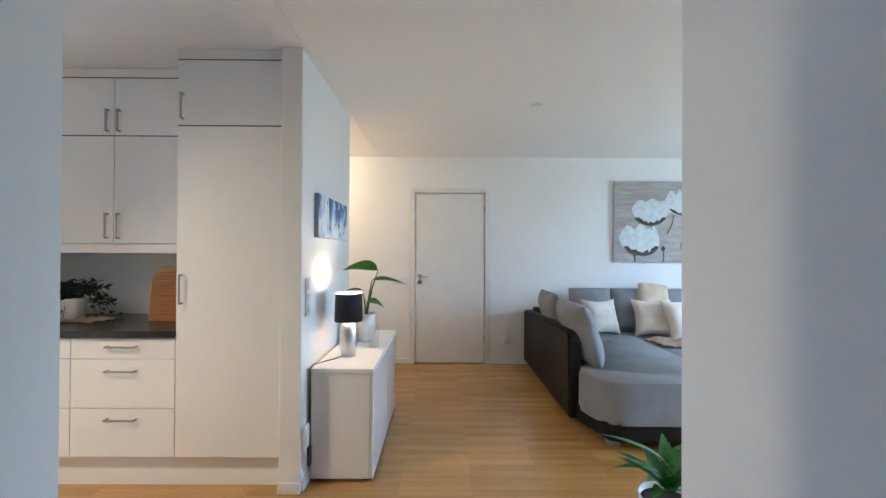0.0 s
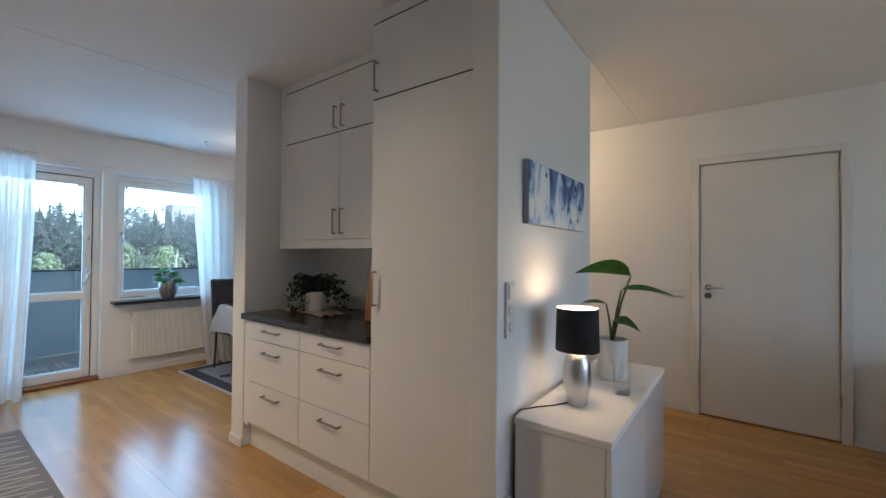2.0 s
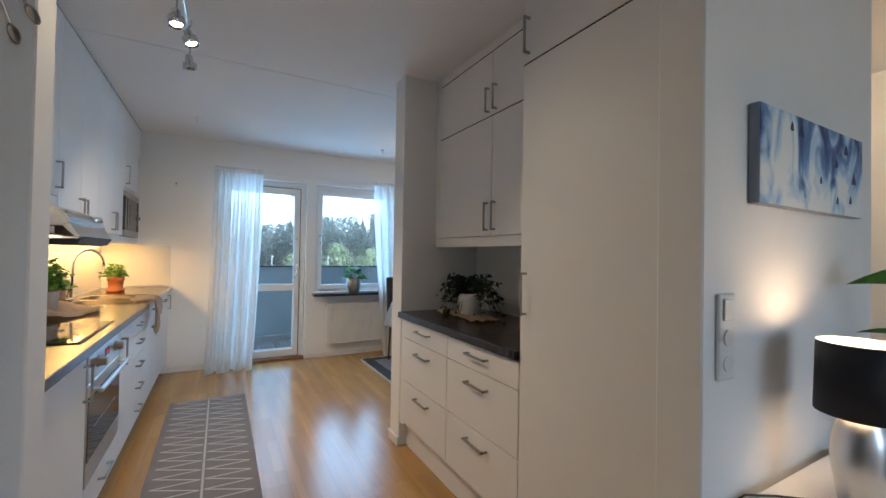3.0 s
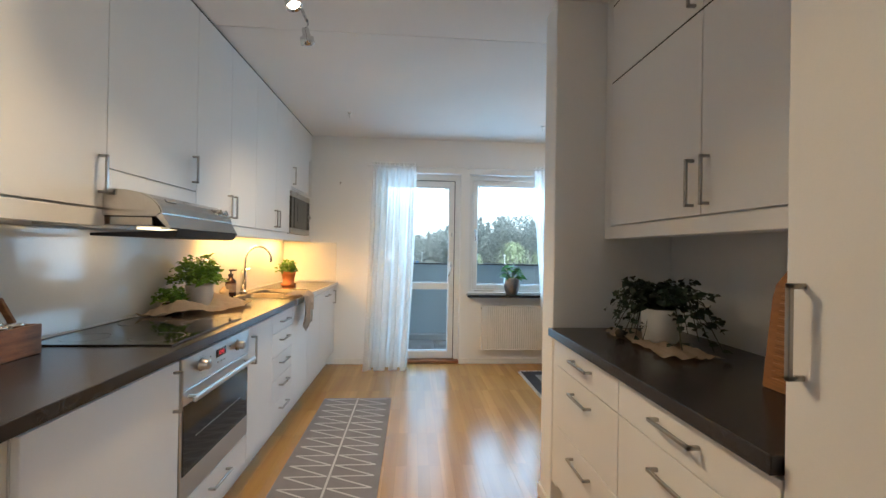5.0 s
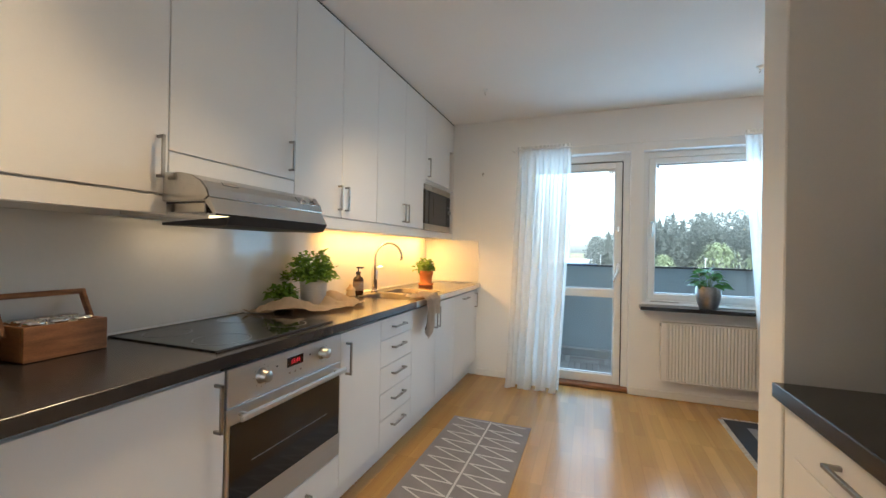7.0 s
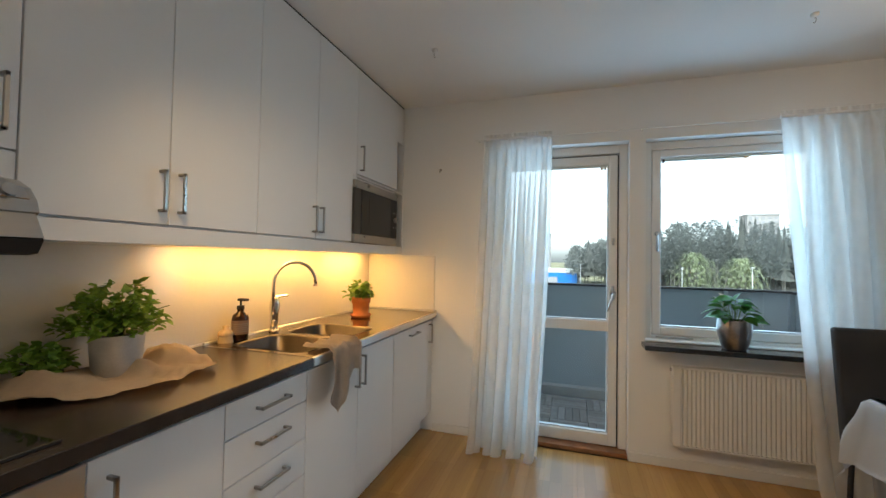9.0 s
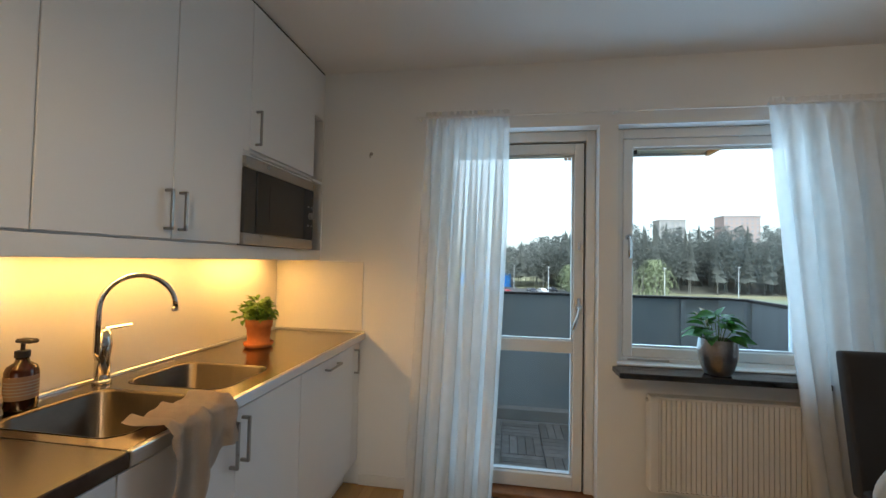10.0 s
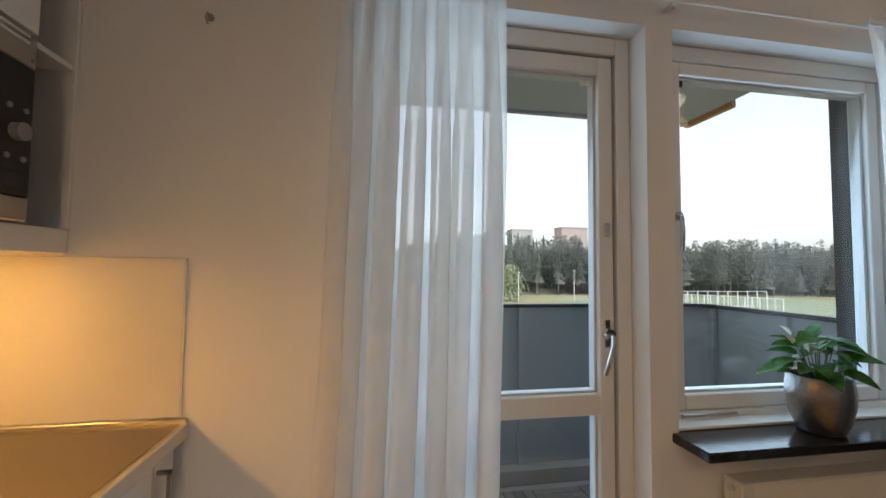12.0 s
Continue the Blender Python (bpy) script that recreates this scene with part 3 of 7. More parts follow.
def cloth_patch(rng_seed, x0, x1, y0, y1, z, nx, ny, amp, freq, thick=0.003, lift=None):
    """A rumpled cloth lying on a surface at z, with a ragged outline and a real thickness."""
    bm = bmesh.new()
    grid = {}
    for i in range(nx + 1):
        for j in range(ny + 1):
            u, v = i / nx, j / ny
            x = x0 + (x1 - x0) * u + 0.035 * noise.noise(Vector((v * 3 + rng_seed, u * 2, 1.7)))
            y = y0 + (y1 - y0) * v + 0.05 * noise.noise(Vector((u * 4 + rng_seed, v * 1.5, 4.2)))
            h = amp * max(0.0, noise.noise(Vector((x * freq + rng_seed, y * freq * 1.7, 0.3))) + 0.35) + 0.4 * amp * max(0, noise.noise(Vector((x * freq * 2.3, y * freq * 3 + rng_seed, 2.1))))
            if lift:
                h += lift(x, y)
            grid[i, j] = bm.verts.new((x, y, z + 0.004 + h))
    for i in range(nx):
        for j in range(ny):
            bm.faces.new((grid[i, j], grid[i + 1, j], grid[i + 1, j + 1], grid[i, j + 1]))
    bmesh.ops.solidify(bm, geom=bm.faces[:], thickness=thick)
    return bm


def cushion(w, h, d, puff=1.0, n=10, wrinkle=0.006, seed=0, pinch=0.0):
    """A stuffed cushion, w by h, d thick at its middle, standing in the xz plane on z=0."""
    bm = bmesh.new()
    sides = []
    for s in (-1, 1):
        g = {}
        for i in range(n + 1):
            for j in range(n + 1):
                u, v = 2 * i / n - 1, 2 * j / n - 1
                e = max(0.0, (1 - u ** 4) * (1 - v ** 4)) ** 0.5
                k = 1 - pinch * (abs(u) ** 2 * (1 - v * v) + abs(v) ** 2 * (1 - u * u))
                y = s * (d / 2 * e * puff + 0.004) + wrinkle * noise.noise(Vector((u * 2.5 + seed, v * 2.5, s * 2.0)))
                g[i, j] = bm.verts.new((u * w / 2 * (k if abs(v) < 1 else 1), y, h / 2 + v * h / 2 * k))
        sides.append(g)
        for i in range(n):
            for j in range(n):
                bm.faces.new((g[i, j], g[i + 1, j], g[i + 1, j + 1], g[i, j + 1]))
    a, b = sides
    rim = [(i, 0) for i in range(n)] + [(n, j) for j in range(n)] + [(i, n) for i in range(n, 0, -1)] + [(0, j) for j in range(n, 0, -1)]
    for p, q in zip(rim, rim[1:] + rim[:1]):
        bm.faces.new((a[p], a[q], b[q], b[p]))
    return bm


def xform(bm, m):
    bmesh.ops.transform(bm, matrix=m, verts=bm.verts)
    return bm


# ---- the rooms ----
H = 2.5
WIN_X, OUT_X = -4.79, -5.06
solo("floor", box(OUT_X, 5.1, -1.75, 5.4, -0.12, -0.0135), "subfloor", "oak parquet floor of the whole flat", kind="structure")
FLOOR = bpy.data.objects["floor"]

ceil = bmesh.new()
for x0, x1 in ((OUT_X, -2.636), (-2.628, -0.272), (-0.269, 5.1)):
    join(ceil, box(x0, x1, -1.75, 5.4, H, H + 0.05))
join(ceil, box(OUT_X, 5.1, -1.75, 5.4, H + 0.052, H + 0.12))
solo("ceiling", ceil, "ceiling", "white painted concrete ceiling with slab joints", kind="structure")

# window wall with the balcony door and the window
DOOR_Y, WINDOW_Y = (1.46, 2.426), (2.526, 3.56)
solo("wall_west", boxes([
    (OUT_X, WIN_X, 0.37, DOOR_Y[0], 0, H), (OUT_X, WIN_X, DOOR_Y[0], DOOR_Y[1], 2.125, H), (OUT_X, WIN_X, DOOR_Y[1], WINDOW_Y[0], 0, H),
    (OUT_X, WIN_X, WINDOW_Y[0], WINDOW_Y[1], 0, 0.745), (OUT_X, WIN_X, WINDOW_Y[0], WINDOW_Y[1], 2.125, H), (OUT_X, WIN_X, WINDOW_Y[1], 5.29, 0, H)]), "wall", "white painted wall with balcony door and window", kind="structure")
solo("wall_south", box(WIN_X, -1.09, 0.37, 0.49, 0, H), "wall", "white painted kitchen wall", kind="structure")
solo("wall_kitchen_end", box(-1.09, -0.97, 0.25, 1.14, 0, H, 0.004), "wall", "white painted wall stub beside the kitchen run", kind="structure")
solo("wall_alcove", box(-1.09, -0.5, 0.13, 0.25, 0, H), "wall", "white painted wall at the back of the alcove", kind="structure")
solo("wall_hall_left", box(-0.5, -0.38, -1.6, 1.243, 0, H, 0.004), "wall", "white painted hallway wall", kind="structure")
solo("wall_hall_back", box(-0.5, 1.37, -1.72, -1.6, 0, H), "wall", "white painted wall behind the hallway", kind="structure")
solo("wall_hall_right", boxes([(1.25, 1.37, -1.6, 1.553, 0, H), (1.37, 4.9, 1.433, 1.553, 0, H)], 0.004), "wall", "white painted wall between hallway and living room", kind="structure")
solo("wall_east", boxes([(4.9, 5.02, 1.4, 2.0, 0, H), (4.9, 5.02, 4.6, 5.29, 0, H), (4.9, 5.02, 2.0, 4.6, 0, 0.75), (4.9, 5.02, 2.0, 4.6, 2.25, H)]), "wall", "white painted living room window wall", kind="structure")
solo("wall_north", boxes([(WIN_X, 0.185, 5.17, 5.29, 0, H), (1.03, 4.9, 5.17, 5.29, 0, H), (0.185, 1.03, 5.17, 5.29, 2.065, H)]), "wall", "white painted living room wall with a door", kind="structure")
# unseen panel, added to stop outside light leaking round the door leaf
solo("wall_behind_door", box(-0.1, 1.3, 5.30, 5.36, 0, H), "wall", "unseen panel blocking outside light behind the closed door", kind="structure")
solo("wall_pillar", box(-2.377, -2.221, 2.585, 5.17, 0, H, 0.004), "wall", "white painted wall end beside the kitchenette", kind="structure")
solo("wall_niche_back", box(-2.221, -0.40, 3.185, 3.30, 0, H), "wall", "white painted wall behind the kitchenette", kind="structure")
solo("wall_painting", box(-0.40, -0.28, 2.56, 3.72, 0, H, 0.004), "wall", "white painted wall that carries a canvas", kind="structure")
solo("wall_corridor", box(-2.221, -0.40, 3.60, 3.72, 0, H), "wall", "white painted corridor wall", kind="structure")

# skirting
def skirting(rows):
    for i, r in enumerate(rows):
        solo("baseboard", box(*r, 0.0, 0.062, 0.003), "trim", "white painted wooden skirting board", kind="structure")


skirting([(WIN_X, WIN_X + 0.012, 1.06, DOOR_Y[0] - 0.001), (WIN_X, WIN_X + 0.012, DOOR_Y[1] + 0.001, 5.155), (-0.265, 0.125, 5.156, 5.17), (1.09, 4.9, 5.156, 5.17),
          (-0.28, -0.266, 2.575, 3.72), (-0.404, -0.276, 2.547, 2.5585), (-2.38, -2.218, 2.572, 2.5835), (-2.391, -2.3785, 2.585, 5.155), (-0.39, -0.378, 1.2445, 1.2565),
          (1.238, 1.2495, -1.6, 1.555), (-0.379, -0.367, -1.6, 1.243)])

# balcony door
bd = thing("door_1", (-4.9, 1.94, 0), "white glazed balcony door with chrome handle, closed", "door", kind="structure")
part("door_frame", boxes([(-4.96, -4.875, 1.462, 1.52, 0.03, 2.123), (-4.96, -4.875, 2.372, 2.424, 0.03, 2.123), (-4.96, -4.875, 1.52, 2.372, 2.062, 2.123)], 0.003), "trim", bd)
part("threshold", box(-5.03, -4.80, 1.462, 2.424, 0.0, 0.03, 0.004), "acacia", bd, "worn oak threshold strip")
part("seal", boxes([(-4.957, -4.905, 2.3635, 2.3715, 0.04, 2.058), (-4.957, -4.905, 1.5205, 1.5285, 0.04, 2.058), (-4.957, -4.905, 1.529, 2.363, 2.054, 2.0615)]), "seal", bd, "black rubber seal")
leaf = part("leaf", boxes([(-4.95, -4.883, 1.53, 1.60, 0.035, 2.053), (-4.95, -4.883, 2.307, 2.362, 0.035, 2.053), (-4.95, -4.883, 1.60, 2.307, 1.99, 2.053), (-4.95, -4.883, 1.60, 2.307, 0.035, 0.115), (-4.95, -4.883, 1.60, 2.307, 0.82, 0.892)], 0.004), "trim", bd)
part("glazing_bead", boxes([(-4.935, -4.90, 2.297, 2.3065, 0.115, 0.8195), (-4.935, -4.90, 2.297, 2.3065, 0.8925, 1.9895), (-4.935, -4.90, 1.601, 2.297, 1.980, 1.9895), (-4.935, -4.90, 1.601, 2.297, 0.8925, 0.90), (-4.935, -4.90, 1.601, 2.297, 0.1155, 0.124)], 0.001), "fence", leaf, "grey aluminium glazing bead")
for z0, z1 in ((0.116, 0.819), (0.893, 1.989)):
    g = part("pane", box(-4.922, -4.917, 1.601, 2.3065, z0, z1), "glass", leaf)
    g.visible_shadow = False
part("handle", tube([(-4.865, 2.335, 1.09), (-4.845, 2.335, 1.085), (-4.835, 2.33, 1.06), (-4.832, 2.312, 1.01), (-4.835, 2.298, 0.965)], 0.008, 10), "chrome", leaf, "chrome lever handle", True)
part("rose", tube([(-4.883, 2.335, 1.09), (-4.862, 2.335, 1.09)], 0.019, 18), "chrome", leaf, "chrome handle rose")
part("lock_plate", boxes([(-4.883, -4.878, 2.325, 2.345, 1.045, 1.14), (-4.883, -4.872, 2.327, 2.343, 1.42, 1.47)], 0.002), "chrome", leaf, "chrome lock plate")
part("catch", boxes([(-4.905, -4.897, 2.25, 2.268, 1.955, 1.975), (-4.905, -4.897, 2.272, 2.29, 1.955, 1.975)], 0.002), "plastic", leaf)

# window
wi = thing("window_1", (-4.9, 3.04, 0.785), "white framed window with dark stone sill", "window", kind="structure")
part("window_frame", boxes([(-4.96, -4.87, 2.528, 2.572, 0.79, 2.123), (-4.96, -4.87, 3.524, 3.558, 0.79, 2.123), (-4.96, -4.87, 2.572, 3.524, 2.07, 2.123), (-4.96, -4.87, 2.572, 3.524, 0.79, 0.82)], 0.003), "trim", wi)
sash = part("sash", boxes([(-4.95, -4.88, 2.577, 2.630, 0.822, 2.068), (-4.95, -4.88, 3.470, 3.521, 0.822, 2.068), (-4.95, -4.88, 2.630, 3.470, 2.02, 2.068), (-4.95, -4.88, 2.630, 3.470, 0.822, 0.876)], 0.004), "trim", wi)
part("glazing_bead", boxes([(-4.935, -4.90, 2.6305, 2.637, 0.877, 2.019), (-4.935, -4.90, 3.455, 3.4695, 0.877, 2.019), (-4.935, -4.90, 2.637, 3.455, 2.01, 2.0195), (-4.935, -4.90, 2.637, 3.455, 0.8765, 0.886)], 0.001), "fence", sash, "grey aluminium glazing bead")
g = part("pane", box(-4.922, -4.917, 2.631, 3.4695, 0.8765, 2.0195), "glass", sash)
g.visible_shadow = False
part("handle", tube([(-4.865, 2.604, 1.50), (-4.85, 2.604, 1.495), (-4.846, 2.604, 1.45), (-4.85, 2.604, 1.38)], 0.008, 10), "chrome", sash, "chrome window handle", True)
part("rose", tube([(-4.88, 2.604, 1.50), (-4.86, 2.604, 1.50)], 0.016, 16), "chrome", sash)
part("stay", tube([(-4.862, 2.60, 0.812), (-4.852, 2.66, 0.815), (-4.86, 2.74, 0.812), (-4.865, 2.82, 0.811)], 0.005, 8), "handle", wi, "metal window stay")
part("catch", box(-4.908, -4.897, 2.642, 2.658, 1.985, 2.008, 0.002), "black", sash)
part("inner_sill", box(-4.88, -4.80, 2.53, 3.556, 0.788, 0.7985, 0.002), "trim", wi)
part("outer_reveal", boxes([(-5.073, -4.9605, 3.548, 3.559, 0.75, 2.122), (-5.073, -4.9605, 2.527, 2.538, 0.75, 2.122)], 0.002), "rail", wi, "dark grey metal outer reveal")
part("window_sill", box(-4.868, -4.645, 2.502, 3.60, 0.757, 0.787, 0.004), "sill", wi, "polished dark stone sill")
part("bracket", boxes([(-4.79, -4.67, 2.53, 2.55, 0.742, 0.7565), (-4.79, -4.67, 3.52, 3.54, 0.742, 0.7565)], 0.002), "trim", wi)

# radiator
ra = thing("radiator", (-4.74, 3.08, 0.166), "white fluted panel radiator under the window", "radiator")
prof = []
for i in range(29 * 4 + 1):
    prof.append((2.715 + 0.024 * i / 4 * 1.0, -4.715 + 0.006 * math.tanh(3 * math.sin(i / 4 * 2 * math.pi))))
prof = [p for p in prof if p[0] <= 3.40]
outline = [(x, y) for y, x in prof] + [(-4.745, prof[-1][0]), (-4.745, prof[0][0])]
part("panel", extrude_poly(outline, "z", 0.1765, 0.6445), "radiator", ra)
part("side_cover", box(-4.775, -4.706, 2.670, 2.714, 0.168, 0.657, 0.004), "radiator", ra)
part("side_cover", box(-4.775, -4.706, 3.402, 3.426, 0.168, 0.657, 0.004), "radiator", ra)
part("top_grille", box(-4.775, -4.708, 2.7145, 3.4015, 0.645, 0.657, 0.002), "radiator", ra)
part("bottom_rail", box(-4.77, -4.708, 2.7145, 3.4015, 0.164, 0.176, 0.002), "radiator", ra)
part("back_panel", box(-4.787, -4.755, 2.72, 3.39, 0.18, 0.64), "radiator", ra)
part("vent_plug", tube([(-4.74, 2.671, 0.632), (-4.74, 2.660, 0.632)], 0.011, 14), "chrome", ra, "chrome bleed valve")
part("pipe", tube([(-4.75, 3.44, 0.22), (-4.75, 3.45, 0.20), (-4.75, 3.45, 0.0)], 0.008, 10), "radiator", ra)
part("valve", tube([(-4.75, 3.427, 0.22), (-4.75, 3.47, 0.22)], 0.017, 14), "plastic", ra)

# white panelled inner door
ld = thing("door_2", (0.607, 5.17, 0), "closed white flush door with chrome lever", "door", kind="structure")
dl = part("leaf", box(0.190, 1.024, 5.166, 5.206, 0.012, 2.058, 0.003), "trim", ld)
part("architrave", boxes([(0.128, 0.182, 5.150, 5.1695, 0, 2.118), (1.033, 1.088, 5.150, 5.1695, 0, 2.118), (0.182, 1.033, 5.150, 5.1695, 2.066, 2.118)], 0.003), "trim", ld)
part("lever", tube([(0.245, 5.16, 1.055), (0.245, 5.125, 1.055), (0.26, 5.115, 1.055), (0.35, 5.115, 1.053)], 0.008, 10), "chrome", dl, "chrome lever handle", True)
part("rose", disc_y(0.245, 5.166, 1.055, 0.025, 0.01, sign=-1), "chrome", dl)
part("lock_rose", disc_y(0.245, 5.166, 0.985, 0.025, 0.012, sign=-1), "chrome", dl)
for z in (0.25, 1.82):
    part("hinge", tube([(1.029, 5.160, z), (1.029, 5.160, z + 0.09)], 0.007, 10), "handle", dl)
part("threshold", box(0.185, 1.03, 5.17, 5.29, 0.0, 0.011), "acacia", ld)

# living-room window, out of the walk's view
lw = thing("window_2", (4.95, 3.3, 0.75), "wide white framed living room window", "window", kind="structure")
part("window_frame", boxes([(4.93, 5.0, 2.001, 2.06, 0.751, 2.249), (4.93, 5.0, 4.54, 4.599, 0.751, 2.249), (4.93, 5.0, 2.06, 4.54, 2.19, 2.249), (4.93, 5.0, 2.06, 4.54, 0.751, 0.81), (4.93, 5.0, 3.27, 3.33, 0.81, 2.19)], 0.003), "trim", lw)


# ---- kitchen run on the south wall ----
FY, UY, BY = 1.05, 0.785, 0.492


def base_unit(x0, x1, fronts, label, top=0.858):
    u = thing("base_cabinet", ((x0 + x1) / 2, 0.77, 0.14), label, "cabinet", "base cabinets of the kitchen")
    part("body", box(x0 + 0.001, x1 - 0.001, BY, FY - 0.0195, 0.14, top), "white", u)
    for name, z0, z1, h in fronts:
        front(u, x0, x1, z0, z1, FY, 1, h, name)
    return u


base_unit(-1.862, -1.255, [("door", 0.145, 0.845, ("z", -1.826, 0.74, 0.15))], "white lacquered base cabinet with one door")
base_unit(-2.847, -2.475, [("door", 0.145, 0.845, ("z", -2.52, 0.72, 0.15))], "white lacquered narrow base cabinet with door")
zs = [0.845, 0.728, 0.58, 0.437, 0.288, 0.145]
base_unit(-3.248, -2.847, [("drawer", b, a, ("x", -3.048, a - 0.035 - 0.02, 0.15)) for a, b in zip(zs, zs[1:])], "white lacquered cabinet with five drawers", 0.72)
base_unit(-3.66, -3.248, [("door", 0.145, 0.845, ("z", -3.632, 0.74, 0.15))], "white lacquered sink cabinet with one door", 0.72)
base_unit(-4.08, -3.66, [("door", 0.145, 0.845, ("z", -3.688, 0.74, 0.15))], "white lacquered sink cabinet with one door", 0.72)
base_unit(-4.685, -4.08, [("door", 0.145, 0.845, ("x", -4.385, 0.80, 0.15))], "white lacquered dishwasher front with bar handle")
base_unit(-4.783, -4.685, [("door", 0.145, 0.845, ("z", -4.70, 0.75, 0.14))], "white lacquered narrow end cabinet")
solo("plinth", box(-4.783, -1.092, 0.95, 0.966, 0.0, 0.138, 0.002), "white", "white plinth under the kitchen run", "plinth")
solo("filler_panel", box(-1.253, -1.092, 0.60, 1.03, 0.14, 0.856, 0.002), "white", "white filler panel beside the end wall", "panel")
solo("top_rail", box(-4.783, -1.092, 0.985, 1.028, 0.8585, 0.8615), "white", "pale rail under the worktop", "rail")

# worktops
def worktop(x0, x1, y0, y1, s, label):
    """Laminate top with a separate front edge band; the band is on the side that s points to."""
    w = thing("worktop", ((x0 + x1) / 2, (y0 + y1) / 2, 0.862), label, "worktop")
    part("surface", box(x0, x1, y0, y1, 0.862, 0.900, 0.002), "counter", w)
    ya, yb = sorted((y1, y1 + 0.002) if s > 0 else (y0, y0 - 0.002))
    part("edge_band", box(x0, x1, ya, yb, 0.863, 0.899, 0.0006), "counter", w, "dark edge band")


worktop(-3.249, -1.092, BY, 1.078, 1, "dark laminate worktop on the base cabinets")

sk = thing("sink_top", (-4.03, 0.77, 0.862), "stainless steel sink worktop with two bowls", "sink")
BOWLS = ((-3.60, -3.29, 0.60, 0.995), (-3.96, -3.665, 0.60, 0.985))
bm = bmesh.new()
for b, (xa, xb) in zip(BOWLS, ((-3.6325, -3.2505), (-4.03, -3.6325))):
    loop = round_rect(*b, 0.06, 6)
    ya, yb = 0.5, 1.0665
    rim = []
    for k, (x, y) in enumerate(loop):
        q, i = divmod(k, 7)
        cx, cy = ((xb, yb), (xa, yb), (xa, ya), (xb, ya))[q]
        along_x = (i > 3) if q in (0, 2) else (i < 3)
        if i == 3:
            rim.append((cx, cy))
        elif along_x:
            rim.append((x if i in (0, 6) else cx + (x - cx) * abs(i - 3) / 3, cy))
        else:
            rim.append((cx, y if i in (0, 6) else cy + (y - cy) * abs(i - 3) / 3))
    inner = [bm.verts.new((x, y, 0.901)) for x, y in loop]
    outer = [bm.verts.new((x, y, 0.901)) for x, y in rim]
    for k in range(len(loop)):
        j = (k + 1) % len(loop)
        bm.faces.new((inner[k], inner[j], outer[j], outer[k]))
bm.faces.new([bm.verts.new((x, y, 0.901)) for x, y in ((-4.783, 0.5), (-4.03, 0.5), (-4.03, 1.0665), (-4.783, 1.0665))])
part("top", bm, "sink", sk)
part("front_edge", box(-4.783, -3.2505, 1.066, 1.0835, 0.864, 0.9005, 0.003, seg=2), "steel", sk)
part("upstand", boxes([(-4.783, -3.2505, 0.493, 0.505, 0.87, 0.912), (-4.787, -4.775, 0.505, 1.08, 0.87, 0.912)], 0.003), "steel", sk)
for k, b in enumerate(BOWLS):
    bm = bmesh.new()
    rings = []
    for grow, z, r in ((0.004, 0.9025, 0.062), (0.0, 0.9015, 0.06), (-0.006, 0.895, 0.056), (-0.02, 0.75, 0.05), (-0.05, 0.735, 0.03)):
        rings.append([bm.verts.new((x, y, z)) for x, y in round_rect(b[0] - grow, b[1] + grow, b[2] - grow, b[3] + grow, r, 6)])
    for a, c in zip(rings, rings[1:]):
        for i in range(len(a)):
            j = (i + 1) % len(a)
            bm.faces.new((a[i], a[j], c[j], c[i]))
    bm.faces.new(rings[-1])
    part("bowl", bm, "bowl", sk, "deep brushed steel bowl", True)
    part("drain", lathe([(0.0, 0.004), (0.035, 0.004), (0.04, 0.0)], ((b[0] + b[1]) / 2, (b[2] + b[3]) / 2, 0.736), 20), "chrome", sk, "round steel drain")

# tap
tp = thing("tap", (-3.645, 0.545, 0.902), "tall chrome kitchen mixer tap", "tap")
part("base", lathe([(0, 0.0), (0.027, 0.0), (0.027, 0.01), (0.024, 0.014), (0.0, 0.015)], (-3.645, 0.545, 0.902), 24), "chrome", tp, smooth=True)
part("body", lathe([(0.0, 0.014), (0.022, 0.014), (0.022, 0.09), (0.026, 0.13), (0.025, 0.15), (0.018, 0.185), (0, 0.187)], (-3.645, 0.545, 0.902), 24), "chrome", tp, smooth=True)
part("lever", boxes([(-3.745, -3.64, 0.538, 0.558, 1.083, 1.094)], 0.004), "chrome", tp)
sp = [(-3.62, 0.555, 0.99), (-3.60, 0.57, 1.02), (-3.598, 0.575, 1.16)]
c0, c1 = Vector((-3.598, 0.575, 1.16)), Vector((-3.755, 0.72, 1.16))
for i in range(1, 15):
    a = math.pi * i / 14 * 0.93
    mid, half = (c0 + c1) / 2, (c1 - c0) / 2
    sp.append(tuple(mid - half * math.cos(a) + Vector((0, 0, 0.115 * math.sin(a)))))
sp.append(tuple(Vector(sp[-1]) + Vector((-0.002, 0.002, -0.03))))
part("spout", tube(sp, 0.0095, 12), "chrome", tp, "curved chrome spout", True)
part("aerator", tube([sp[-1], tuple(Vector(sp[-1]) + Vector((0, 0, -0.012)))], 0.0115, 14), "handle", tp)

# glass splashback on two walls
spb = thing("splashback", (-2.9, 0.494, 0.914), "glossy white glass splashback behind the worktop", "splashback")
for x0, x1 in ((-4.783, -1.094),):
    part("pane", box(x0, x1, 0.4905, 0.4965, 0.914, 1.335, 0.001), "splash", spb)
part("sealant", box(-3.249, -1.094, 0.4925, 0.499, 0.9005, 0.9075, 0.001), "trim", spb, "white silicone joint")
spb2 = thing("splashback", (-4.786, 0.78, 0.914), "glossy white splashback on the window wall", "splashback")
part("pane", box(-4.7895, -4.784, 0.498, 1.058, 0.914, 1.328, 0.001), "splash", spb2)
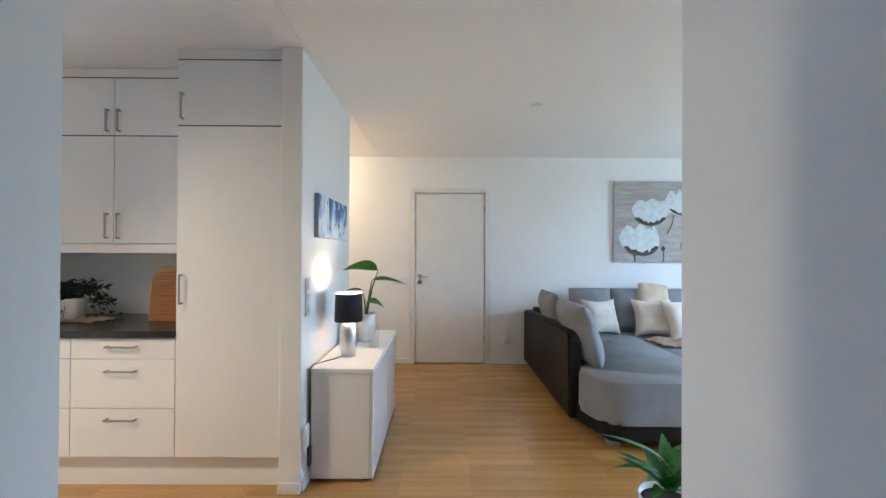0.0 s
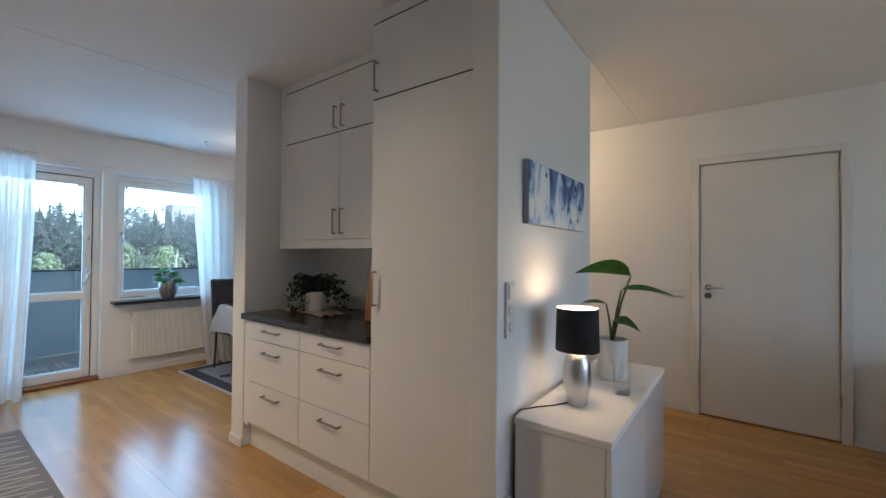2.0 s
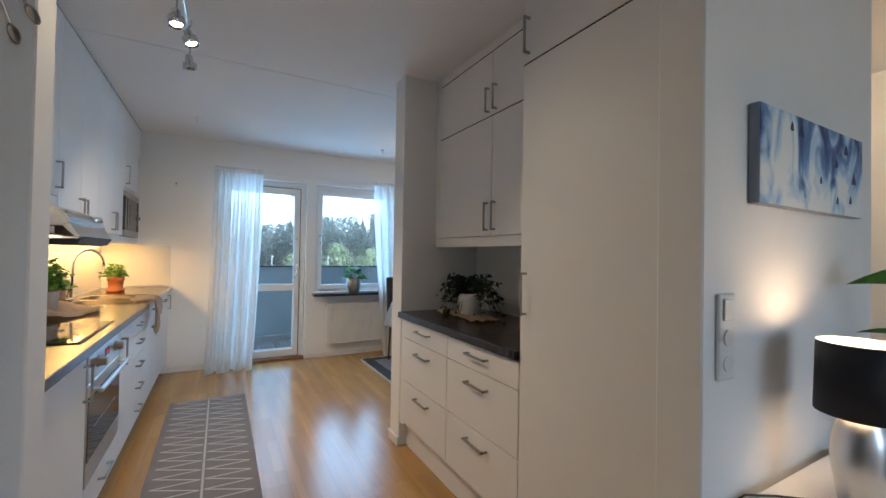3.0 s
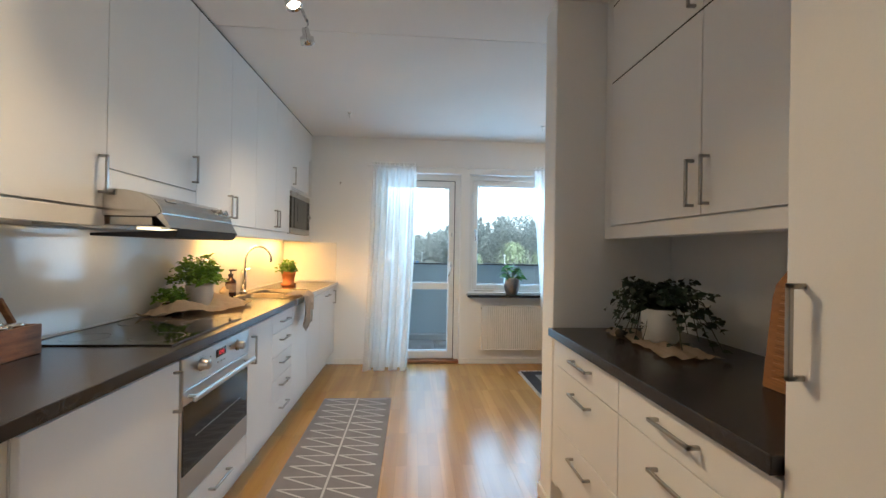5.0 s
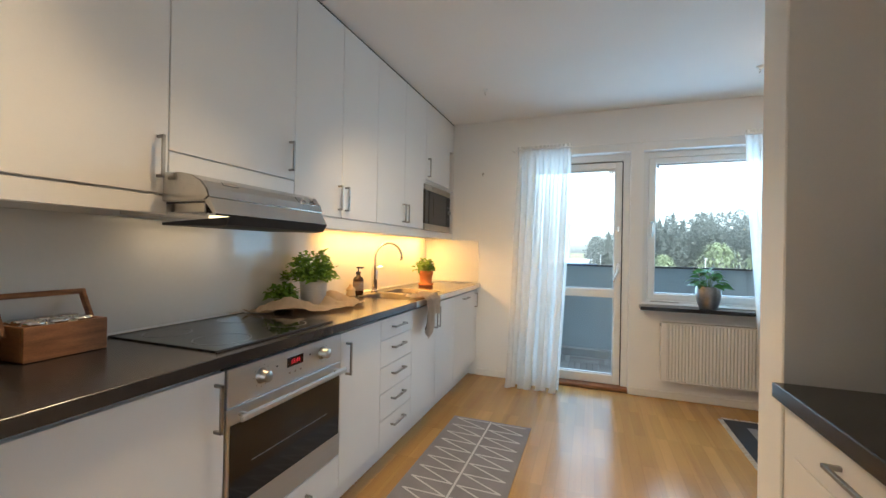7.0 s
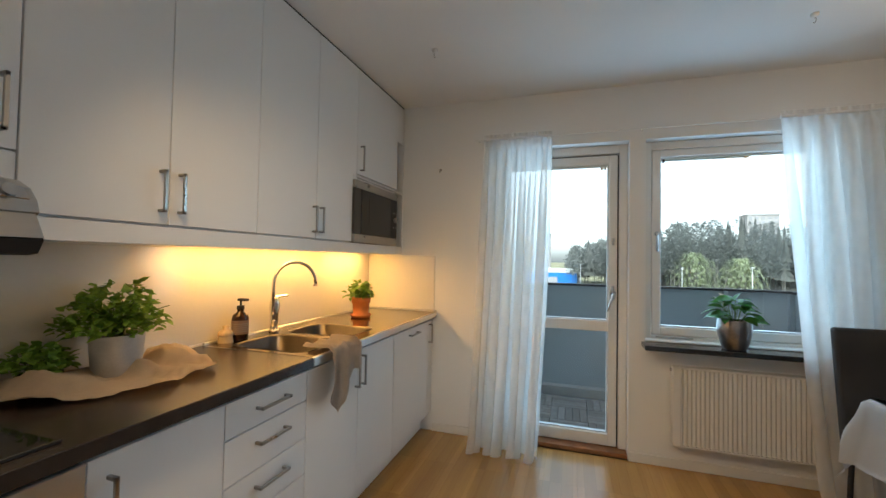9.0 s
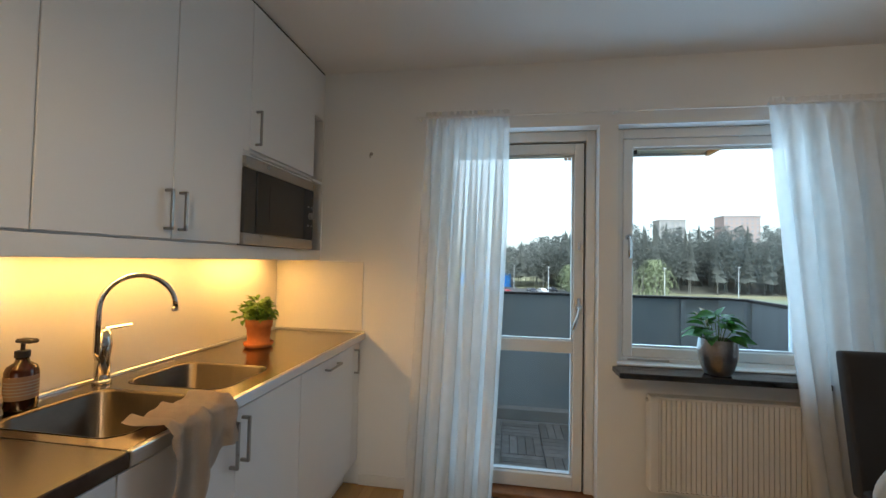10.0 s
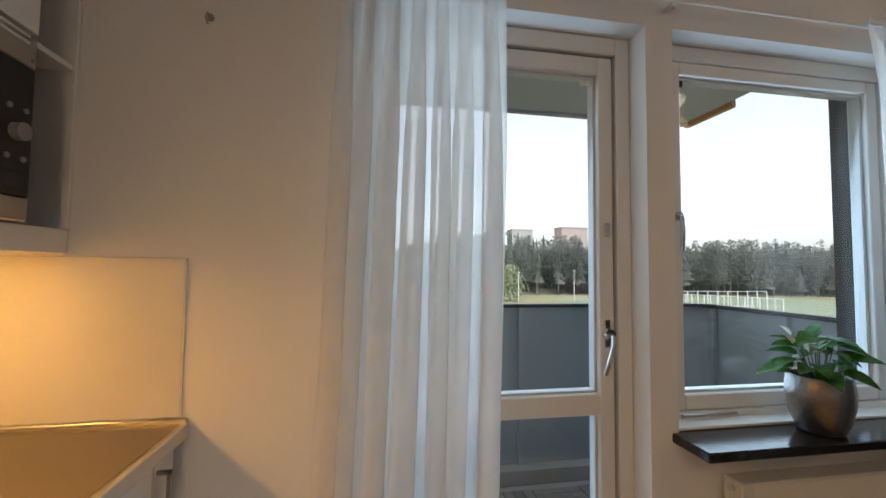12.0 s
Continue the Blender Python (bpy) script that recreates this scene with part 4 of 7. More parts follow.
part("edge_trim", box(-4.7895, -4.783, 1.0585, 1.062, 0.914, 1.328, 0.001), "trim", spb2)

# wall units
def wall_unit(x0, x1, z0, fronts, label):
    u = thing("wall_cabinet", ((x0 + x1) / 2, 0.64, z0), label, "cabinet", "wall cabinets of the kitchen")
    part("body", box(x0 + 0.001, x1 - 0.001, BY, UY - 0.0195, z0, 2.488), "white", u)
    for z_0, z_1, h in fronts:
        front(u, x0, x1, z_0, z_1, UY, 1, h)
    return u


wall_unit(-1.858, -1.092, 1.397, [(1.40, 2.488, ("z", -1.822, 1.52, 0.138))], "tall white wall cabinet with wide door")
wall_unit(-2.462, -1.858, 1.48, [(1.548, 2.488, ("z", -2.425, 1.655, 0.138))], "white wall cabinet above the extractor hood")
part("fascia", box(-2.46, -1.86, UY - 0.019, UY, 1.475, 1.545, 0.002), "white", bpy.data.objects["wall_cabinet.001"])
wall_unit(-2.848, -2.462, 1.397, [(1.40, 2.488, ("z", -2.815, 1.51, 0.138))], "tall white wall cabinet with one door")
wall_unit(-3.243, -2.848, 1.397, [(1.40, 2.488, ("z", -2.882, 1.51, 0.138))], "tall white wall cabinet with one door")
wall_unit(-3.655, -3.243, 1.397, [(1.40, 2.488, ("z", -3.626, 1.50, 0.138))], "tall white wall cabinet with one door")
wall_unit(-4.06, -3.655, 1.397, [(1.40, 2.488, ("z", -3.685, 1.50, 0.138))], "tall white wall cabinet with one door")
wall_unit(-4.66, -4.06, 1.822, [(1.826, 2.488, ("z", -4.10, 1.93, 0.16))], "white wall cabinet above the microwave")
for x0, x1 in ((-1.857, -1.092), (-4.785, -2.463)):
    lr = thing("light_rail", ((x0 + x1) / 2, 0.74, 1.335), "white light rail under the wall cabinets", "rail", "light rails")
    part("front_strip", box(x0, x1, UY - 0.021, UY - 0.003, 1.335, 1.395, 0.002), "white", lr)
    part("bottom_board", box(x0, x1, 0.66, UY - 0.0215, 1.378, 1.395, 0.001), "white", lr)
solo("cabinet_shelf", boxes([(-4.785, -4.06, BY, UY - 0.02, 1.38, 1.396), (-4.079, -4.0605, BY, UY - 0.004, 1.397, 1.80)], 0.001), "white", "white shelf that carries the microwave", "shelf")
ns = thing("niche_shelf", (-4.72, 0.64, 1.397), "narrow open white shelf beside the microwave", "shelf")
part("back", box(-4.785, -4.662, BY, 0.505, 1.397, 2.488), "white", ns)
part("side", box(-4.787, -4.775, 0.506, UY - 0.001, 1.397, 2.488, 0.001), "white", ns)
part("shelf", box(-4.7745, -4.662, 0.506, UY - 0.004, 1.802, 1.816, 0.001), "white", ns)
part("top_panel", box(-4.7745, -4.662, 0.506, UY - 0.004, 2.20, 2.488, 0.001), "white", ns)
# solid black strip in place of the shade between cabinet tops and ceiling
solo("shadow_strip", box(-4.785, -1.092, 0.5, UY - 0.006, 2.489, 2.4995), "seal", "black strip standing in for the shaded gap above wall cabinets", "strip")

# extractor hood
ho = thing("extractor_hood", (-2.16, 0.78, 1.30), "brushed steel slide-out extractor hood with light on", "hood")
part("body", extrude_poly([(0.50, 1.375), (0.50, 1.473), (0.80, 1.473), (0.86, 1.470), (0.915, 1.460), (0.955, 1.441), (0.98, 1.415), (0.990, 1.388), (0.97, 1.375)], "x", -2.405, -1.846), "hood_steel", ho)
part("name_plate", extrude_poly([(0.9505, 1.4442), (0.9625, 1.4345), (0.9635, 1.4357), (0.9515, 1.4454)], "x", -1.98, -1.92), "mark", ho)
part("side_cheek", extrude_poly([(0.505, 1.378), (0.505, 1.470), (0.80, 1.470), (0.86, 1.467), (0.912, 1.457), (0.951, 1.438), (0.975, 1.413), (0.985, 1.390), (0.968, 1.378)], "x", -1.8455, -1.842), "hood_steel", ho, "brushed steel side cheek")
part("filter", box(-2.38, -1.87, 0.52, 0.94, 1.340, 1.3745, 0.003), "hood_steel", ho, "dark metal grease filter")
part("visor", extrude_poly([(0.968, 1.3735), (0.987, 1.3865), (1.018, 1.334), (1.010, 1.328)], "x", -2.400, -1.846), "hood_steel", ho, "brushed steel tilting visor")
part("visor_edge", boxes([(-1.8455, -1.842, 0.985, 1.016, 1.328, 1.333)], 0.001), "steel", ho)
part("flap", extrude_poly([(0.70, 1.302), (0.70, 1.312), (1.008, 1.327), (1.019, 1.331), (1.000, 1.302), (0.97, 1.298)], "x", -2.400, -1.90), "black", ho, "black underside flap of the visor")
part("light", box(-2.22, -2.0, 0.80, 0.87, 1.333, 1.3395), "strip", ho, "warm hood light")
for x in (-2.305, -2.36):
    part("knob", tube([(x, 0.955, 1.42), (x, 0.985, 1.432)], 0.014, 16), "chrome", ho)
part("control_plate", extrude_poly([(0.956, 1.4405), (0.981, 1.4145), (0.9825, 1.416), (0.9575, 1.442)], "x", -2.392, -2.268), "chrome", ho)

# microwave
mw = thing("microwave", (-4.33, 0.64, 1.397), "built-in steel microwave with black glass door", "microwave")
part("body", box(-4.628, -4.02, BY, 0.774, 1.3975, 1.775), "black", mw)
part("trim", boxes([(-4.632, -4.012, 0.775, 0.803, 1.735, 1.785), (-4.632, -4.012, 0.775, 0.803, 1.398, 1.45)], 0.003), "handle", mw, "brushed steel trim strip")
part("door", box(-4.52, -4.091, 0.775, 0.806, 1.4505, 1.7345, 0.004), "black_glass", mw, "black glass door")
part("side_trim", box(-4.0895, -4.012, 0.775, 0.803, 1.4505, 1.7345, 0.003), "smoked", mw, "smoked glass side strip")
part("window", box(-4.45, -4.19, 0.8055, 0.8075, 1.51, 1.685, 0.0005), "dim_glass", mw, "dim viewing window")
cp = part("control_panel", box(-4.632, -4.5215, 0.775, 0.803, 1.4505, 1.7345, 0.003), "black", mw)
part("knob", disc_y(-4.59, 0.803, 1.585, 0.019, 0.018), "mark", cp)
for i in range(4):
    part("button", disc_y(-4.57 - 0.04 * (i % 2), 0.803, 1.635 - 0.105 * (i // 2), 0.006, 0.004, seg=10), "mark", cp)
part("push_plate", box(-4.62, -4.535, 0.803, 0.807, 1.465, 1.50, 0.001), "black", cp)
for i in range(2):
    part("vent_slat", box(-4.631, -4.014, 0.772, 0.789, 1.7925 + 0.0145 * i, 1.7985 + 0.0145 * i), "white", mw)
# black box behind the slats, standing in for the shade inside the vent
part("vent_gap", box(-4.631, -4.014, 0.70, 0.768, 1.776, 1.821), "seal", mw)

# oven
ov = thing("oven", (-2.17, 0.77, 0.30), "steel built-in oven with black glass door", "oven")
OX0, OX1 = -2.472, -1.866
part("body", box(OX0, OX1, BY, 1.030, 0.30, 0.855), "black", ov)
cp = part("control_panel", box(OX0, OX1, 1.0305, 1.056, 0.722, 0.846, 0.003), "steel", ov, "brushed steel control panel")
for x in (-2.335, -2.005):
    kn = part("knob", lathe([(0.027, 0.0), (0.024, 0.006), (0.021, 0.008), (0.020, 0.03), (0.016, 0.034), (0, 0.034)], (0, 0, 0), 24), "handle", cp, "round metal knob", True)
    kn.matrix_parent_inverse = Matrix.Identity(4)
    for v in kn.data.vertices:
        c = v.co + ORIGIN[ov]
        v.co = Vector((x + c.x, 1.056 + c.z, 0.79 + c.y)) - ORIGIN[ov]
    part("scale_mark", boxes([(x + 0.036 * math.cos(a) - 0.0015, x + 0.036 * math.cos(a) + 0.0015, 1.0555, 1.0567, 0.79 + 0.036 * math.sin(a) - 0.0015, 0.79 + 0.036 * math.sin(a) + 0.0015) for a in (i * 0.6 for i in range(10))]), "mark", cp)
part("display", box(-2.215, -2.125, 1.0555, 1.058, 0.782, 0.818, 0.001), "black_glass", cp)
tc = bpy.data.curves.new("clock_digits", "FONT")
tc.body, tc.size, tc.align_x, tc.align_y, tc.extrude = "13:41", 0.024, "CENTER", "CENTER", 0.0003
dg = new("clock_digits", tc)
dg.data.materials.append(M["digits"])
dg.parent = cp
dg.matrix_basis = Matrix.Translation(Vector((-2.17, 1.0588, 0.80)) - ORIGIN[ov]) @ pose(0, 0, 0, 90, 0, 180)
for d in (-0.03, 0, 0.03):
    part("button", box(-2.17 + d - 0.004, -2.17 + d + 0.004, 1.056, 1.059, 0.757, 0.765, 0.001), "handle", cp)
for x in (-2.255, -2.075):
    part("indicator", box(x - 0.003, x + 0.003, 1.0555, 1.0575, 0.80, 0.806), "black", cp)
od = part("door", box(OX0, OX1, 1.0305, 1.054, 0.30, 0.7185, 0.003), "steel", ov, "steel framed oven door")
part("window", box(OX0 + 0.012, OX1 - 0.012, 1.0535, 1.0565, 0.40, 0.665, 0.001), "black_glass", od, "black glass oven window")
part("rack", tube([(OX0 + 0.10, 1.0572, 0.52), (OX1 - 0.10, 1.0572, 0.52)], 0.0012, 6), "handle", od)
part("handle", boxes([(OX0 + 0.015, OX1 - 0.015, 1.085, 1.102, 0.682, 0.704), (OX0 + 0.04, OX0 + 0.06, 1.053, 1.09, 0.686, 0.700), (OX1 - 0.06, OX1 - 0.04, 1.053, 1.09, 0.686, 0.700)], 0.005), "steel", od, "long brushed steel bar handle")
ow = thing("low_cabinet", (-2.17, 0.77, 0.14), "white lacquered low cabinet under the oven", "cabinet", "base cabinets of the kitchen")
part("body", box(-2.474, -1.863, BY, FY - 0.0195, 0.14, 0.2985), "white", ow)
front(ow, -2.474, -1.863, 0.145, 0.296, FY, 1, ("x", -2.17, 0.235, 0.17), "drawer")

# hob
hb = thing("hob", (-2.14, 0.77, 0.9005), "black ceramic hob with printed rings", "hob")
part("glass", box(-2.435, -1.85, 0.515, 1.026, 0.9005, 0.906, 0.002), "black_glass", hb)
for y in (0.510, 1.0265):
    part("edge_strip", box(-2.439, -1.846, y, y + 0.0045, 0.9005, 0.9075, 0.001), "black", hb)
for x, y, r in ((-1.98, 0.90, 0.09), (-2.30, 0.90, 0.075), (-1.97, 0.64, 0.075), (-2.30, 0.64, 0.09)):
    part("cooking_ring", lathe([(r, 0.0), (r + 0.003, 0.0), (r + 0.003, 0.0004), (r, 0.0004), (r, 0.0)], (x, y, 0.9061), 40), "mark", hb)

# strip lights under the wall units
for x0, x1 in ((-4.05, -3.05), (-4.62, -4.12)):
    sl = thing("strip_light", ((x0 + x1) / 2, 0.62, 1.36), "warm white light strip under the cabinets", "light", "strip lights")
    z = 1.396 if x0 > -4.1 else 1.3795
    part("housing", box(x0, x1, 0.56, 0.64, z - 0.022, z - 0.0005, 0.003), "plastic", sl)
    part("diffuser", box(x0 + 0.01, x1 - 0.01, 0.575, 0.625, z - 0.026, z - 0.0222), "strip", sl)
for x in (-2.55, -1.48):
    so = thing("socket_box", (x, 0.53, 1.37), "small white socket box under the cabinets", "socket", "sockets under the cabinets")
    part("case", box(x - 0.05, x + 0.05, 0.50, 0.56, 1.352, 1.3965, 0.005), "plastic", so)
    part("outlet", tube([(x, 0.53, 1.352), (x, 0.53, 1.346)], 0.02, 16), "mark", so)

# ---- kitchenette on the north side ----
KY, KU, KB = 2.585, 2.835, 3.183


def k_unit(x0, x1, fronts, label, name="drawer_cabinet"):
    u = thing(name, ((x0 + x1) / 2, 2.88, 0.16), label, "cabinet", "kitchenette cabinets")
    part("body", box(x0 + 0.001, x1 - 0.001, KY + 0.0195, KB, 0.16, 0.86), "white", u)
    for z0, z1, h in fronts:
        front(u, x0, x1, z0, z1, KY, -1, h, "drawer")
    return u


for x0, x1 in ((-2.155, -1.588), (-1.588, -1.0)):
    c = (x0 + x1) / 2
    k_unit(x0, x1, [(0.738, 0.856, ("x", c, 0.81, 0.17)), (0.46, 0.738, ("x", c, 0.672, 0.17)), (0.185, 0.46, ("x", c, 0.40, 0.17))], "white lacquered cabinet with three drawers")
solo("filler_panel", box(-2.219, -2.157, KY + 0.006, 2.65, 0.16, 0.86, 0.002), "white", "white filler panel beside the wall end", "panel")
worktop(-2.219, -1.002, KY - 0.020, KB, -1, "dark laminate worktop on the drawer cabinets")
solo("plinth", box(-2.219, -0.402, KY + 0.055, KY + 0.07, 0.0, 0.158, 0.002), "white", "white plinth under the kitchenette", "plinth")
pc = thing("pantry_cabinet", (-0.7, 2.88, 0.16), "tall white pantry cabinet with bow handles", "cabinet", "kitchenette cabinets")
part("body", box(-0.998, -0.402, KY + 0.0195, KB, 0.16, 2.44), "white", pc)
front(pc, -0.998, -0.402, 0.185, 2.0615, KY, -1, ("z", -0.963, 1.135, 0.17))
front(pc, -0.998, -0.402, 2.0645, 2.4375, KY, -1, ("z", -0.963, 2.17, 0.15))
part("cornice", box(-0.998, -0.402, KY + 0.003, KB, 2.4415, 2.498, 0.001), "white", pc)
part("joint", box(-0.998, -0.402, KY + 0.001, KY + 0.019, 2.0605, 2.0655), "seal", pc)
part("joint", box(-0.998, -0.402, KY + 0.001, KY + 0.019, 2.4365, 2.4415), "seal", pc)
for i, (x0, x1) in enumerate(((-2.158, -1.556), (-1.556, -1.0))):
    u = thing("wall_cabinet", ((x0 + x1) / 2, 3.0, 1.39), "white wall cabinet with a door and top flap door", "cabinet", "kitchenette cabinets")
    part("body", box(x0 + 0.001, x1 - 0.001, KU + 0.0195, KB, 1.392, 2.44), "white", u)
    hx = x1 - 0.035 if i == 0 else x0 + 0.035
    front(u, x0, x1, 1.395, 2.0715, KU, -1, ("z", hx, 1.505, 0.16))
    front(u, x0, x1, 2.0745, 2.4375, KU, -1, ("z", hx, 2.165, 0.14))
    part("joint", box(x0, x1, KU + 0.001, KU + 0.019, 2.0705, 2.0755), "seal", u)
    part("joint", box(x0, x1, KU + 0.001, KU + 0.019, 2.4365, 2.4415), "seal", u)
    part("cornice", box(x0, x1, KU + 0.004, KB, 2.4415, 2.498, 0.001), "white", u)
solo("filler_panel", box(-2.219, -2.16, KU + 0.002, 2.90, 1.392, 2.498, 0.001), "white", "white filler panel beside the wall cabinet", "panel")
solo("light_rail", box(-2.219, -1.002, KU + 0.003, KU + 0.10, 1.335, 1.391, 0.002), "white", "white light rail under the wall cabinets", "rail")


def soften(profile, n=4):
    """More points along a turned outline, by a Catmull-Rom curve."""
    out = []
    for i in range(len(profile) - 1):
        p0, p1, p2, p3 = (Vector(profile[max(0, min(len(profile) - 1, k))]) for k in (i - 1, i, i + 1, i + 2))
        for j in range(n):
            t = j / n
            q = 0.5 * (2 * p1 + (p2 - p0) * t + (2 * p0 - 5 * p1 + 4 * p2 - p3) * t * t + (3 * p1 - p0 - 3 * p2 + p3) * t ** 3)
            out.append((max(0.0, q.x), q.y))
    out.append(profile[-1])
    return out


# ---- ceiling fittings ----
cs = thing("ceiling_spotlight", (-2.05, 1.34, 2.36), "chrome ceiling spotlight bar with four heads", "ceiling lamp")
part("canopy", lathe([(0, 0), (0.075, 0), (0.08, -0.006), (0.08, -0.02), (0.07, -0.028), (0, -0.03)], (-1.80, 1.335, 2.5), 32), "chrome", cs, smooth=True)
part("bar", tube([(-1.62, 1.33, 2.45), (-1.80, 1.335, 2.452), (-2.1, 1.34, 2.445), (-2.43, 1.335, 2.44)], 0.008, 10), "chrome", cs, smooth=True)
part("stem", tube([(-1.80, 1.335, 2.475), (-1.80, 1.335, 2.45)], 0.01, 10), "chrome", cs)
for x, y, aim, lit in ((-1.64, 1.33, (-1.2, 0.6, 0.5), True), (-1.93, 1.315, (-1.7, 1.5, 0.0), True), (-2.10, 1.36, (-1.9, 2.2, 0.0), True), (-2.42, 1.34, (-3.4, 1.6, 0.0), True)):
    c = Vector((x, y, 2.345))
    d = (Vector(aim) - c).normalized()
    hd = part("spot_head", xform(lathe([(0.0, -0.05), (0.014, -0.05), (0.018, -0.045), (0.020, -0.012), (0.034, -0.008), (0.036, 0.03), (0.033, 0.03), (0.031, 0.022), (0.0, 0.020)], seg=24), Matrix.Translation(c) @ d.to_track_quat("Z", "Y").to_matrix().to_4x4()), "chrome", cs, "chrome spotlight head", True)
    part("bulb", xform(lathe([(0.0, 0.0235), (0.023, 0.0235), (0.023, 0.0215), (0.0, 0.021)], seg=20), Matrix.Translation(c) @ d.to_track_quat("Z", "Y").to_matrix().to_4x4()), "bulb", hd, "lit warm bulb face")
    part("arm", tube([(x, y, 2.445), (x - 0.012, y, 2.42), tuple(c - d * 0.045)], 0.005, 8), "chrome", hd)

dlm = thing("ceiling_light", (-3.80, 3.50, 2.42), "round ceiling light glowing above the dining table", "ceiling lamp")
part("base_plate", lathe([(0, 0.078), (0.13, 0.078), (0.135, 0.07), (0.135, 0.055), (0, 0.055)], (-3.80, 3.50, 2.42), 36), "plastic", dlm, smooth=True)
part("diffuser", lathe([(0.128, 0.055), (0.125, 0.03), (0.10, 0.008), (0.05, 0.0), (0, 0.0)], (-3.80, 3.50, 2.42), 36), "plafond", dlm, smooth=True)


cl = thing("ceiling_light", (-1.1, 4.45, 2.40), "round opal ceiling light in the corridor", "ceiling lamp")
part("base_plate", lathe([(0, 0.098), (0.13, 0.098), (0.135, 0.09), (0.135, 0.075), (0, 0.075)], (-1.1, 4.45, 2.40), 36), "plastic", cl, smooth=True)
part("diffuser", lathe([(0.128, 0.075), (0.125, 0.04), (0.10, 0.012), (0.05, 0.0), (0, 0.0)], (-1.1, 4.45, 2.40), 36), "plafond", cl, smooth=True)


def ceiling_hook(x, y, label):
    t = thing("ceiling_hook", (x, y, 2.46), label, "hook", "ceiling hooks")
    part("cup", lathe([(0, 0), (0.018, 0), (0.015, -0.014), (0.006, -0.018), (0, -0.018)], (x, y, 2.5), 18), "plastic", t, smooth=True)
    part("hook", tube(arc((x, y, 2.468), 0.011, 90, -170, 12), 0.002, 6), "handle", t)


ceiling_hook(-4.0, 1.305, "small white ceiling hook without a lamp")
ceiling_hook(-4.18, 3.15, "small white ceiling hook beside the dining light")
for x, y in ((1.243, 3.434), (2.74, 3.70)):
    t = thing("ceiling_rose", (x, y, 2.48), "flat white ceiling outlet cover", "ceiling outlet", "ceiling outlets")
    part("cover", lathe([(0, 0), (0.05, 0), (0.046, -0.014), (0.03, -0.02), (0, -0.021)], (x, y, 2.5), 28), "plastic", t, smooth=True)

wk = thing("wall_hook", (-4.78, 1.093, 1.97), "small dark screw hook on the wall", "hook")
part("plate", tube([(-4.789, 1.093, 1.99), (-4.783, 1.093, 1.99)], 0.010, 12), "handle", wk)
part("hook", tube([(-4.785, 1.093, 1.992), (-4.765, 1.093, 1.99), (-4.76, 1.093, 1.975), (-4.77, 1.093, 1.962)], 0.003, 8), "handle", wk)
wk2 = thing("wall_hook", (-4.78, 2.526, 2.20), "small white curtain wire bracket on the wall", "hook")
part("plate", box(-4.789, -4.775, 2.52, 2.533, 2.19, 2.215, 0.002), "plastic", wk2)

# curtains
rail = thing("curtain_rail", (-4.74, 2.8, 2.185), "thin white curtain rail above door and window", "curtain rail")
part("rod", tube([(-4.735, 1.38, 2.182), (-4.735, 4.25, 2.182)], 0.005, 8), "plastic", rail)
for y in (1.40, 2.50, 4.2):
    part("bracket", boxes([(-4.789, -4.735, y - 0.006, y + 0.006, 2.178, 2.186)], 0.001), "plastic", rail)


def curtain(y0, y1, b0, b1, x_top, x_bot, folds, seed, label, tuck=0.0):
    """Sheer cloth gathered on the rail from y0 to y1 that falls to the floor between b0 and b1."""
    bm = bmesh.new()
    nx, nz = folds * 20, 40
    g = {}
    for j in range(nz + 1):
        v = j / nz
        z = 2.215 - 2.207 * v
        for i in range(nx + 1):
            u = i / nx
            a0 = y0 + (y1 - y0) * u
            a1 = b0 + (b1 - b0) * u
            s = v ** 1.2
            warp = 0.5 * noise.noise(Vector((u * 3 + seed, v * 1.1, 0.4)))
            ph = 2 * math.pi * (folds * u + warp * (0.3 + 0.7 * v))
            amp = (0.014 + 0.055 * min(1, v * 3)) * (0.8 + 0.7 * noise.noise(Vector((u * 5, seed, 2.0))))
            y = a0 + (a1 - a0) * s + 0.012 * math.sin(ph * 0.5 + 1) * v - 0.020 * math.sin(2 * ph) * min(1, v * 4)
            x = x_top + (x_bot - x_top) * s + amp * math.sin(ph)
            if v < 0.03:
                x = x_top + 0.006 * math.sin(ph * 2)
            if v > 0.965:
                x += (v - 0.965) * 1.2 * (0.6 + 0.4 * math.sin(ph + 1))
            g[i, j] = bm.verts.new((x, y, z))
    for i in range(nx):
        for j in range(nz):
            bm.faces.new((g[i, j], g[i + 1, j], g[i + 1, j + 1], g[i, j + 1]))
    c = thing("curtain", ((x_bot), (b0 + b1) / 2, 0.008), label, "curtain", "sheer curtains")
    part("cloth", bm, "sheer", c, smooth=True)
    part("heading_tape", tube([(x_top + 0.004 * math.sin(i), y0 + (y1 - y0) * i / 24, 2.183) for i in range(25)], 0.011, 6), "tablecloth", c, "gathered heading tape")


curtain(1.44, 1.925, 1.40, 1.84, -4.735, -4.60, 7, 1.3, "white sheer curtain pulled beside the balcony door")
curtain(3.235, 4.12, 3.33, 4.05, -4.715, -4.54, 9, 5.1, "white sheer curtain hanging beside the window")


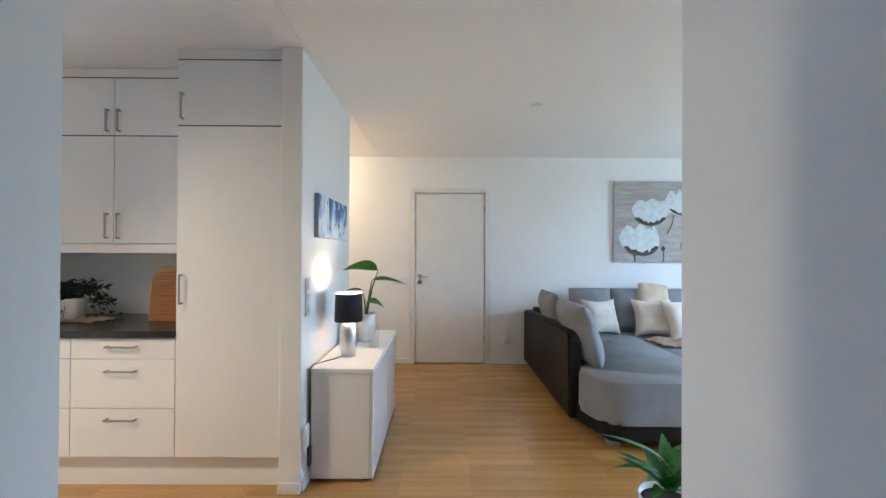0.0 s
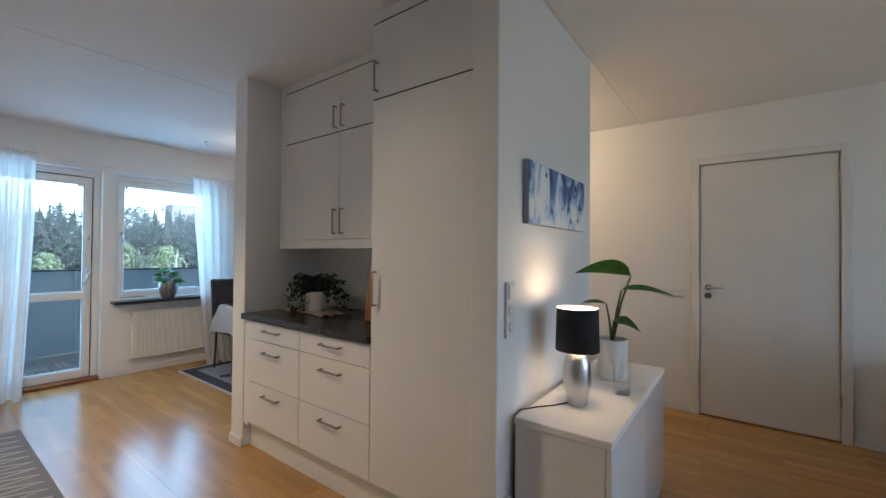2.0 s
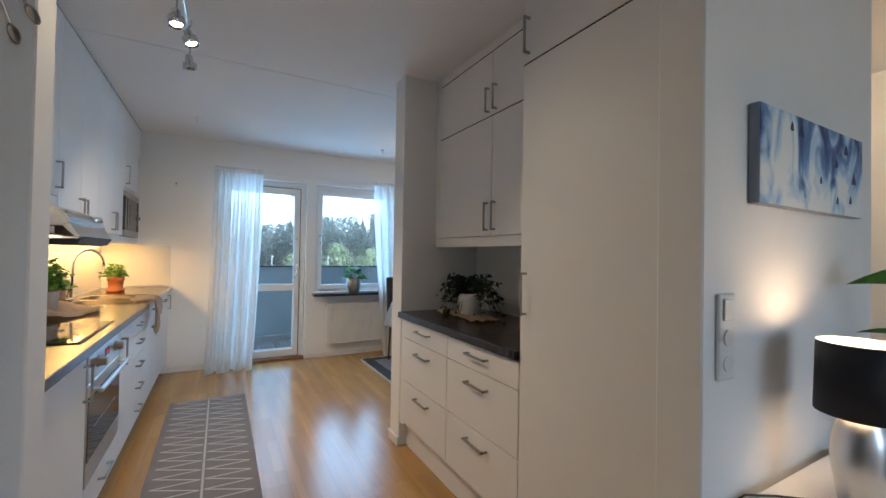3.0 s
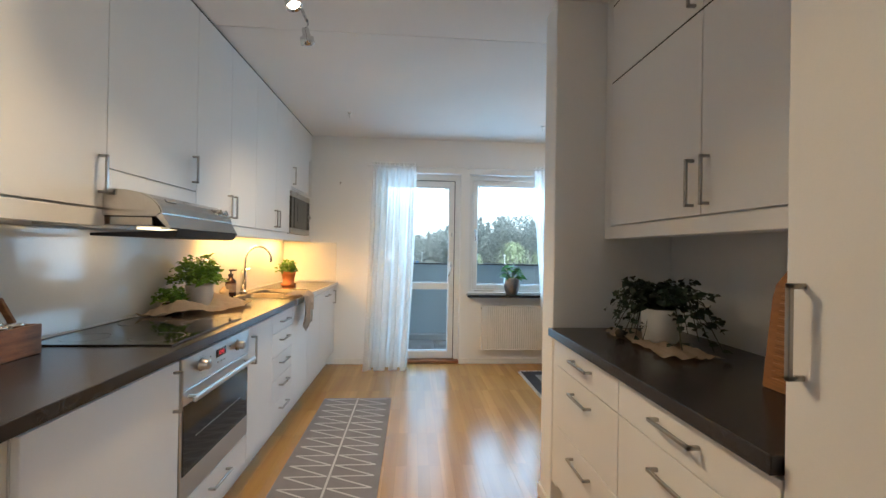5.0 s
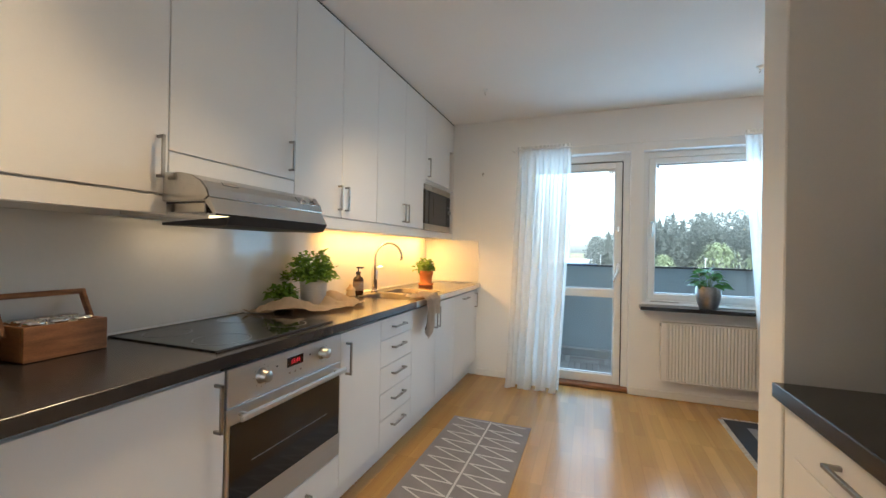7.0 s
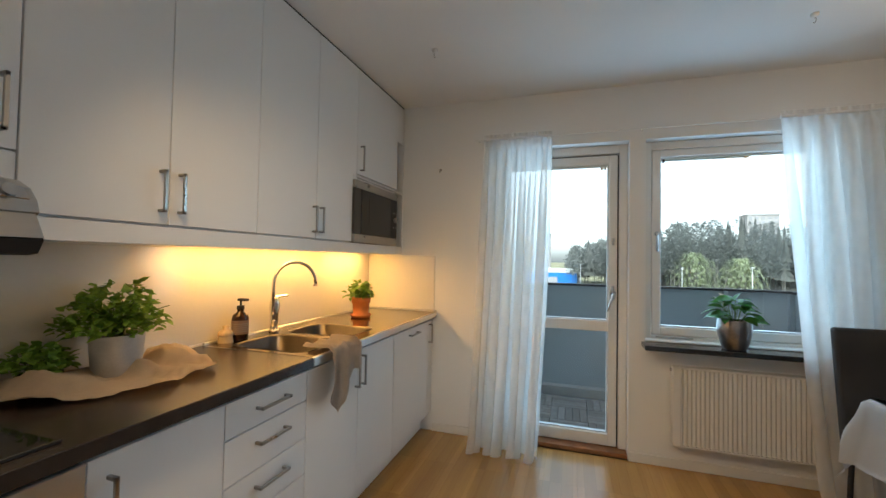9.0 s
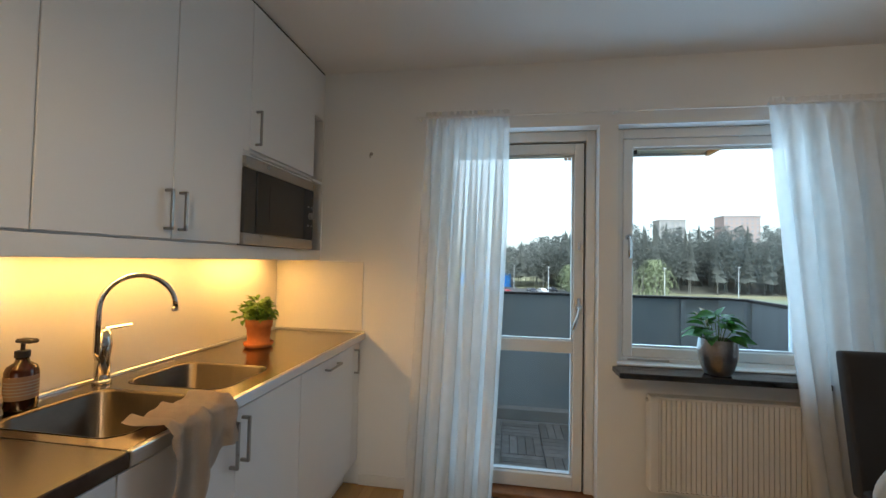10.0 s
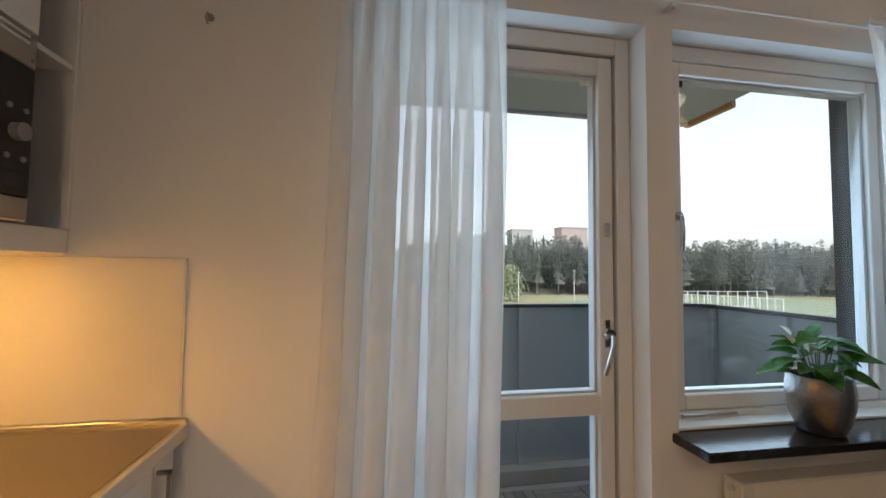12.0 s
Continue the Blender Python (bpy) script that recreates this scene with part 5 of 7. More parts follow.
# ---- pots and plants ----
def sill_lily():
    rng = random.Random(11)
    p = thing("potted_plant", (-4.735, 3.005, 0.788), "peace lily in a hammered pewter pot on the sill", "plant")
    at = (-4.735, 3.005, 0.788)
    part("pot", lathe([(0, 0)] + soften([(0.054, 0.0), (0.062, 0.006), (0.077, 0.045), (0.087, 0.090), (0.090, 0.130), (0.085, 0.176), (0.081, 0.181), (0.078, 0.176), (0.079, 0.145)]) + [(0, 0.145)], at, 48), "hammered", p, "hammered pewter pot", True)
    part("soil", lathe([(0, 0.150), (0.077, 0.150), (0.077, 0.144)], at, 24), "soil", p)
    for i in range(34):
        az = 137.5 * i + rng.uniform(-15, 15)
        q = math.sqrt((i + 0.5) / 34)
        rad = 0.078 * q
        h = 0.185 + 0.10 * (1 - q * q) + rng.uniform(-0.015, 0.03)
        base = Vector((at[0] + rad * 0.75 * math.cos(radians(az)), at[1] + rad * math.sin(radians(az)), at[2] + h))
        part("leaf", leaf_bm(rng.uniform(0.075, 0.108), rng.uniform(0.048, 0.064), rng.uniform(0.25, 0.6), 0.16, 9, None, turn(base, az, rng.uniform(0, 55) * (1 - q) + rng.uniform(-12, 18), rng.uniform(-35, 35))), "leaf_lily", p, smooth=True)
        if i % 2:
            part("stalk", tube([(at[0] + rad * 0.3 * math.cos(radians(az)), at[1] + rad * 0.3 * math.sin(radians(az)), at[2] + 0.148), tuple(base)], 0.002, 5), "stem", p)
    for az in (250, 300, 215):
        b = (at[0] + 0.06 * math.cos(radians(az)), at[1] + 0.08 * math.sin(radians(az)), at[2] + 0.26 + 0.02 * (az % 3))
        part("flower_stalk", tube([(at[0], at[1], at[2] + 0.15), b], 0.0016, 5), "stem", p)
        part("flower", leaf_bm(0.045, 0.03, 0.2, 0.4, 5, None, turn(b, az, 60)), "flower", p, "small white spathe")


sill_lily()


def sideboard_plant():
    at = (-0.075, 3.42, 0.668)
    p = thing("potted_plant", at, "bird of paradise plant with four large leaves", "plant")
    part("pot", lathe([(0, 0), (0.062, 0), (0.068, 0.006), (0.072, 0.10), (0.074, 0.205), (0.070, 0.208), (0.068, 0.20), (0.068, 0.18), (0, 0.18)], at, 36), "ceramic", p, "white ceramic pot", True)
    part("soil", lathe([(0, 0.185), (0.067, 0.183), (0.067, 0.178)], at, 24), "soil", p)
    for az, h, out, ln, wd, tilt, bend in ((205, 0.545, 0.02, 0.275, 0.13, 20, 0.42), (30, 0.46, 0.045, 0.27, 0.08, 4, 0.2), (190, 0.385, 0.03, 0.13, 0.06, 6, 0.15), (15, 0.285, 0.015, 0.12, 0.12, 2, 0.4), (300, 0.30, 0.02, 0.07, 0.05, 20, 0.4)):
        b = Vector((at[0] + out * math.cos(radians(az)), at[1] + out * math.sin(radians(az)), at[2] + h))
        if az == 205:
            b += Vector((0.10, 0.045, -0.01))
        part("stalk", tube([(at[0], at[1], at[2] + 0.18), (at[0] + 0.5 * (b.x - at[0]), at[1] + 0.4 * (b.y - at[1]), at[2] + 0.18 + 0.6 * (h - 0.18)), tuple(b)], 0.0075, 8, taper=0.5), "stem", p, smooth=True)
        part("leaf", leaf_bm(ln, wd, bend, 0.22, 9, None, turn(b, az, tilt, 38 if az == 205 else 15)), "leaf", p, smooth=True)


def glass_vase():
    at = (0.02, 3.20, 0.668)
    v = thing("glass_vase", at, "clear drinking glass vase beside the plant", "vase")
    part("glass", lathe([(0, 0), (0.034, 0), (0.037, 0.006), (0.042, 0.09), (0.044, 0.155), (0.041, 0.155), (0.039, 0.09), (0.033, 0.02), (0, 0.02)], at, 32), "vase", v, smooth=True)
    part("base_disc", lathe([(0, 0.001), (0.035, 0.001), (0.036, 0.008), (0.033, 0.018), (0, 0.019)], at, 28), "vase", v, smooth=True)


def table_lamp():
    at = (-0.105, 2.955, 0.668)
    t = thing("table_lamp", at, "lit table lamp with black shade and steel base", "table lamp")
    part("base", lathe([(0, 0)] + soften([(0.040, 0), (0.043, 0.004), (0.052, 0.06), (0.058, 0.11), (0.056, 0.16), (0.046, 0.20), (0.036, 0.222), (0.030, 0.228)]) + [(0, 0.229)], at, 48), "steel", t, "brushed steel vase-shaped base", True)
    part("neck", lathe([(0, 0.229), (0.016, 0.229), (0.016, 0.262), (0, 0.262)], at, 18), "handle", t)
    part("shade", lathe([(0.090, 0.228), (0.0915, 0.228), (0.087, 0.408), (0.0855, 0.408)], at, 44), "shade", t, "black drum shade", True)
    part("lining", lathe([(0.0895, 0.2285), (0.085, 0.4075)], at, 44), "shade_in", t, "white inner lining", True)
    part("rim", lathe([(0.0853, 0.4082), (0.0872, 0.4082), (0.0872, 0.4105), (0.0853, 0.4105), (0.0853, 0.4082)], at, 44), "shade_in", t)
    part("spider", boxes([(at[0] - 0.084, at[0] + 0.084, at[1] - 0.0015, at[1] + 0.0015, at[2] + 0.262, at[2] + 0.265), (at[0] - 0.0015, at[0] + 0.0015, at[1] - 0.084, at[1] + 0.084, at[2] + 0.2655, at[2] + 0.268)]), "handle", t)
    part("cord", tube([(at[0] - 0.03, at[1] - 0.03, at[2] + 0.004), (-0.17, 2.86, 0.671), (-0.22, 2.80, 0.671), (-0.262, 2.73, 0.671), (-0.27, 2.70, 0.66), (-0.272, 2.69, 0.4), (-0.273, 2.70, 0.2)], 0.003, 8), "cord", t, "dark mains cord", True)


# sideboard
sb = thing("sideboard", (-0.07, 3.23, 0.0), "low white sideboard with high-gloss doors", "sideboard")
part("top", box(-0.255, 0.112, 2.655, 3.815, 0.640, 0.667, 0.003), "white", sb)
part("body", box(-0.255, 0.088, 2.665, 3.805, 0.02, 0.639, 0.003), "white", sb)
for i in range(2):
    part("door", box(0.090, 0.110, 2.666 + 0.57 * i, 2.666 + 0.57 * i + 0.567, 0.022, 0.637, 0.003), "gloss", sb, "high-gloss white door")
part("foot", boxes([(-0.24, -0.20, 2.69, 2.73, 0, 0.0195), (0.04, 0.08, 2.69, 2.73, 0, 0.0195), (-0.24, -0.20, 3.74, 3.78, 0, 0.0195), (0.04, 0.08, 3.74, 3.78, 0, 0.0195)]), "seal", sb)
sideboard_plant()
glass_vase()
table_lamp()

# wall fittings
ws = thing("light_switch", (-0.278, 2.652, 0.977), "tall white double switch and socket plate", "switch")
part("plate", box(-0.2795, -0.268, 2.615, 2.69, 0.977, 1.197, 0.003), "plastic", ws)
part("rocker", box(-0.2675, -0.262, 2.628, 2.677, 1.13, 1.185, 0.002), "plastic", ws)
for z in (1.085, 1.02):
    part("outlet", tube([(-0.268, 2.652, z), (-0.264, 2.652, z)], 0.021, 20), "ceramic", ws)
ls = thing("wall_socket", (-0.278, 2.61, 0.25), "white wall socket low beside the sideboard", "socket")
part("plate", box(-0.2795, -0.255, 2.575, 2.648, 0.21, 0.36, 0.004), "plastic", ls)
part("plug", box(-0.2545, -0.235, 2.59, 2.63, 0.13, 0.24, 0.006), "black", ls, "black plug")
s2 = thing("light_switch", (0.0, 5.165, 0.98), "white double rocker light switch", "switch")
part("plate", box(-0.075, 0.078, 5.157, 5.1695, 0.962, 1.03, 0.003), "plastic", s2)
for x in (-0.035, 0.035):
    part("rocker", box(x - 0.03, x + 0.03, 5.152, 5.1568, 0.972, 1.02, 0.002), "plastic", s2)
s3 = thing("wall_socket", (1.30, 5.165, 0.25), "white wall socket with a plug", "socket")
part("plate", box(1.262, 1.345, 5.150, 5.1695, 0.255, 0.36, 0.004), "plastic", s3)
part("plug", tube([(1.315, 5.15, 0.31), (1.315, 5.12, 0.31)], 0.018, 14), "plastic", s3)

# blue canvas
bc = thing("canvas_picture", (-0.268, 3.15, 1.436), "unframed canvas with blue watercolour blots", "picture")
part("stretcher", box(-0.279, -0.2525, 2.772, 3.51, 1.438, 1.712, 0.002), "blue_edge", bc)
part("painting", box(-0.2520, -0.2505, 2.774, 3.508, 1.440, 1.710), "blue_art", bc, "blue watercolour face")
for y, z, h in ((3.28, 1.585, 0.08), (3.36, 1.63, 0.10), (3.43, 1.53, 0.12), (3.16, 1.53, 0.045), (3.29, 1.475, 0.05), (3.02, 1.64, 0.10), (3.40, 1.48, 0.06), (2.96, 1.66, 0.06)):
    lf = leaf_bm(h, h * 0.36, 0.05, 0.0, 5, None, Matrix.Translation((-0.2498, y, z + h / 2)) @ Matrix.Rotation(radians(90), 4, "Y"))
    part("blot", lf, "navy", bc)

# flower canvas
fc = thing("canvas_picture", (3.08, 5.15, 1.235), "large grey canvas with three white poppies", "picture")
part("stretcher", box(2.584, 3.575, 5.130, 5.168, 1.235, 2.215, 0.003), "canvas_edge", fc)
part("painting", box(2.586, 3.573, 5.1275, 5.1295, 1.237, 2.213), "canvas", fc, "mottled grey painted ground")


def poppy(cx, cz, w, depth, top, lean, seed):
    """A painted open poppy: a cup of half width w below its rim at cz, with ragged petals above it."""
    rng = random.Random(seed)

    def cup(k, a0=180, a1=360, n=18):
        return [(cx + k * w * math.cos(radians(a)) + lean * math.sin(radians(a)) * -1, cz + depth * math.sin(radians(a)) * (1 if k == 1 else 0.98)) for a in (a0 + (a1 - a0) * i / n for i in range(n + 1))]

    edge = [(w * (1 - 2 * i / 16), top * (0.55 + 0.45 * abs(math.sin(math.pi * (i / 16 * 3 + 0.15)))) * (1 - 0.55 * abs(1 - 2 * i / 16) ** 3) * rng.uniform(0.88, 1.06)) for i in range(1, 16)]
    part("petal", extrude_poly(cup(1) + [(cx + u, cz + v) for u, v in edge], "y", 5.1235, 5.1270), "petal", fc)
    for k, (u, sx, hh) in enumerate(((-0.52, 0.42, 0.80), (0.50, 0.44, 0.72), (-0.02, 0.56, 0.42))):
        lobe = [(cx + w * u + w * sx * math.cos(a), cz - depth * 0.05 + (top * hh if a < math.pi else depth * 0.72) * math.sin(a) * rng.uniform(0.93, 1.05)) for a in (2 * math.pi * i / 22 for i in range(22))]
        rim = [(cx + w * u + (x - cx - w * u) * 1.03, z + 0.004) for x, z in lobe]
        part("petal_shadow", extrude_poly(rim, "y", 5.1228 - 0.0012 * k, 5.1234 - 0.0012 * k), "canvas_edge", fc)
        part("petal", extrude_poly(lobe, "y", 5.1222 - 0.0012 * k, 5.1227 - 0.0012 * k), "petal", fc)
    low = cup(1.0, 210, 330, 16)
    up = [(cx + (x - cx) * 0.9, z + (cz - z) * rng.uniform(0.12, 0.34)) for x, z in low[1:-1]][::-1]
    part("calyx", extrude_poly(low + up, "y", 5.1178, 5.1186), "stalk", fc)


poppy(2.88, 1.535, 0.245, 0.222, 0.165, 0.045, 1)
poppy(3.015, 1.88, 0.226, 0.203, 0.13, 0.0, 2)
poppy(3.365, 1.945, 0.178, 0.145, 0.175, 0.06, 3)
for pts in ([(2.835, 1.33), (2.832, 1.28), (2.83, 1.24)], [(3.015, 1.69), (3.035, 1.65), (3.03, 1.62)], [(3.30, 1.81), (3.28, 1.70), (3.22, 1.58)], [(3.17, 1.39), (3.18, 1.30), (3.17, 1.24)], [(3.43, 1.69), (3.42, 1.55), (3.38, 1.42)]):
    part("flower_stem", tube([(x, 5.124, z) for x, z in pts], 0.005, 6), "stalk", fc)
for x, z in ((3.17, 1.40), (3.43, 1.70)):
    part("bud", leaf_bm(0.07, 0.05, 0, 0, 5, None, Matrix.Translation((x, 5.1225, z - 0.03)) @ Matrix.Rotation(radians(-90), 4, "Y") @ Matrix.Rotation(radians(90), 4, "X")), "stalk", fc)

# ---- corner sofa ----
so = thing("corner_sofa", (2.6, 4.2, 0), "corner sofa in black leather with grey fabric cushions", "sofa")
part("chaise_base", extrude_poly([(1.56, 3.36), (1.66, 3.06), (1.74, 3.03), (2.5, 3.03), (2.56, 3.06), (2.56, 5.06), (1.56, 5.06)], "z", 0.06, 0.176, 0.012), "leather", so)
part("long_base", box(2.562, 4.3, 4.06, 5.06, 0.075, 0.25, 0.012), "leather", so)
part("side_panel", extrude_poly([(3.43, 0.06), (5.13, 0.06), (5.13, 0.655), (5.08, 0.67), (3.50, 0.735), (3.45, 0.72), (3.43, 0.64)], "x", 1.50, 1.60, 0.014), "leather", so)
part("back_panel", box(1.602, 4.3, 5.03, 5.135, 0.075, 0.70, 0.014), "leather", so)
part("arm", box(4.302, 4.5, 4.06, 5.13, 0.075, 0.62, 0.02), "leather", so)
chaise = extrude_poly(chaikin([(1.606, 4.85), (1.606, 4.80), (1.606, 3.46), (1.60, 3.42), (1.545, 3.36), (1.55, 3.28), (1.60, 3.11), (1.69, 3.03), (1.76, 3.02), (2.44, 3.02), (2.50, 3.03), (2.55, 3.08), (2.55, 3.16), (2.55, 4.80), (2.55, 4.85)]), "z", 0.178, 0.468)
bmesh.ops.bevel(chaise, geom=[e for e in chaise.edges if abs(e.verts[0].co.z - e.verts[1].co.z) < 0.01], offset=0.04, segments=5, affect="EDGES", profile=0.5)
part("chaise_cushion", chaise, "grey_fabric", so, "pale grey chaise cushion", True)
for x0, x1 in ((2.555, 3.42), (3.424, 4.298)):
    part("seat_cushion", box(x0, x1, 4.05, 4.86, 0.252, 0.455, 0.03, seg=3), "grey_fabric", so)
for x0, w, s in ((1.98, 0.48, 1), (2.46, 0.50, 2), (2.97, 0.62, 3), (3.60, 0.66, 4)):
    part("back_cushion", xform(cushion(w, 0.50, 0.20, 1, 12, 0.012, s), Matrix.Translation((x0 + w / 2, 4.86, 0.45)) @ pose(0, 0, 0, -12)), "grey_fabric", so, smooth=True)
for y0, w, s, z in ((4.45, 0.58, 5, 0.46), (3.70, 0.66, 6, 0.455)):
    part("back_cushion", xform(cushion(w, 0.50, 0.19, 1, 12, 0.012, s), Matrix.Translation((1.735, y0, z)) @ pose(0, 0, 0, 0, 0, 90) @ pose(0, 0, 0, -14 if s == 5 else -16)), "grey_fabric", so, smooth=True)
for x, y in ((1.68, 3.13), (2.46, 3.10), (1.62, 4.98), (4.38, 4.15), (4.38, 5.02)):
    part("foot", box(x, x + 0.09, y, y + 0.06, 0.0, 0.0595, 0.004), "mark", so, "dull metal foot")


def throw_pillow(x, y, z, w, turn_z, lean, seed, label):
    t = thing("throw_pillow", (x, y, z), label, "pillow", "cream pillows on the sofa")
    ORIGIN[t] = Vector((0, 0, 0))
    part("cover", xform(cushion(w, w, 0.15, 1, 14, 0.016, seed, 0.17), pose(0, 0, 0, lean, 0, turn_z)), "cream", t, smooth=True)


throw_pillow(2.27, 4.63, 0.462, 0.40, 12, -20, 1, "cream cotton pillow leaning on grey cushions")
throw_pillow(2.78, 4.56, 0.457, 0.42, -8, -22, 2, "cream cotton pillow half under the blanket")
throw_pillow(3.06, 4.42, 0.457, 0.44, 14, -24, 3, "pale cream pillow in front of the others")
throw_pillow(3.36, 4.52, 0.457, 0.40, -10, -20, 4, "pale cream pillow beside the blanket")
bl = thing("blanket", (2.8, 4.2, 0.46), "beige knitted blanket crumpled on the sofa seat", "blanket")
part("cloth", cloth_patch(3, 2.58, 3.30, 4.06, 4.42, 0.458, 26, 16, 0.035, 9), "linen", bl, smooth=True)
part("fold", xform(cushion(0.34, 0.52, 0.05, 1, 10, 0.02, 9), Matrix.Translation((2.86, 4.74, 0.50)) @ pose(0, 0, 0, -14, 6, 0)), "linen", bl, smooth=True)


def floor_plant():
    rng = random.Random(4)
    at = (1.60, 2.24, 0)
    p = thing("potted_plant", at, "green leafy floor plant beside the living room wall", "plant")
    part("pot", lathe([(0, 0), (0.10, 0), (0.13, 0.16), (0.135, 0.18), (0.125, 0.18), (0.12, 0.15), (0, 0.15)], at, 32), "ceramic", p, smooth=True)
    part("soil", lathe([(0, 0.156), (0.121, 0.154), (0.121, 0.148)], at, 24), "soil", p)
    for i in range(20):
        az = 360 / 20 * i * 3 + rng.uniform(-15, 15)
        b = Vector((at[0] + 0.03 * math.cos(radians(az)), at[1] + 0.03 * math.sin(radians(az)), 0.2 + rng.uniform(0, 0.1)))
        part("leaf", leaf_bm(rng.uniform(0.15, 0.24), rng.uniform(0.05, 0.075), rng.uniform(0.4, 0.9), 0.2, 9, None, turn(b, az, rng.uniform(45, 80), 0)), "leaf", p, smooth=True)
    part("leaf", leaf_bm(0.36, 0.06, 0.75, 0.2, 10, None, turn((1.62, 2.20, 0.28), 178, 66, 0)), "leaf", p, smooth=True)


floor_plant()

# sunburst ornament on the wall stub
cc = thing("wall_ornament", (-0.965, 1.02, 2.035), "metal sunburst wall ornament with spoon-shaped drops", "ornament")
part("hub", tube([(-0.9695, 1.02, 2.035), (-0.945, 1.02, 2.035)], 0.07, 32), "steel", cc)
for k in range(38):
    a = 2 * math.pi * k / 38 + 0.066
    d = Vector((0, math.cos(a), math.sin(a)))
    c = Vector((-0.946, 1.02, 2.035))
    L = (0.33, 0.312, 0.299, 0.263)[k % 4]
    if c.y + L * d.y > 1.15:
        continue
    part("ray", tube([tuple(c + d * 0.07), tuple(c + d * (L - 0.02))], 0.003, 6), "chrome", cc)
    q = Matrix.Translation(c + d * L) @ d.to_track_quat("X", "Z").to_matrix().to_4x4() @ pose(0, 0, 0, 90)
    part("drop", xform(lathe([(0, -0.006), (0.007, -0.004), (0.0095, 0.001), (0.010, 0.004), (0.008, 0.003), (0, -0.002)], seg=20), q @ Matrix.Diagonal((2.3, 1, 1, 1))), "black" if k % 4 == 1 else "handle", cc, smooth=True)


# ---- things on the worktops ----
def herb_pot(name, at, pot_profile, pot_mat, plant, label, pot_label, leaf_mat, spread, leaf_l, n, seed, soil):
    rng = random.Random(seed)
    p = thing(name, at, label, "plant")
    part("pot", lathe(pot_profile, at, 32), pot_mat, p, pot_label, True)
    part("soil", lathe([(0, soil[1] + 0.003), (soil[0], soil[1]), (soil[0], soil[1] - 0.006)], at, 20), "soil", p)
    part("stems", stems(rng, (at[0], at[1], at[2] + soil[1]), plant * 0.8, spread * 0.8, 26), "stem", p)
    part("foliage", bush(rng, (at[0], at[1], at[2] + soil[1] + plant * 0.12), spread, spread, plant, n, leaf_l, leaf_l * 0.72), leaf_mat, p, smooth=True)
    return p


# parsley in a concrete pot on a linen cloth
herb_pot("potted_herb", (-2.80, 0.64, 0.907), [(0, 0), (0.062, 0), (0.066, 0.004), (0.074, 0.12), (0.075, 0.135), (0.068, 0.135), (0.066, 0.11), (0, 0.11)], "concrete", 0.17, "bushy parsley in a pale concrete pot", "pale concrete pot", "herb", 0.175, 0.034, 620, 21, (0.066, 0.118))
herb_pot("potted_herb", (-2.63, 0.585, 0.907), [(0, 0), (0.042, 0), (0.046, 0.004), (0.05, 0.045), (0.046, 0.045), (0.044, 0.038), (0, 0.038)], "soil", 0.085, "small low parsley plant in a dark pot", "dark plastic pot", "herb", 0.09, 0.03, 260, 22, (0.044, 0.04))
lc = thing("linen_cloth", (-2.8, 0.68, 0.902), "sand linen cloth crumpled on the worktop", "cloth")


def linen():
    bm = bmesh.new()
    nx, ny = 80, 50
    g = {}
    for i in range(nx + 1):
        for j in range(ny + 1):
            u, v = i / nx, j / ny
            x = -3.06 + 0.66 * u + 0.07 * v * (1 - u) - 0.03 * math.sin(v * 3)
            y = 0.535 + (0.32 + 0.045 * math.sin(u * 5) + 0.015 * math.sin(u * 19)) * v * (1 - 0.72 * max(0.0, (u - 0.6) / 0.4) ** 1.3)
            h = 0.016 * (1 + math.sin(x * 34 + y * 22 + 2 * noise.noise(Vector((x * 6, y * 6, 2)))))
            h += 0.042 * max(0.0, noise.noise(Vector((x * 9, y * 14, 5.5))) + 0.15)
            h *= 0.35 + 0.65 * math.sin(math.pi * min(1, 0.15 + v)) + 0.25 * max(0, u - 0.6)
            h += 0.010 * abs(noise.noise(Vector((x * 21 + y * 9, y * 27, 7))))
            h += 0.004 * noise.noise(Vector((x * 40, y * 40, 1)))
            g[i, j] = bm.verts.new((x, y, 0.907 + max(0, h)))
    for i in range(nx):
        for j in range(ny):
            bm.faces.new((g[i, j], g[i + 1, j], g[i + 1, j + 1], g[i, j + 1]))
    bmesh.ops.solidify(bm, geom=bm.faces[:], thickness=0.003)
    part("cloth", bm, "linen", lc, smooth=True)


linen()
st = thing("pebble", (-2.97, 0.60, 0.905), "smooth pale brown stone on the cloth", "stone")
part("stone", xform(lathe([(0, -0.02), (0.025, -0.016), (0.037, 0.0), (0.03, 0.014), (0, 0.02)], seg=24), Matrix.Translation((-2.97, 0.60, 0.945)) @ Matrix.Diagonal((1.3, 0.8, 1.0, 1))), "linen", st, smooth=True)

# basil in terracotta
herb_pot("potted_herb", (-4.30, 0.70, 0.903), [(0, 0), (0.060, 0), (0.068, 0.010), (0.070, 0.021), (0.066, 0.021), (0.060, 0.010), (0.050, 0.010), (0.057, 0.095), (0.062, 0.096), (0.065, 0.134), (0.059, 0.134), (0.056, 0.115), (0, 0.115)], "terracotta", 0.11, "basil in a terracotta pot with saucer", "orange terracotta pot and saucer", "herb", 0.095, 0.036, 300, 31, (0.056, 0.118))

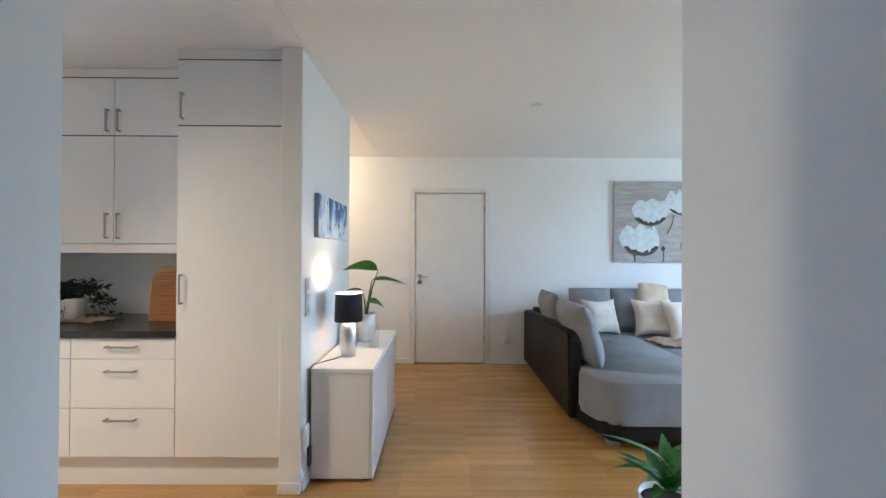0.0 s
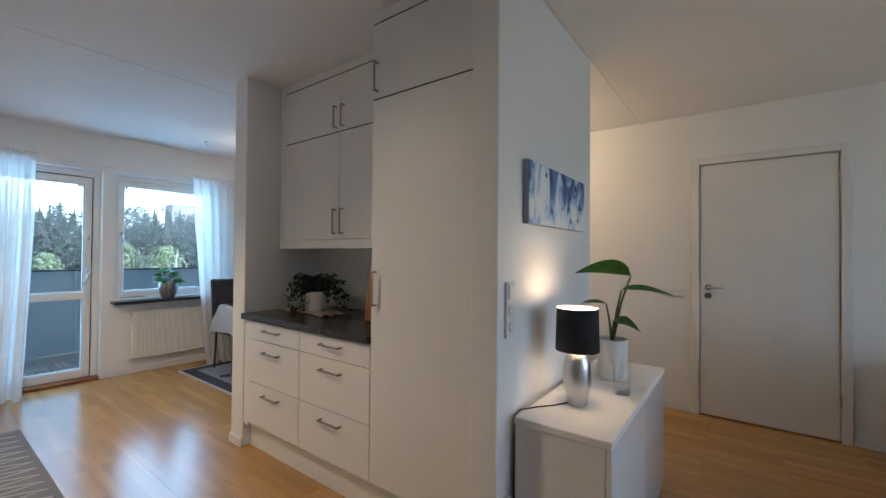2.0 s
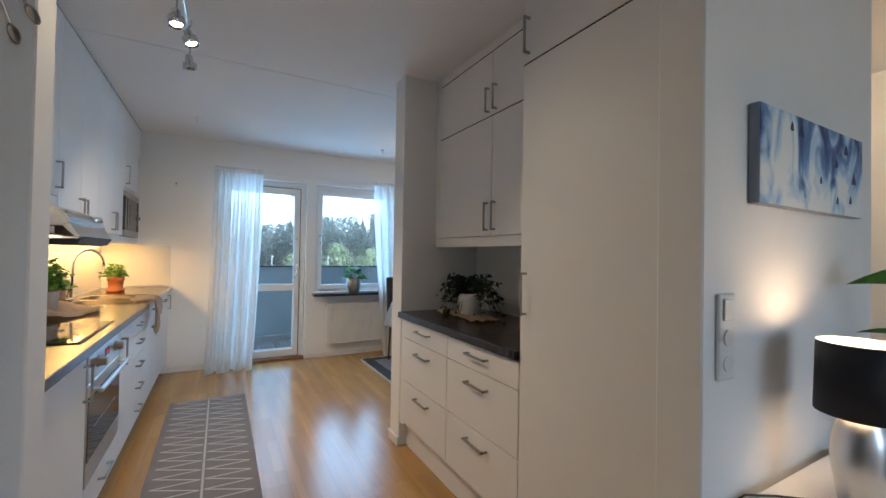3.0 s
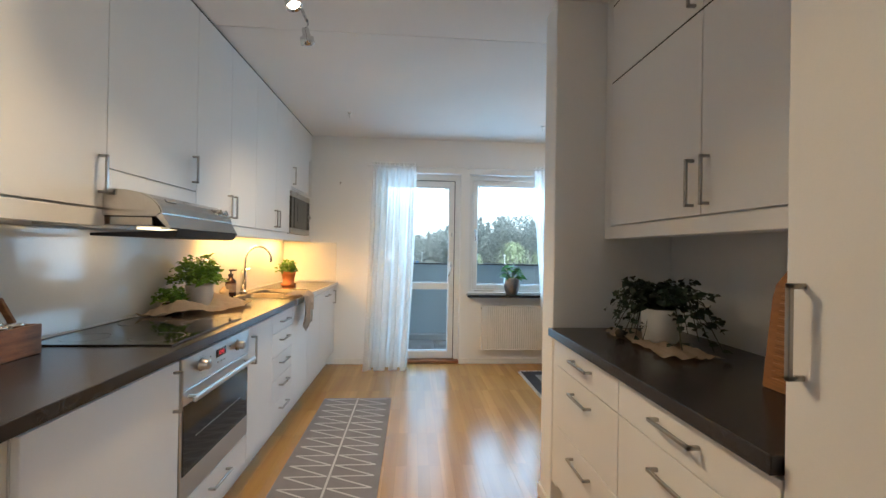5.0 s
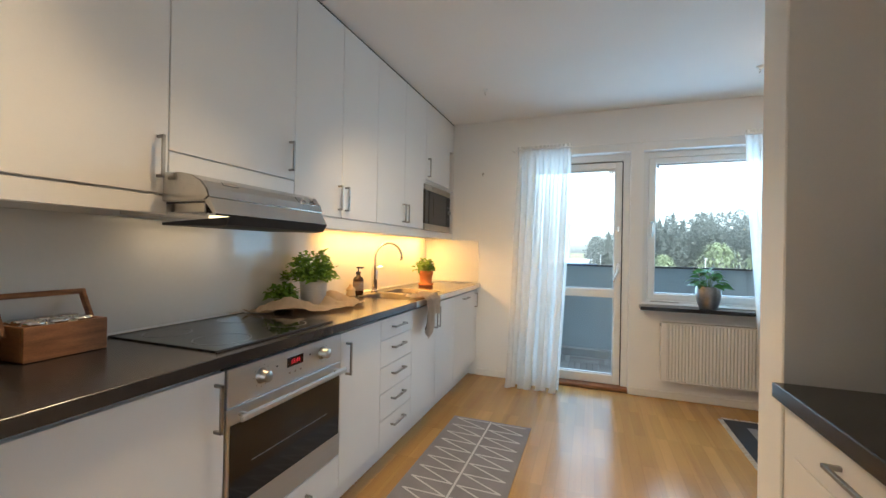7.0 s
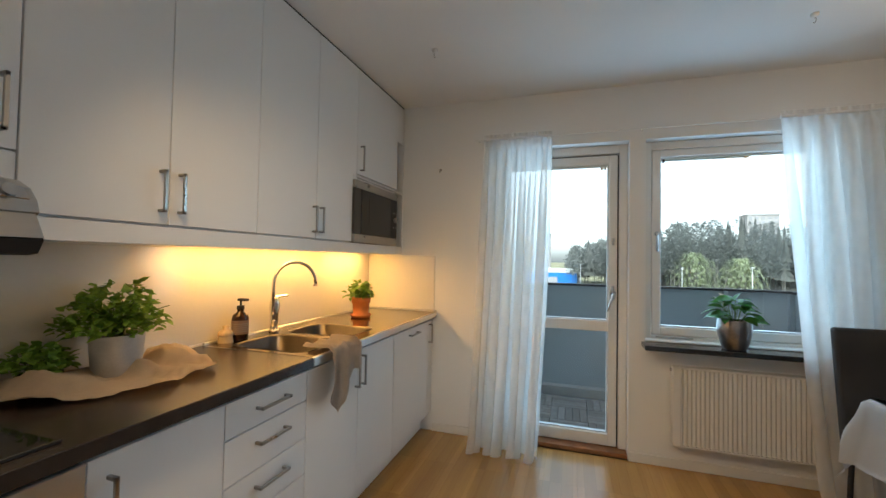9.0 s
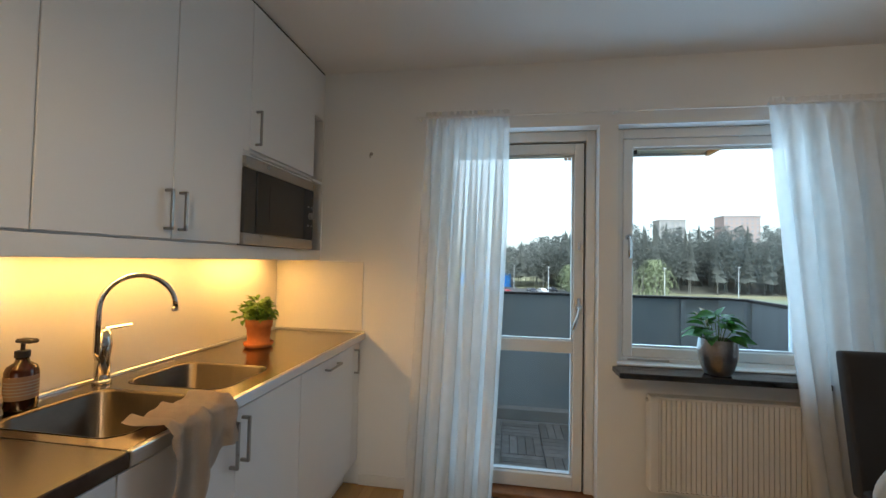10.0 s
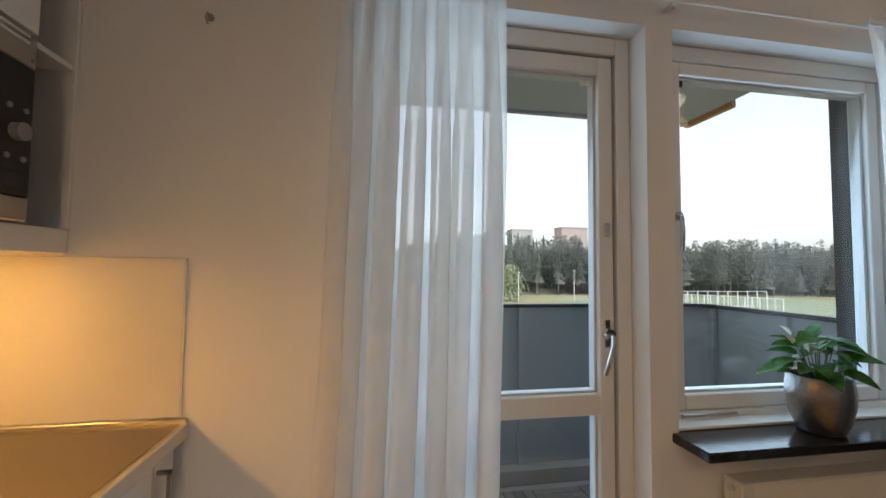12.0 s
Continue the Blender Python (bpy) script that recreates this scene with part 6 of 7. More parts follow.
# soap bottle and brush
sbm = thing("soap_bottle", (-3.405, 0.552, 0.902), "amber glass soap bottle with black pump", "bottle")
at = (-3.405, 0.552, 0.902)
part("bottle", lathe([(0, 0), (0.034, 0), (0.037, 0.004), (0.037, 0.105), (0.032, 0.120), (0.016, 0.132), (0.014, 0.145), (0, 0.145)], at, 32), "brown_glass", sbm, "amber brown bottle", True)
part("label", xform(lathe([(0.0375, 0.03), (0.0375, 0.095)], at, 32), Matrix()), "label", sbm, "tan paper label")
for i in range(5):
    part("print_line", xform(lathe([(0.0378, 0.042 + 0.009 * i), (0.0378, 0.045 + 0.009 * i)], at, 32), Matrix()), "mark", sbm)
part("collar", lathe([(0, 0.145), (0.017, 0.145), (0.017, 0.163), (0, 0.165)], at, 20), "black", sbm)
part("pump", tube([(at[0], at[1], at[2] + 0.16), (at[0], at[1], at[2] + 0.188)], 0.005, 10), "black", sbm)
part("nozzle", boxes([(at[0] - 0.014, at[0] + 0.014, at[1] - 0.012, at[1] + 0.04, at[2] + 0.186, at[2] + 0.198)], 0.004), "black", sbm)
br = thing("dish_brush", (-3.335, 0.538, 0.902), "round wooden dish brush with pale bristles", "brush")
part("head", lathe([(0, 0.03), (0.03, 0.03), (0.033, 0.036), (0.03, 0.05), (0.012, 0.062), (0.014, 0.075), (0, 0.078)], (-3.335, 0.538, 0.902), 24), "bristle", br, smooth=True)
part("bristles", lathe([(0, 0.0), (0.034, 0.0), (0.028, 0.0295), (0, 0.0298)], (-3.335, 0.538, 0.902), 24), "bristle", br)

# towel over the sink edge
def towel():
    t = thing("kitchen_towel", (-3.46, 1.06, 0.62), "beige kitchen towel hanging over the sink edge", "towel")
    bm = bmesh.new()
    nu, nv = 30, 40
    g = {}
    for j in range(nv + 1):
        v = j / nv
        d = v * 0.44
        for i in range(nu + 1):
            u = i / nu * 2 - 1
            if d < 0.13:
                y, z, wid = 0.955 + d, 0.908, 0.115 + 0.012 * math.sin(d * 30)
            elif d < 0.17:
                a = (d - 0.13) / 0.04 * math.pi / 2
                y, z, wid = 1.085 + 0.012 * math.sin(a), 0.896 + 0.012 * math.cos(a), 0.118
            else:
                k = (d - 0.17) / 0.27
                y, z, wid = 1.097 + 0.006 * math.sin(k * 3), 0.896 - 0.72 * (d - 0.17), 0.125 - 0.012 * math.sin(k * 3) + 0.016 * k
                z -= k * (0.16 * max(0.0, 1 - abs(u + 0.45) / 0.9) + 0.03 * max(0.0, u - 0.5) - 0.09)
            fold = math.sin(u * 7 + 1.2 + d * 4) + 0.6 * math.sin(u * 15 + d * 9) + 0.7 * noise.noise(Vector((u * 3, d * 12, 8)))
            off = 0.009 * (1.3 + fold)
            x = -3.455 - u * wid + 0.008 * noise.noise(Vector((u * 2, d * 9, 3)))
            if d < 0.15:
                g[i, j] = bm.verts.new((x, y, z + off * 0.9))
            else:
                g[i, j] = bm.verts.new((x, y + off, z))
    for i in range(nu):
        for j in range(nv):
            bm.faces.new((g[i, j], g[i + 1, j], g[i + 1, j + 1], g[i, j + 1]))
    bmesh.ops.solidify(bm, geom=bm.faces[:], thickness=0.004)
    part("cloth", bm, "towel", t, smooth=True)


towel()


# wooden caddy with jars
def caddy():
    m = Matrix.Translation((-1.652, 0.585, 0.9015)) @ Matrix.Rotation(radians(2), 4, "Z")
    t = thing("wooden_caddy", (-1.652, 0.585, 0.9015), "acacia wood caddy with lidded jars and bail handle", "caddy")
    ORIGIN[t] = Vector((0, 0, 0))
    t.matrix_world = m
    L, W, h = 0.207, 0.160, 0.098
    part("side", box(-L / 2, L / 2, -W / 2, -W / 2 + 0.012, 0, h, 0.0015), "acacia", t)
    part("side", box(-L / 2, L / 2, W / 2 - 0.012, W / 2, 0, h, 0.0015), "acacia", t)
    part("end", box(-L / 2, -L / 2 + 0.012, -W / 2 + 0.0125, W / 2 - 0.0125, 0, h, 0.0015), "acacia", t)
    part("end", box(L / 2 - 0.012, L / 2, -W / 2 + 0.0125, W / 2 - 0.0125, 0, h, 0.0015), "acacia", t)
    part("bottom", box(-L / 2 + 0.0125, L / 2 - 0.0125, -W / 2 + 0.0125, W / 2 - 0.0125, 0.001, 0.012), "acacia", t)
    for s in (-1, 1):
        x = s * (L / 2 + 0.0065)
        part("upright", extrude_poly([(0.011, 0.068), (-0.009, 0.064), (-0.068, 0.170), (-0.050, 0.180)], "x", x - 0.006, x + 0.006, 0.0015), "acacia", t)
        part("pivot", tube([(x + s * 0.006, 0.001, 0.076), (x + s * 0.009, 0.001, 0.076)], 0.005, 12), "handle", t)
    part("grip", tube([(-L / 2 - 0.013, -0.058, 0.174), (L / 2 + 0.013, -0.058, 0.174)], 0.009, 12), "acacia", t, "turned wooden grip")
    for i in range(3):
        for j in range(2):
            x, y = -0.058 + 0.058 * i, -0.033 + 0.066 * j
            jr = part("jar", lathe([(0, 0), (0.025, 0), (0.027, 0.003), (0.027, 0.072), (0.023, 0.078), (0, 0.078)], (x, y, 0.0125), 20), "ceramic", t, smooth=True)
            part("lid", lathe([(0, 0.0785), (0.026, 0.0785), (0.0265, 0.091), (0.024, 0.094), (0, 0.0945)], (x, y, 0.0125), 20), "chrome", jr, "round steel lid", True)


caddy()
herb_pot("potted_herb", (-1.43, 0.60, 0.9015), [(0, 0), (0.045, 0), (0.055, 0.06), (0.05, 0.06), (0.048, 0.05), (0, 0.05)], "soil", 0.10, "low dark green plant on the dark worktop", "dark plastic pot", "leaf", 0.085, 0.04, 240, 41, (0.048, 0.055))


# ivy pot, cloth and board on the kitchenette worktop
def ivy():
    rng = random.Random(8)
    at = (-1.89, 2.92, 0.908)
    p = thing("potted_plant", at, "shade-darkened trailing ivy in a white pot on a cloth", "plant")
    part("pot", lathe([(0, 0), (0.058, 0), (0.066, 0.01), (0.074, 0.07), (0.073, 0.115), (0.069, 0.135), (0.064, 0.135), (0.066, 0.11), (0, 0.11)], at, 36), "ceramic", p, "scalloped white ceramic pot", True)
    part("soil", lathe([(0, 0.12), (0.066, 0.118), (0.066, 0.11)], at, 20), "soil", p)
    bm = bmesh.new()
    vines = bmesh.new()
    for k in range(30):
        a = rng.uniform(0, 6.28)
        R, drop = rng.uniform(0.10, 0.23), rng.uniform(0.02, 0.17)
        pts = []
        for i in range(7):
            t = i / 6
            pts.append((at[0] + R * t * math.cos(a) * 1.25, min(at[1] + R * t * math.sin(a) * 0.85, 3.15), max(at[2] + 0.012, at[2] + 0.12 + 0.16 * math.sin(t * 2.2) * rng.uniform(0.7, 1.0) - (0.10 + drop) * t * t)))
        tube(pts, 0.0016, 5, vines)
        for i in range(30):
            q = Vector(pts[min(6, i * 6 // 29)]) + Vector((rng.uniform(-0.03, 0.03), rng.uniform(-0.03, 0.03), rng.uniform(0.0, 0.03)))
            leaf_bm(rng.uniform(0.022, 0.036), rng.uniform(0.022, 0.034), 0.3, 0.2, 3, bm, turn(q, math.degrees(a) + rng.uniform(-90, 90), rng.uniform(-40, 40), rng.uniform(-50, 50)))
    part("vines", vines, "leaf_shaded", p, "thin dark trailing stems")
    part("foliage", bm, "leaf_shaded", p, smooth=True)


ivy()
c2 = thing("linen_cloth", (-1.88, 2.88, 0.902), "pale linen cloth crumpled under the ivy pot", "cloth")
part("cloth", cloth_patch(13, -2.13, -1.62, 2.79, 2.98, 0.900, 80, 36, 0.016, 19), "linen", c2, smooth=True)
p2 = thing("pebble", (-1.985, 2.80, 0.9), "small round brown stone beside the ivy pot", "stone")
part("stone", xform(lathe([(0, -0.02), (0.016, -0.015), (0.022, 0.0), (0.018, 0.013), (0, 0.02)], seg=24), Matrix.Translation((-1.985, 2.80, 0.921))), "litter", p2, smooth=True)
cb = thing("serving_board", (-1.19, 2.895, 0.9015), "arched ribbed wooden board standing beside the pantry", "tray")
ORIGIN[cb] = Vector((0, 0, 0))
cb.matrix_world = Matrix.Translation((-1.188, 2.885, 0.9015)) @ pose(0, 0, 0, -7)
outline = [(-0.184, 0.0), (0.184, 0.0)] + [((0.094 if a <= 90 else -0.094) + 0.09 * math.cos(radians(a)), 0.255 + 0.09 * math.sin(radians(a))) for a in range(0, 181, 10)]
part("rim", extrude_poly(outline, "y", 0.0, 0.014, 0.003), "board", cb, "golden brown wooden rim")
for i in range(15):
    z = 0.02 + i * 0.0205
    w = 0.155 if z < 0.25 else 0.155 - 0.05 * ((z - 0.25) / 0.09) ** 2
    part("rib", box(-w, w, -0.006, -0.0003, z, z + 0.013, 0.002), "board", cb)

# ---- rugs ----
def runner():
    x0, x1, y0, y1 = -3.755, -1.55, 1.178, 1.738
    r = thing("runner_rug", ((x0 + x1) / 2, (y0 + y1) / 2, 0.0), "grey woven runner with off-white zigzag lines", "rug")
    part("weave", box(x0, x1, y0, y1, 0.0005, 0.006, 0.002), "rug", r)
    mid = (y0 + y1) / 2

    def line(p, q, w=0.0045):
        a, b = Vector((*p, 0)), Vector((*q, 0))
        d = (b - a).normalized()
        s = Vector((-d.y, d.x, 0)) * w
        bm = bmesh.new()
        lo = [bm.verts.new(v + Vector((0, 0, 0.0058))) for v in (a + s, b + s, b - s, a - s)]
        hi = [bm.verts.new(v + Vector((0, 0, 0.0072))) for v in (a + s, b + s, b - s, a - s)]
        bm.faces.new(hi)
        for i in range(4):
            bm.faces.new((lo[i], lo[(i + 1) % 4], hi[(i + 1) % 4], hi[i]))
        part("stripe", bm, "rug_line", r)

    line((x0 + 0.01, mid), (x1 - 0.01, mid), 0.006)
    pitch = 0.115
    n = int((x1 - x0 - 0.04) / pitch)
    for i in range(n):
        a = x0 + 0.03 + i * pitch
        for ya, yb in ((y0 + 0.035, mid - 0.012), (mid + 0.012, y1 - 0.035)):
            line((a, ya), (a, yb))
            line((a, ya), (a + pitch, yb))


runner()

dr = thing("area_rug", (-3.4, 3.9, 0), "charcoal and pale grey rug with white fringe", "rug")
part("border", box(-4.46, -2.42, 3.045, 4.95, 0.0005, 0.008, 0.003), "rug_dark", dr)
part("field", box(-4.34, -2.54, 3.16, 4.83, 0.0075, 0.0095, 0.001), "rug_pale", dr)
rng = random.Random(2)
for i in range(24):
    x, y = rng.uniform(-4.25, -2.7), rng.uniform(3.22, 4.7)
    s = rng.uniform(0.04, 0.13)
    part("motif", lathe([(0, 0.0112), (s, 0.011), (s, 0.009)], (x, y, 0), rng.choice((4, 5, 6, 8))), "rug_dark", dr)
fr = bmesh.new()
for i in range(170):
    y = 3.05 + 1.895 * i / 169
    tube([(-4.458, y, 0.005), (-4.50, y + rng.uniform(-0.006, 0.006), 0.003)], 0.0022, 4, fr)
for i in range(180):
    x = -4.455 + 2.03 * i / 179
    tube([(x, 3.047, 0.005), (x + rng.uniform(-0.006, 0.006), 3.015, 0.003)], 0.0022, 4, fr)
tagged(part("fringe", fr, "fringe", dr, "short white fringe"), kind="stuff")


# ---- dining table and chairs ----
def dining():
    x0, x1, y0, y1 = -4.05, -2.75, 3.27, 4.07
    t = thing("dining_table", ((x0 + x1) / 2, (y0 + y1) / 2, 0.0095), "dining table with thin dark metal legs", "table")
    part("tabletop", box(x0, x1, y0, y1, 0.715, 0.742, 0.004), "black", t)
    for x, y in ((x0 + 0.09, y0 + 0.12), (x1 - 0.09, y0 + 0.12), (x0 + 0.09, y1 - 0.12), (x1 - 0.09, y1 - 0.12)):
        part("leg", tube([(x, y, 0.0095), (x, y, 0.7145)], 0.017, 12), "rail", t)
        part("foot_plate", lathe([(0, 0), (0.05, 0), (0.05, 0.006), (0.02, 0.01), (0, 0.01)], (x, y, 0.0095), 20), "rail", t)
    c = thing("tablecloth", ((x0 + x1) / 2, (y0 + y1) / 2, 0.742), "white tablecloth draped with pointed corners", "tablecloth")
    bm = bmesh.new()
    n = 56
    over = 0.30
    g = {}
    for i in range(n + 1):
        for j in range(n + 1):
            u = x0 - over + (x1 - x0 + 2 * over) * i / n
            v = y0 - over + (y1 - y0 + 2 * over) * j / n
            dx, dy = max(x0 - u, 0, u - x1), max(y0 - v, 0, v - y1)
            cx, cy = min(max(u, x0), x1), min(max(v, y0), y1)
            sx, sy = (-1 if u < x0 else 1 if u > x1 else 0), (-1 if v < y0 else 1 if v > y1 else 0)
            drop = math.hypot(dx, dy) if dx and dy else dx + dy
            wav = 0.018 * math.sin(u * 17 + v * 13) * min(1, drop * 5)
            flare = min(drop, 0.02) + 0.06 * drop + wav
            if dx and dy:
                px, py = cx + sx * (flare + 0.12 * drop) * dx / drop * 1.2, cy + sy * (flare + 0.12 * drop) * dy / drop * 1.2
            else:
                px, py = cx + sx * flare, cy + sy * flare
            g[i, j] = bm.verts.new((px, py, 0.7465 - max(0, drop - 0.012)))
    for i in range(n):
        for j in range(n):
            bm.faces.new((g[i, j], g[i + 1, j], g[i + 1, j + 1], g[i, j + 1]))
    bmesh.ops.solidify(bm, geom=bm.faces[:], thickness=0.0015)
    part("cloth", bm, "tablecloth", c, smooth=True)


dining()


def dining_chair():
    """Upholstered chair with its back at -y, seat facing +y, on the floor at its own origin."""
    t = thing("dining_chair", (0, 0, 0), "charcoal upholstered dining chair on thin metal legs", "chair", "chairs round the table")
    part("seat", box(-0.22, 0.22, -0.20, 0.22, 0.40, 0.475, 0.025, seg=3), "chair", t)
    b = box(-0.215, 0.215, -0.245, -0.195, 0.42, 0.985, 0.018, seg=3)
    for v in b.verts:
        v.co.y -= 0.10 * ((v.co.z - 0.42) / 0.56) ** 2
        v.co.x *= 1 - 0.10 * (v.co.z - 0.42)
    part("backrest", b, "chair", t)
    for x, y in ((-0.19, -0.19), (0.19, -0.19), (-0.19, 0.19), (0.19, 0.19)):
        part("leg", tube([(x, y, 0.40), (x * 1.05, y * 1.1, 0.0)], 0.011, 10), "rail", t)
    return t


ch = dining_chair()
ch.matrix_world = pose(-4.09, 3.52, 0.0095, 0, 0, -90)
copy_thing(ch, pose(-2.72, 3.75, 0.0095, 0, 0, 90))

# ---- balcony ----
solo("balcony_slab", box(-6.16, OUT_X, -0.2, 4.0, -0.2, -0.035), "panel_low", "grey concrete balcony slab", kind="structure")
dt = thing("deck_tile", (0, 0, 0), "grey slatted deck tile on the balcony floor", "deck tile", "balcony deck tiles")
part("base_grid", box(-0.146, 0.146, -0.146, 0.146, -0.030, -0.018), "seal", dt)
for i in range(5):
    y = -0.148 + 0.0594 * i
    part("slat", box(-0.148, 0.148, y, y + 0.055, -0.0178, -0.002, 0.002), "deck", dt)
first = True
for i in range(3):
    for j in range(12):
        m = pose(-5.21 - 0.3 * i, 0.55 + 0.3 * j, 0.0, 0, 0, 90 * ((i + j) % 2))
        if first:
            dt.matrix_world = m
            first = False
        else:
            copy_thing(dt, m)
bp = thing("balcony_railing", (-6.15, 2.0, -0.03), "grey panelled balcony railing with dark cap", "railing")
part("cap", boxes([(-6.19, -6.12, -0.2, 3.70, 1.06, 1.082)], 0.003), "rail", bp)
part("cap", extrude_poly([(-6.19, 3.70), (-6.12, 3.67), (-6.02, 3.86), (-6.06, 3.90)], "z", 1.06, 1.082), "rail", bp)
part("cap", box(-6.05, -5.07, 3.85, 3.90, 1.055, 1.080, 0.003), "rail", bp)
ys = [-0.2, 0.70, 1.60, 2.50, 3.40, 3.69]
for a, b in zip(ys, ys[1:]):
    part("panel", box(-6.156, -6.146, a + 0.003, b - 0.003, 0.058, 1.058, 0.001), "panel", bp)
for a in ys[1:-1]:
    part("post", box(-6.145, -6.118, a - 0.018, a + 0.018, -0.034, 1.059, 0.002), "panel", bp)
part("panel", extrude_poly([(-6.156, 3.692), (-6.146, 3.688), (-6.036, 3.868), (-6.046, 3.875)], "z", 0.058, 1.058), "panel", bp)
for a, b in ((-6.03, -5.55), (-5.54, -5.08)):
    part("panel", box(a, b, 3.868, 3.878, -0.02, 1.053, 0.001), "panel", bp)
part("post", box(-6.06, -6.02, 3.83, 3.867, -0.034, 1.054, 0.002), "panel", bp)
part("post", box(-5.56, -5.53, 3.84, 3.867, -0.034, 1.054, 0.002), "panel", bp)
part("kerb", boxes([(-6.155, -6.06, -0.2, 3.86, -0.034, 0.06)], 0.004), "panel_low", bp, "low concrete kerb")
ub = thing("upper_balcony", (-5.4, 1.6, 2.17), "grey underside of the balcony above", "balcony", kind="structure")
part("slab", box(-5.72, OUT_X - 0.002, -0.5, 3.38, 2.20, 2.38), "soffit", ub)
part("edge_beam", box(-5.75, -5.7205, -0.5, 3.40, 2.185, 2.42, 0.003), "soffit", ub)
part("fascia", box(-5.75, -5.42, 3.4015, 3.43, 2.18, 2.42, 0.002), "fascia", ub, "orange wood end fascia")
solo("facade", boxes([(OUT_X - 0.015, OUT_X - 0.001, -6, 1.455, -8, 3.6), (OUT_X - 0.015, OUT_X - 0.001, 1.455, 2.43, 2.13, 3.6), (OUT_X - 0.015, OUT_X - 0.001, 2.43, 2.52, -0.03, 3.6), (OUT_X - 0.015, OUT_X - 0.001, 2.52, 3.565, 2.13, 3.6), (OUT_X - 0.015, OUT_X - 0.001, 2.52, 3.565, -0.03, 0.74), (OUT_X - 0.015, OUT_X - 0.001, 3.565, 9, -8, 3.6)]), "facade", "pale rendered facade of the house", kind="structure")

# ---- the view: ground, road, woods, houses ----
GZ = -8.0
solo("ground", box(-2500, 600, -1800, 1800, GZ - 1, GZ), "grass", "yellowing autumn grass meadow", kind="structure")
solo("road", box(-420, -60, -6, 6, GZ + 0.0, GZ + 0.03), "asphalt", "grey asphalt road leading away", kind="structure")
solo("parking_lot", box(-150, -95, 6.02, 24, GZ + 0.0, GZ + 0.03), "asphalt", "grey asphalt parking area", kind="structure")
solo("sports_pitch", box(-130, -55, 58, 150, GZ + 0.0, GZ + 0.02), "pitch", "green artificial sports pitch", kind="structure")


def woods():
    rng = random.Random(17)
    V, Fc = [], []

    def tri_fan(c, r, z0, z1, k, lean):
        b = len(V)
        for i in range(k):
            a = 2 * math.pi * i / k + rng.uniform(-0.3, 0.3)
            q = r * rng.uniform(0.6, 1.15)
            V.append((c[0] + q * math.cos(a), c[1] + q * math.sin(a), z0 + rng.uniform(-0.4, 0.4)))
        V.append((c[0] + lean, c[1], z1))
        for i in range(k):
            Fc.append((b + i, b + (i + 1) % k, b + k))

    for _ in range(1500):
        y = rng.uniform(2, 330)
        x = -rng.uniform(150, 205) + 0.18 * max(0, y - 60)
        bear = math.degrees(math.atan2(y, -x))
        low = min(1.0, max(0.25, (bear + 1) / 11))
        base = GZ + 2 + 5 * low * (-(x) - 140) / 60
        h = rng.uniform(10, 20.5) * (0.55 + 0.45 * low) * (1 + 0.2 * noise.noise(Vector((y * 0.05, 3, 1))))
        if rng.random() < 0.25:
            r, h = rng.uniform(2.4, 4.0), h * rng.uniform(0.78, 1.0)
            z = base + 0.12 * h
            while z < base + h * 0.95:
                k = 1 - (z - base) / h
                tri_fan((x, y), r * k + 0.3, z, z + h * 0.24, 7, rng.uniform(-0.2, 0.2))
                z += h * 0.11
        else:
            b = len(V)
            V.extend([(x - 0.15, y, base - 2), (x + 0.15, y + 0.15, base - 2), (x, y, base + h * 0.9)])
            Fc.append((b, b + 1, b + 2))
            for _ in range(240):
                a, e = rng.uniform(0, 6.28), rng.uniform(0.2, 1)
                R = 3.6 * math.sin(math.pi * min(1, e * 0.92)) * rng.uniform(0.2, 1)
                c = Vector((x + R * math.cos(a), y + R * math.sin(a), base + h * e))
                s = rng.uniform(0.35, 0.85)
                b = len(V)
                for _ in range(3):
                    V.append(tuple(c + Vector((rng.uniform(-s, s), rng.uniform(-s, s), rng.uniform(-s, s) * 0.8))))
                Fc.append((b, b + 1, b + 2))
    me = bpy.data.meshes.new("woods")
    me.from_pydata(V, [], Fc)
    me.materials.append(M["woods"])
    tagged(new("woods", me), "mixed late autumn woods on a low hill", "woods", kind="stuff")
    Vb, Fb = [], []
    for _ in range(36):
        y = rng.uniform(8, 260)
        x = -rng.uniform(140, 150) + 0.18 * max(0, y - 60)
        h = rng.uniform(7, 12)
        b = len(Vb)
        for k in range(4):
            a = math.pi / 2 * k
            Vb.append((x + 0.14 * math.cos(a), y + 0.14 * math.sin(a), GZ))
        for k in range(4):
            a = math.pi / 2 * k
            Vb.append((x + 0.05 * math.cos(a) + 0.3, y + 0.05 * math.sin(a), GZ + h))
        for k in range(4):
            Fb.append((b + k, b + (k + 1) % 4, b + 4 + (k + 1) % 4, b + 4 + k))
    me = bpy.data.meshes.new("birch_trunks")
    me.from_pydata(Vb, [], Fb)
    me.materials.append(M["bark"])
    tagged(new("birch_trunks", me), "pale slender birch trunks at the wood's edge", "tree trunks", kind="stuff")
    extr = [(-500.0, GZ - 1), (-500.0, GZ + 9), (-230.0, GZ + 8), (-150.0, GZ + 0.5), (-138.0, GZ - 1)]
    rise = extrude_poly(extr, "y", 22, 420)
    solo("hill", rise, "litter", "low wooded hill behind the meadow", kind="structure")


woods()


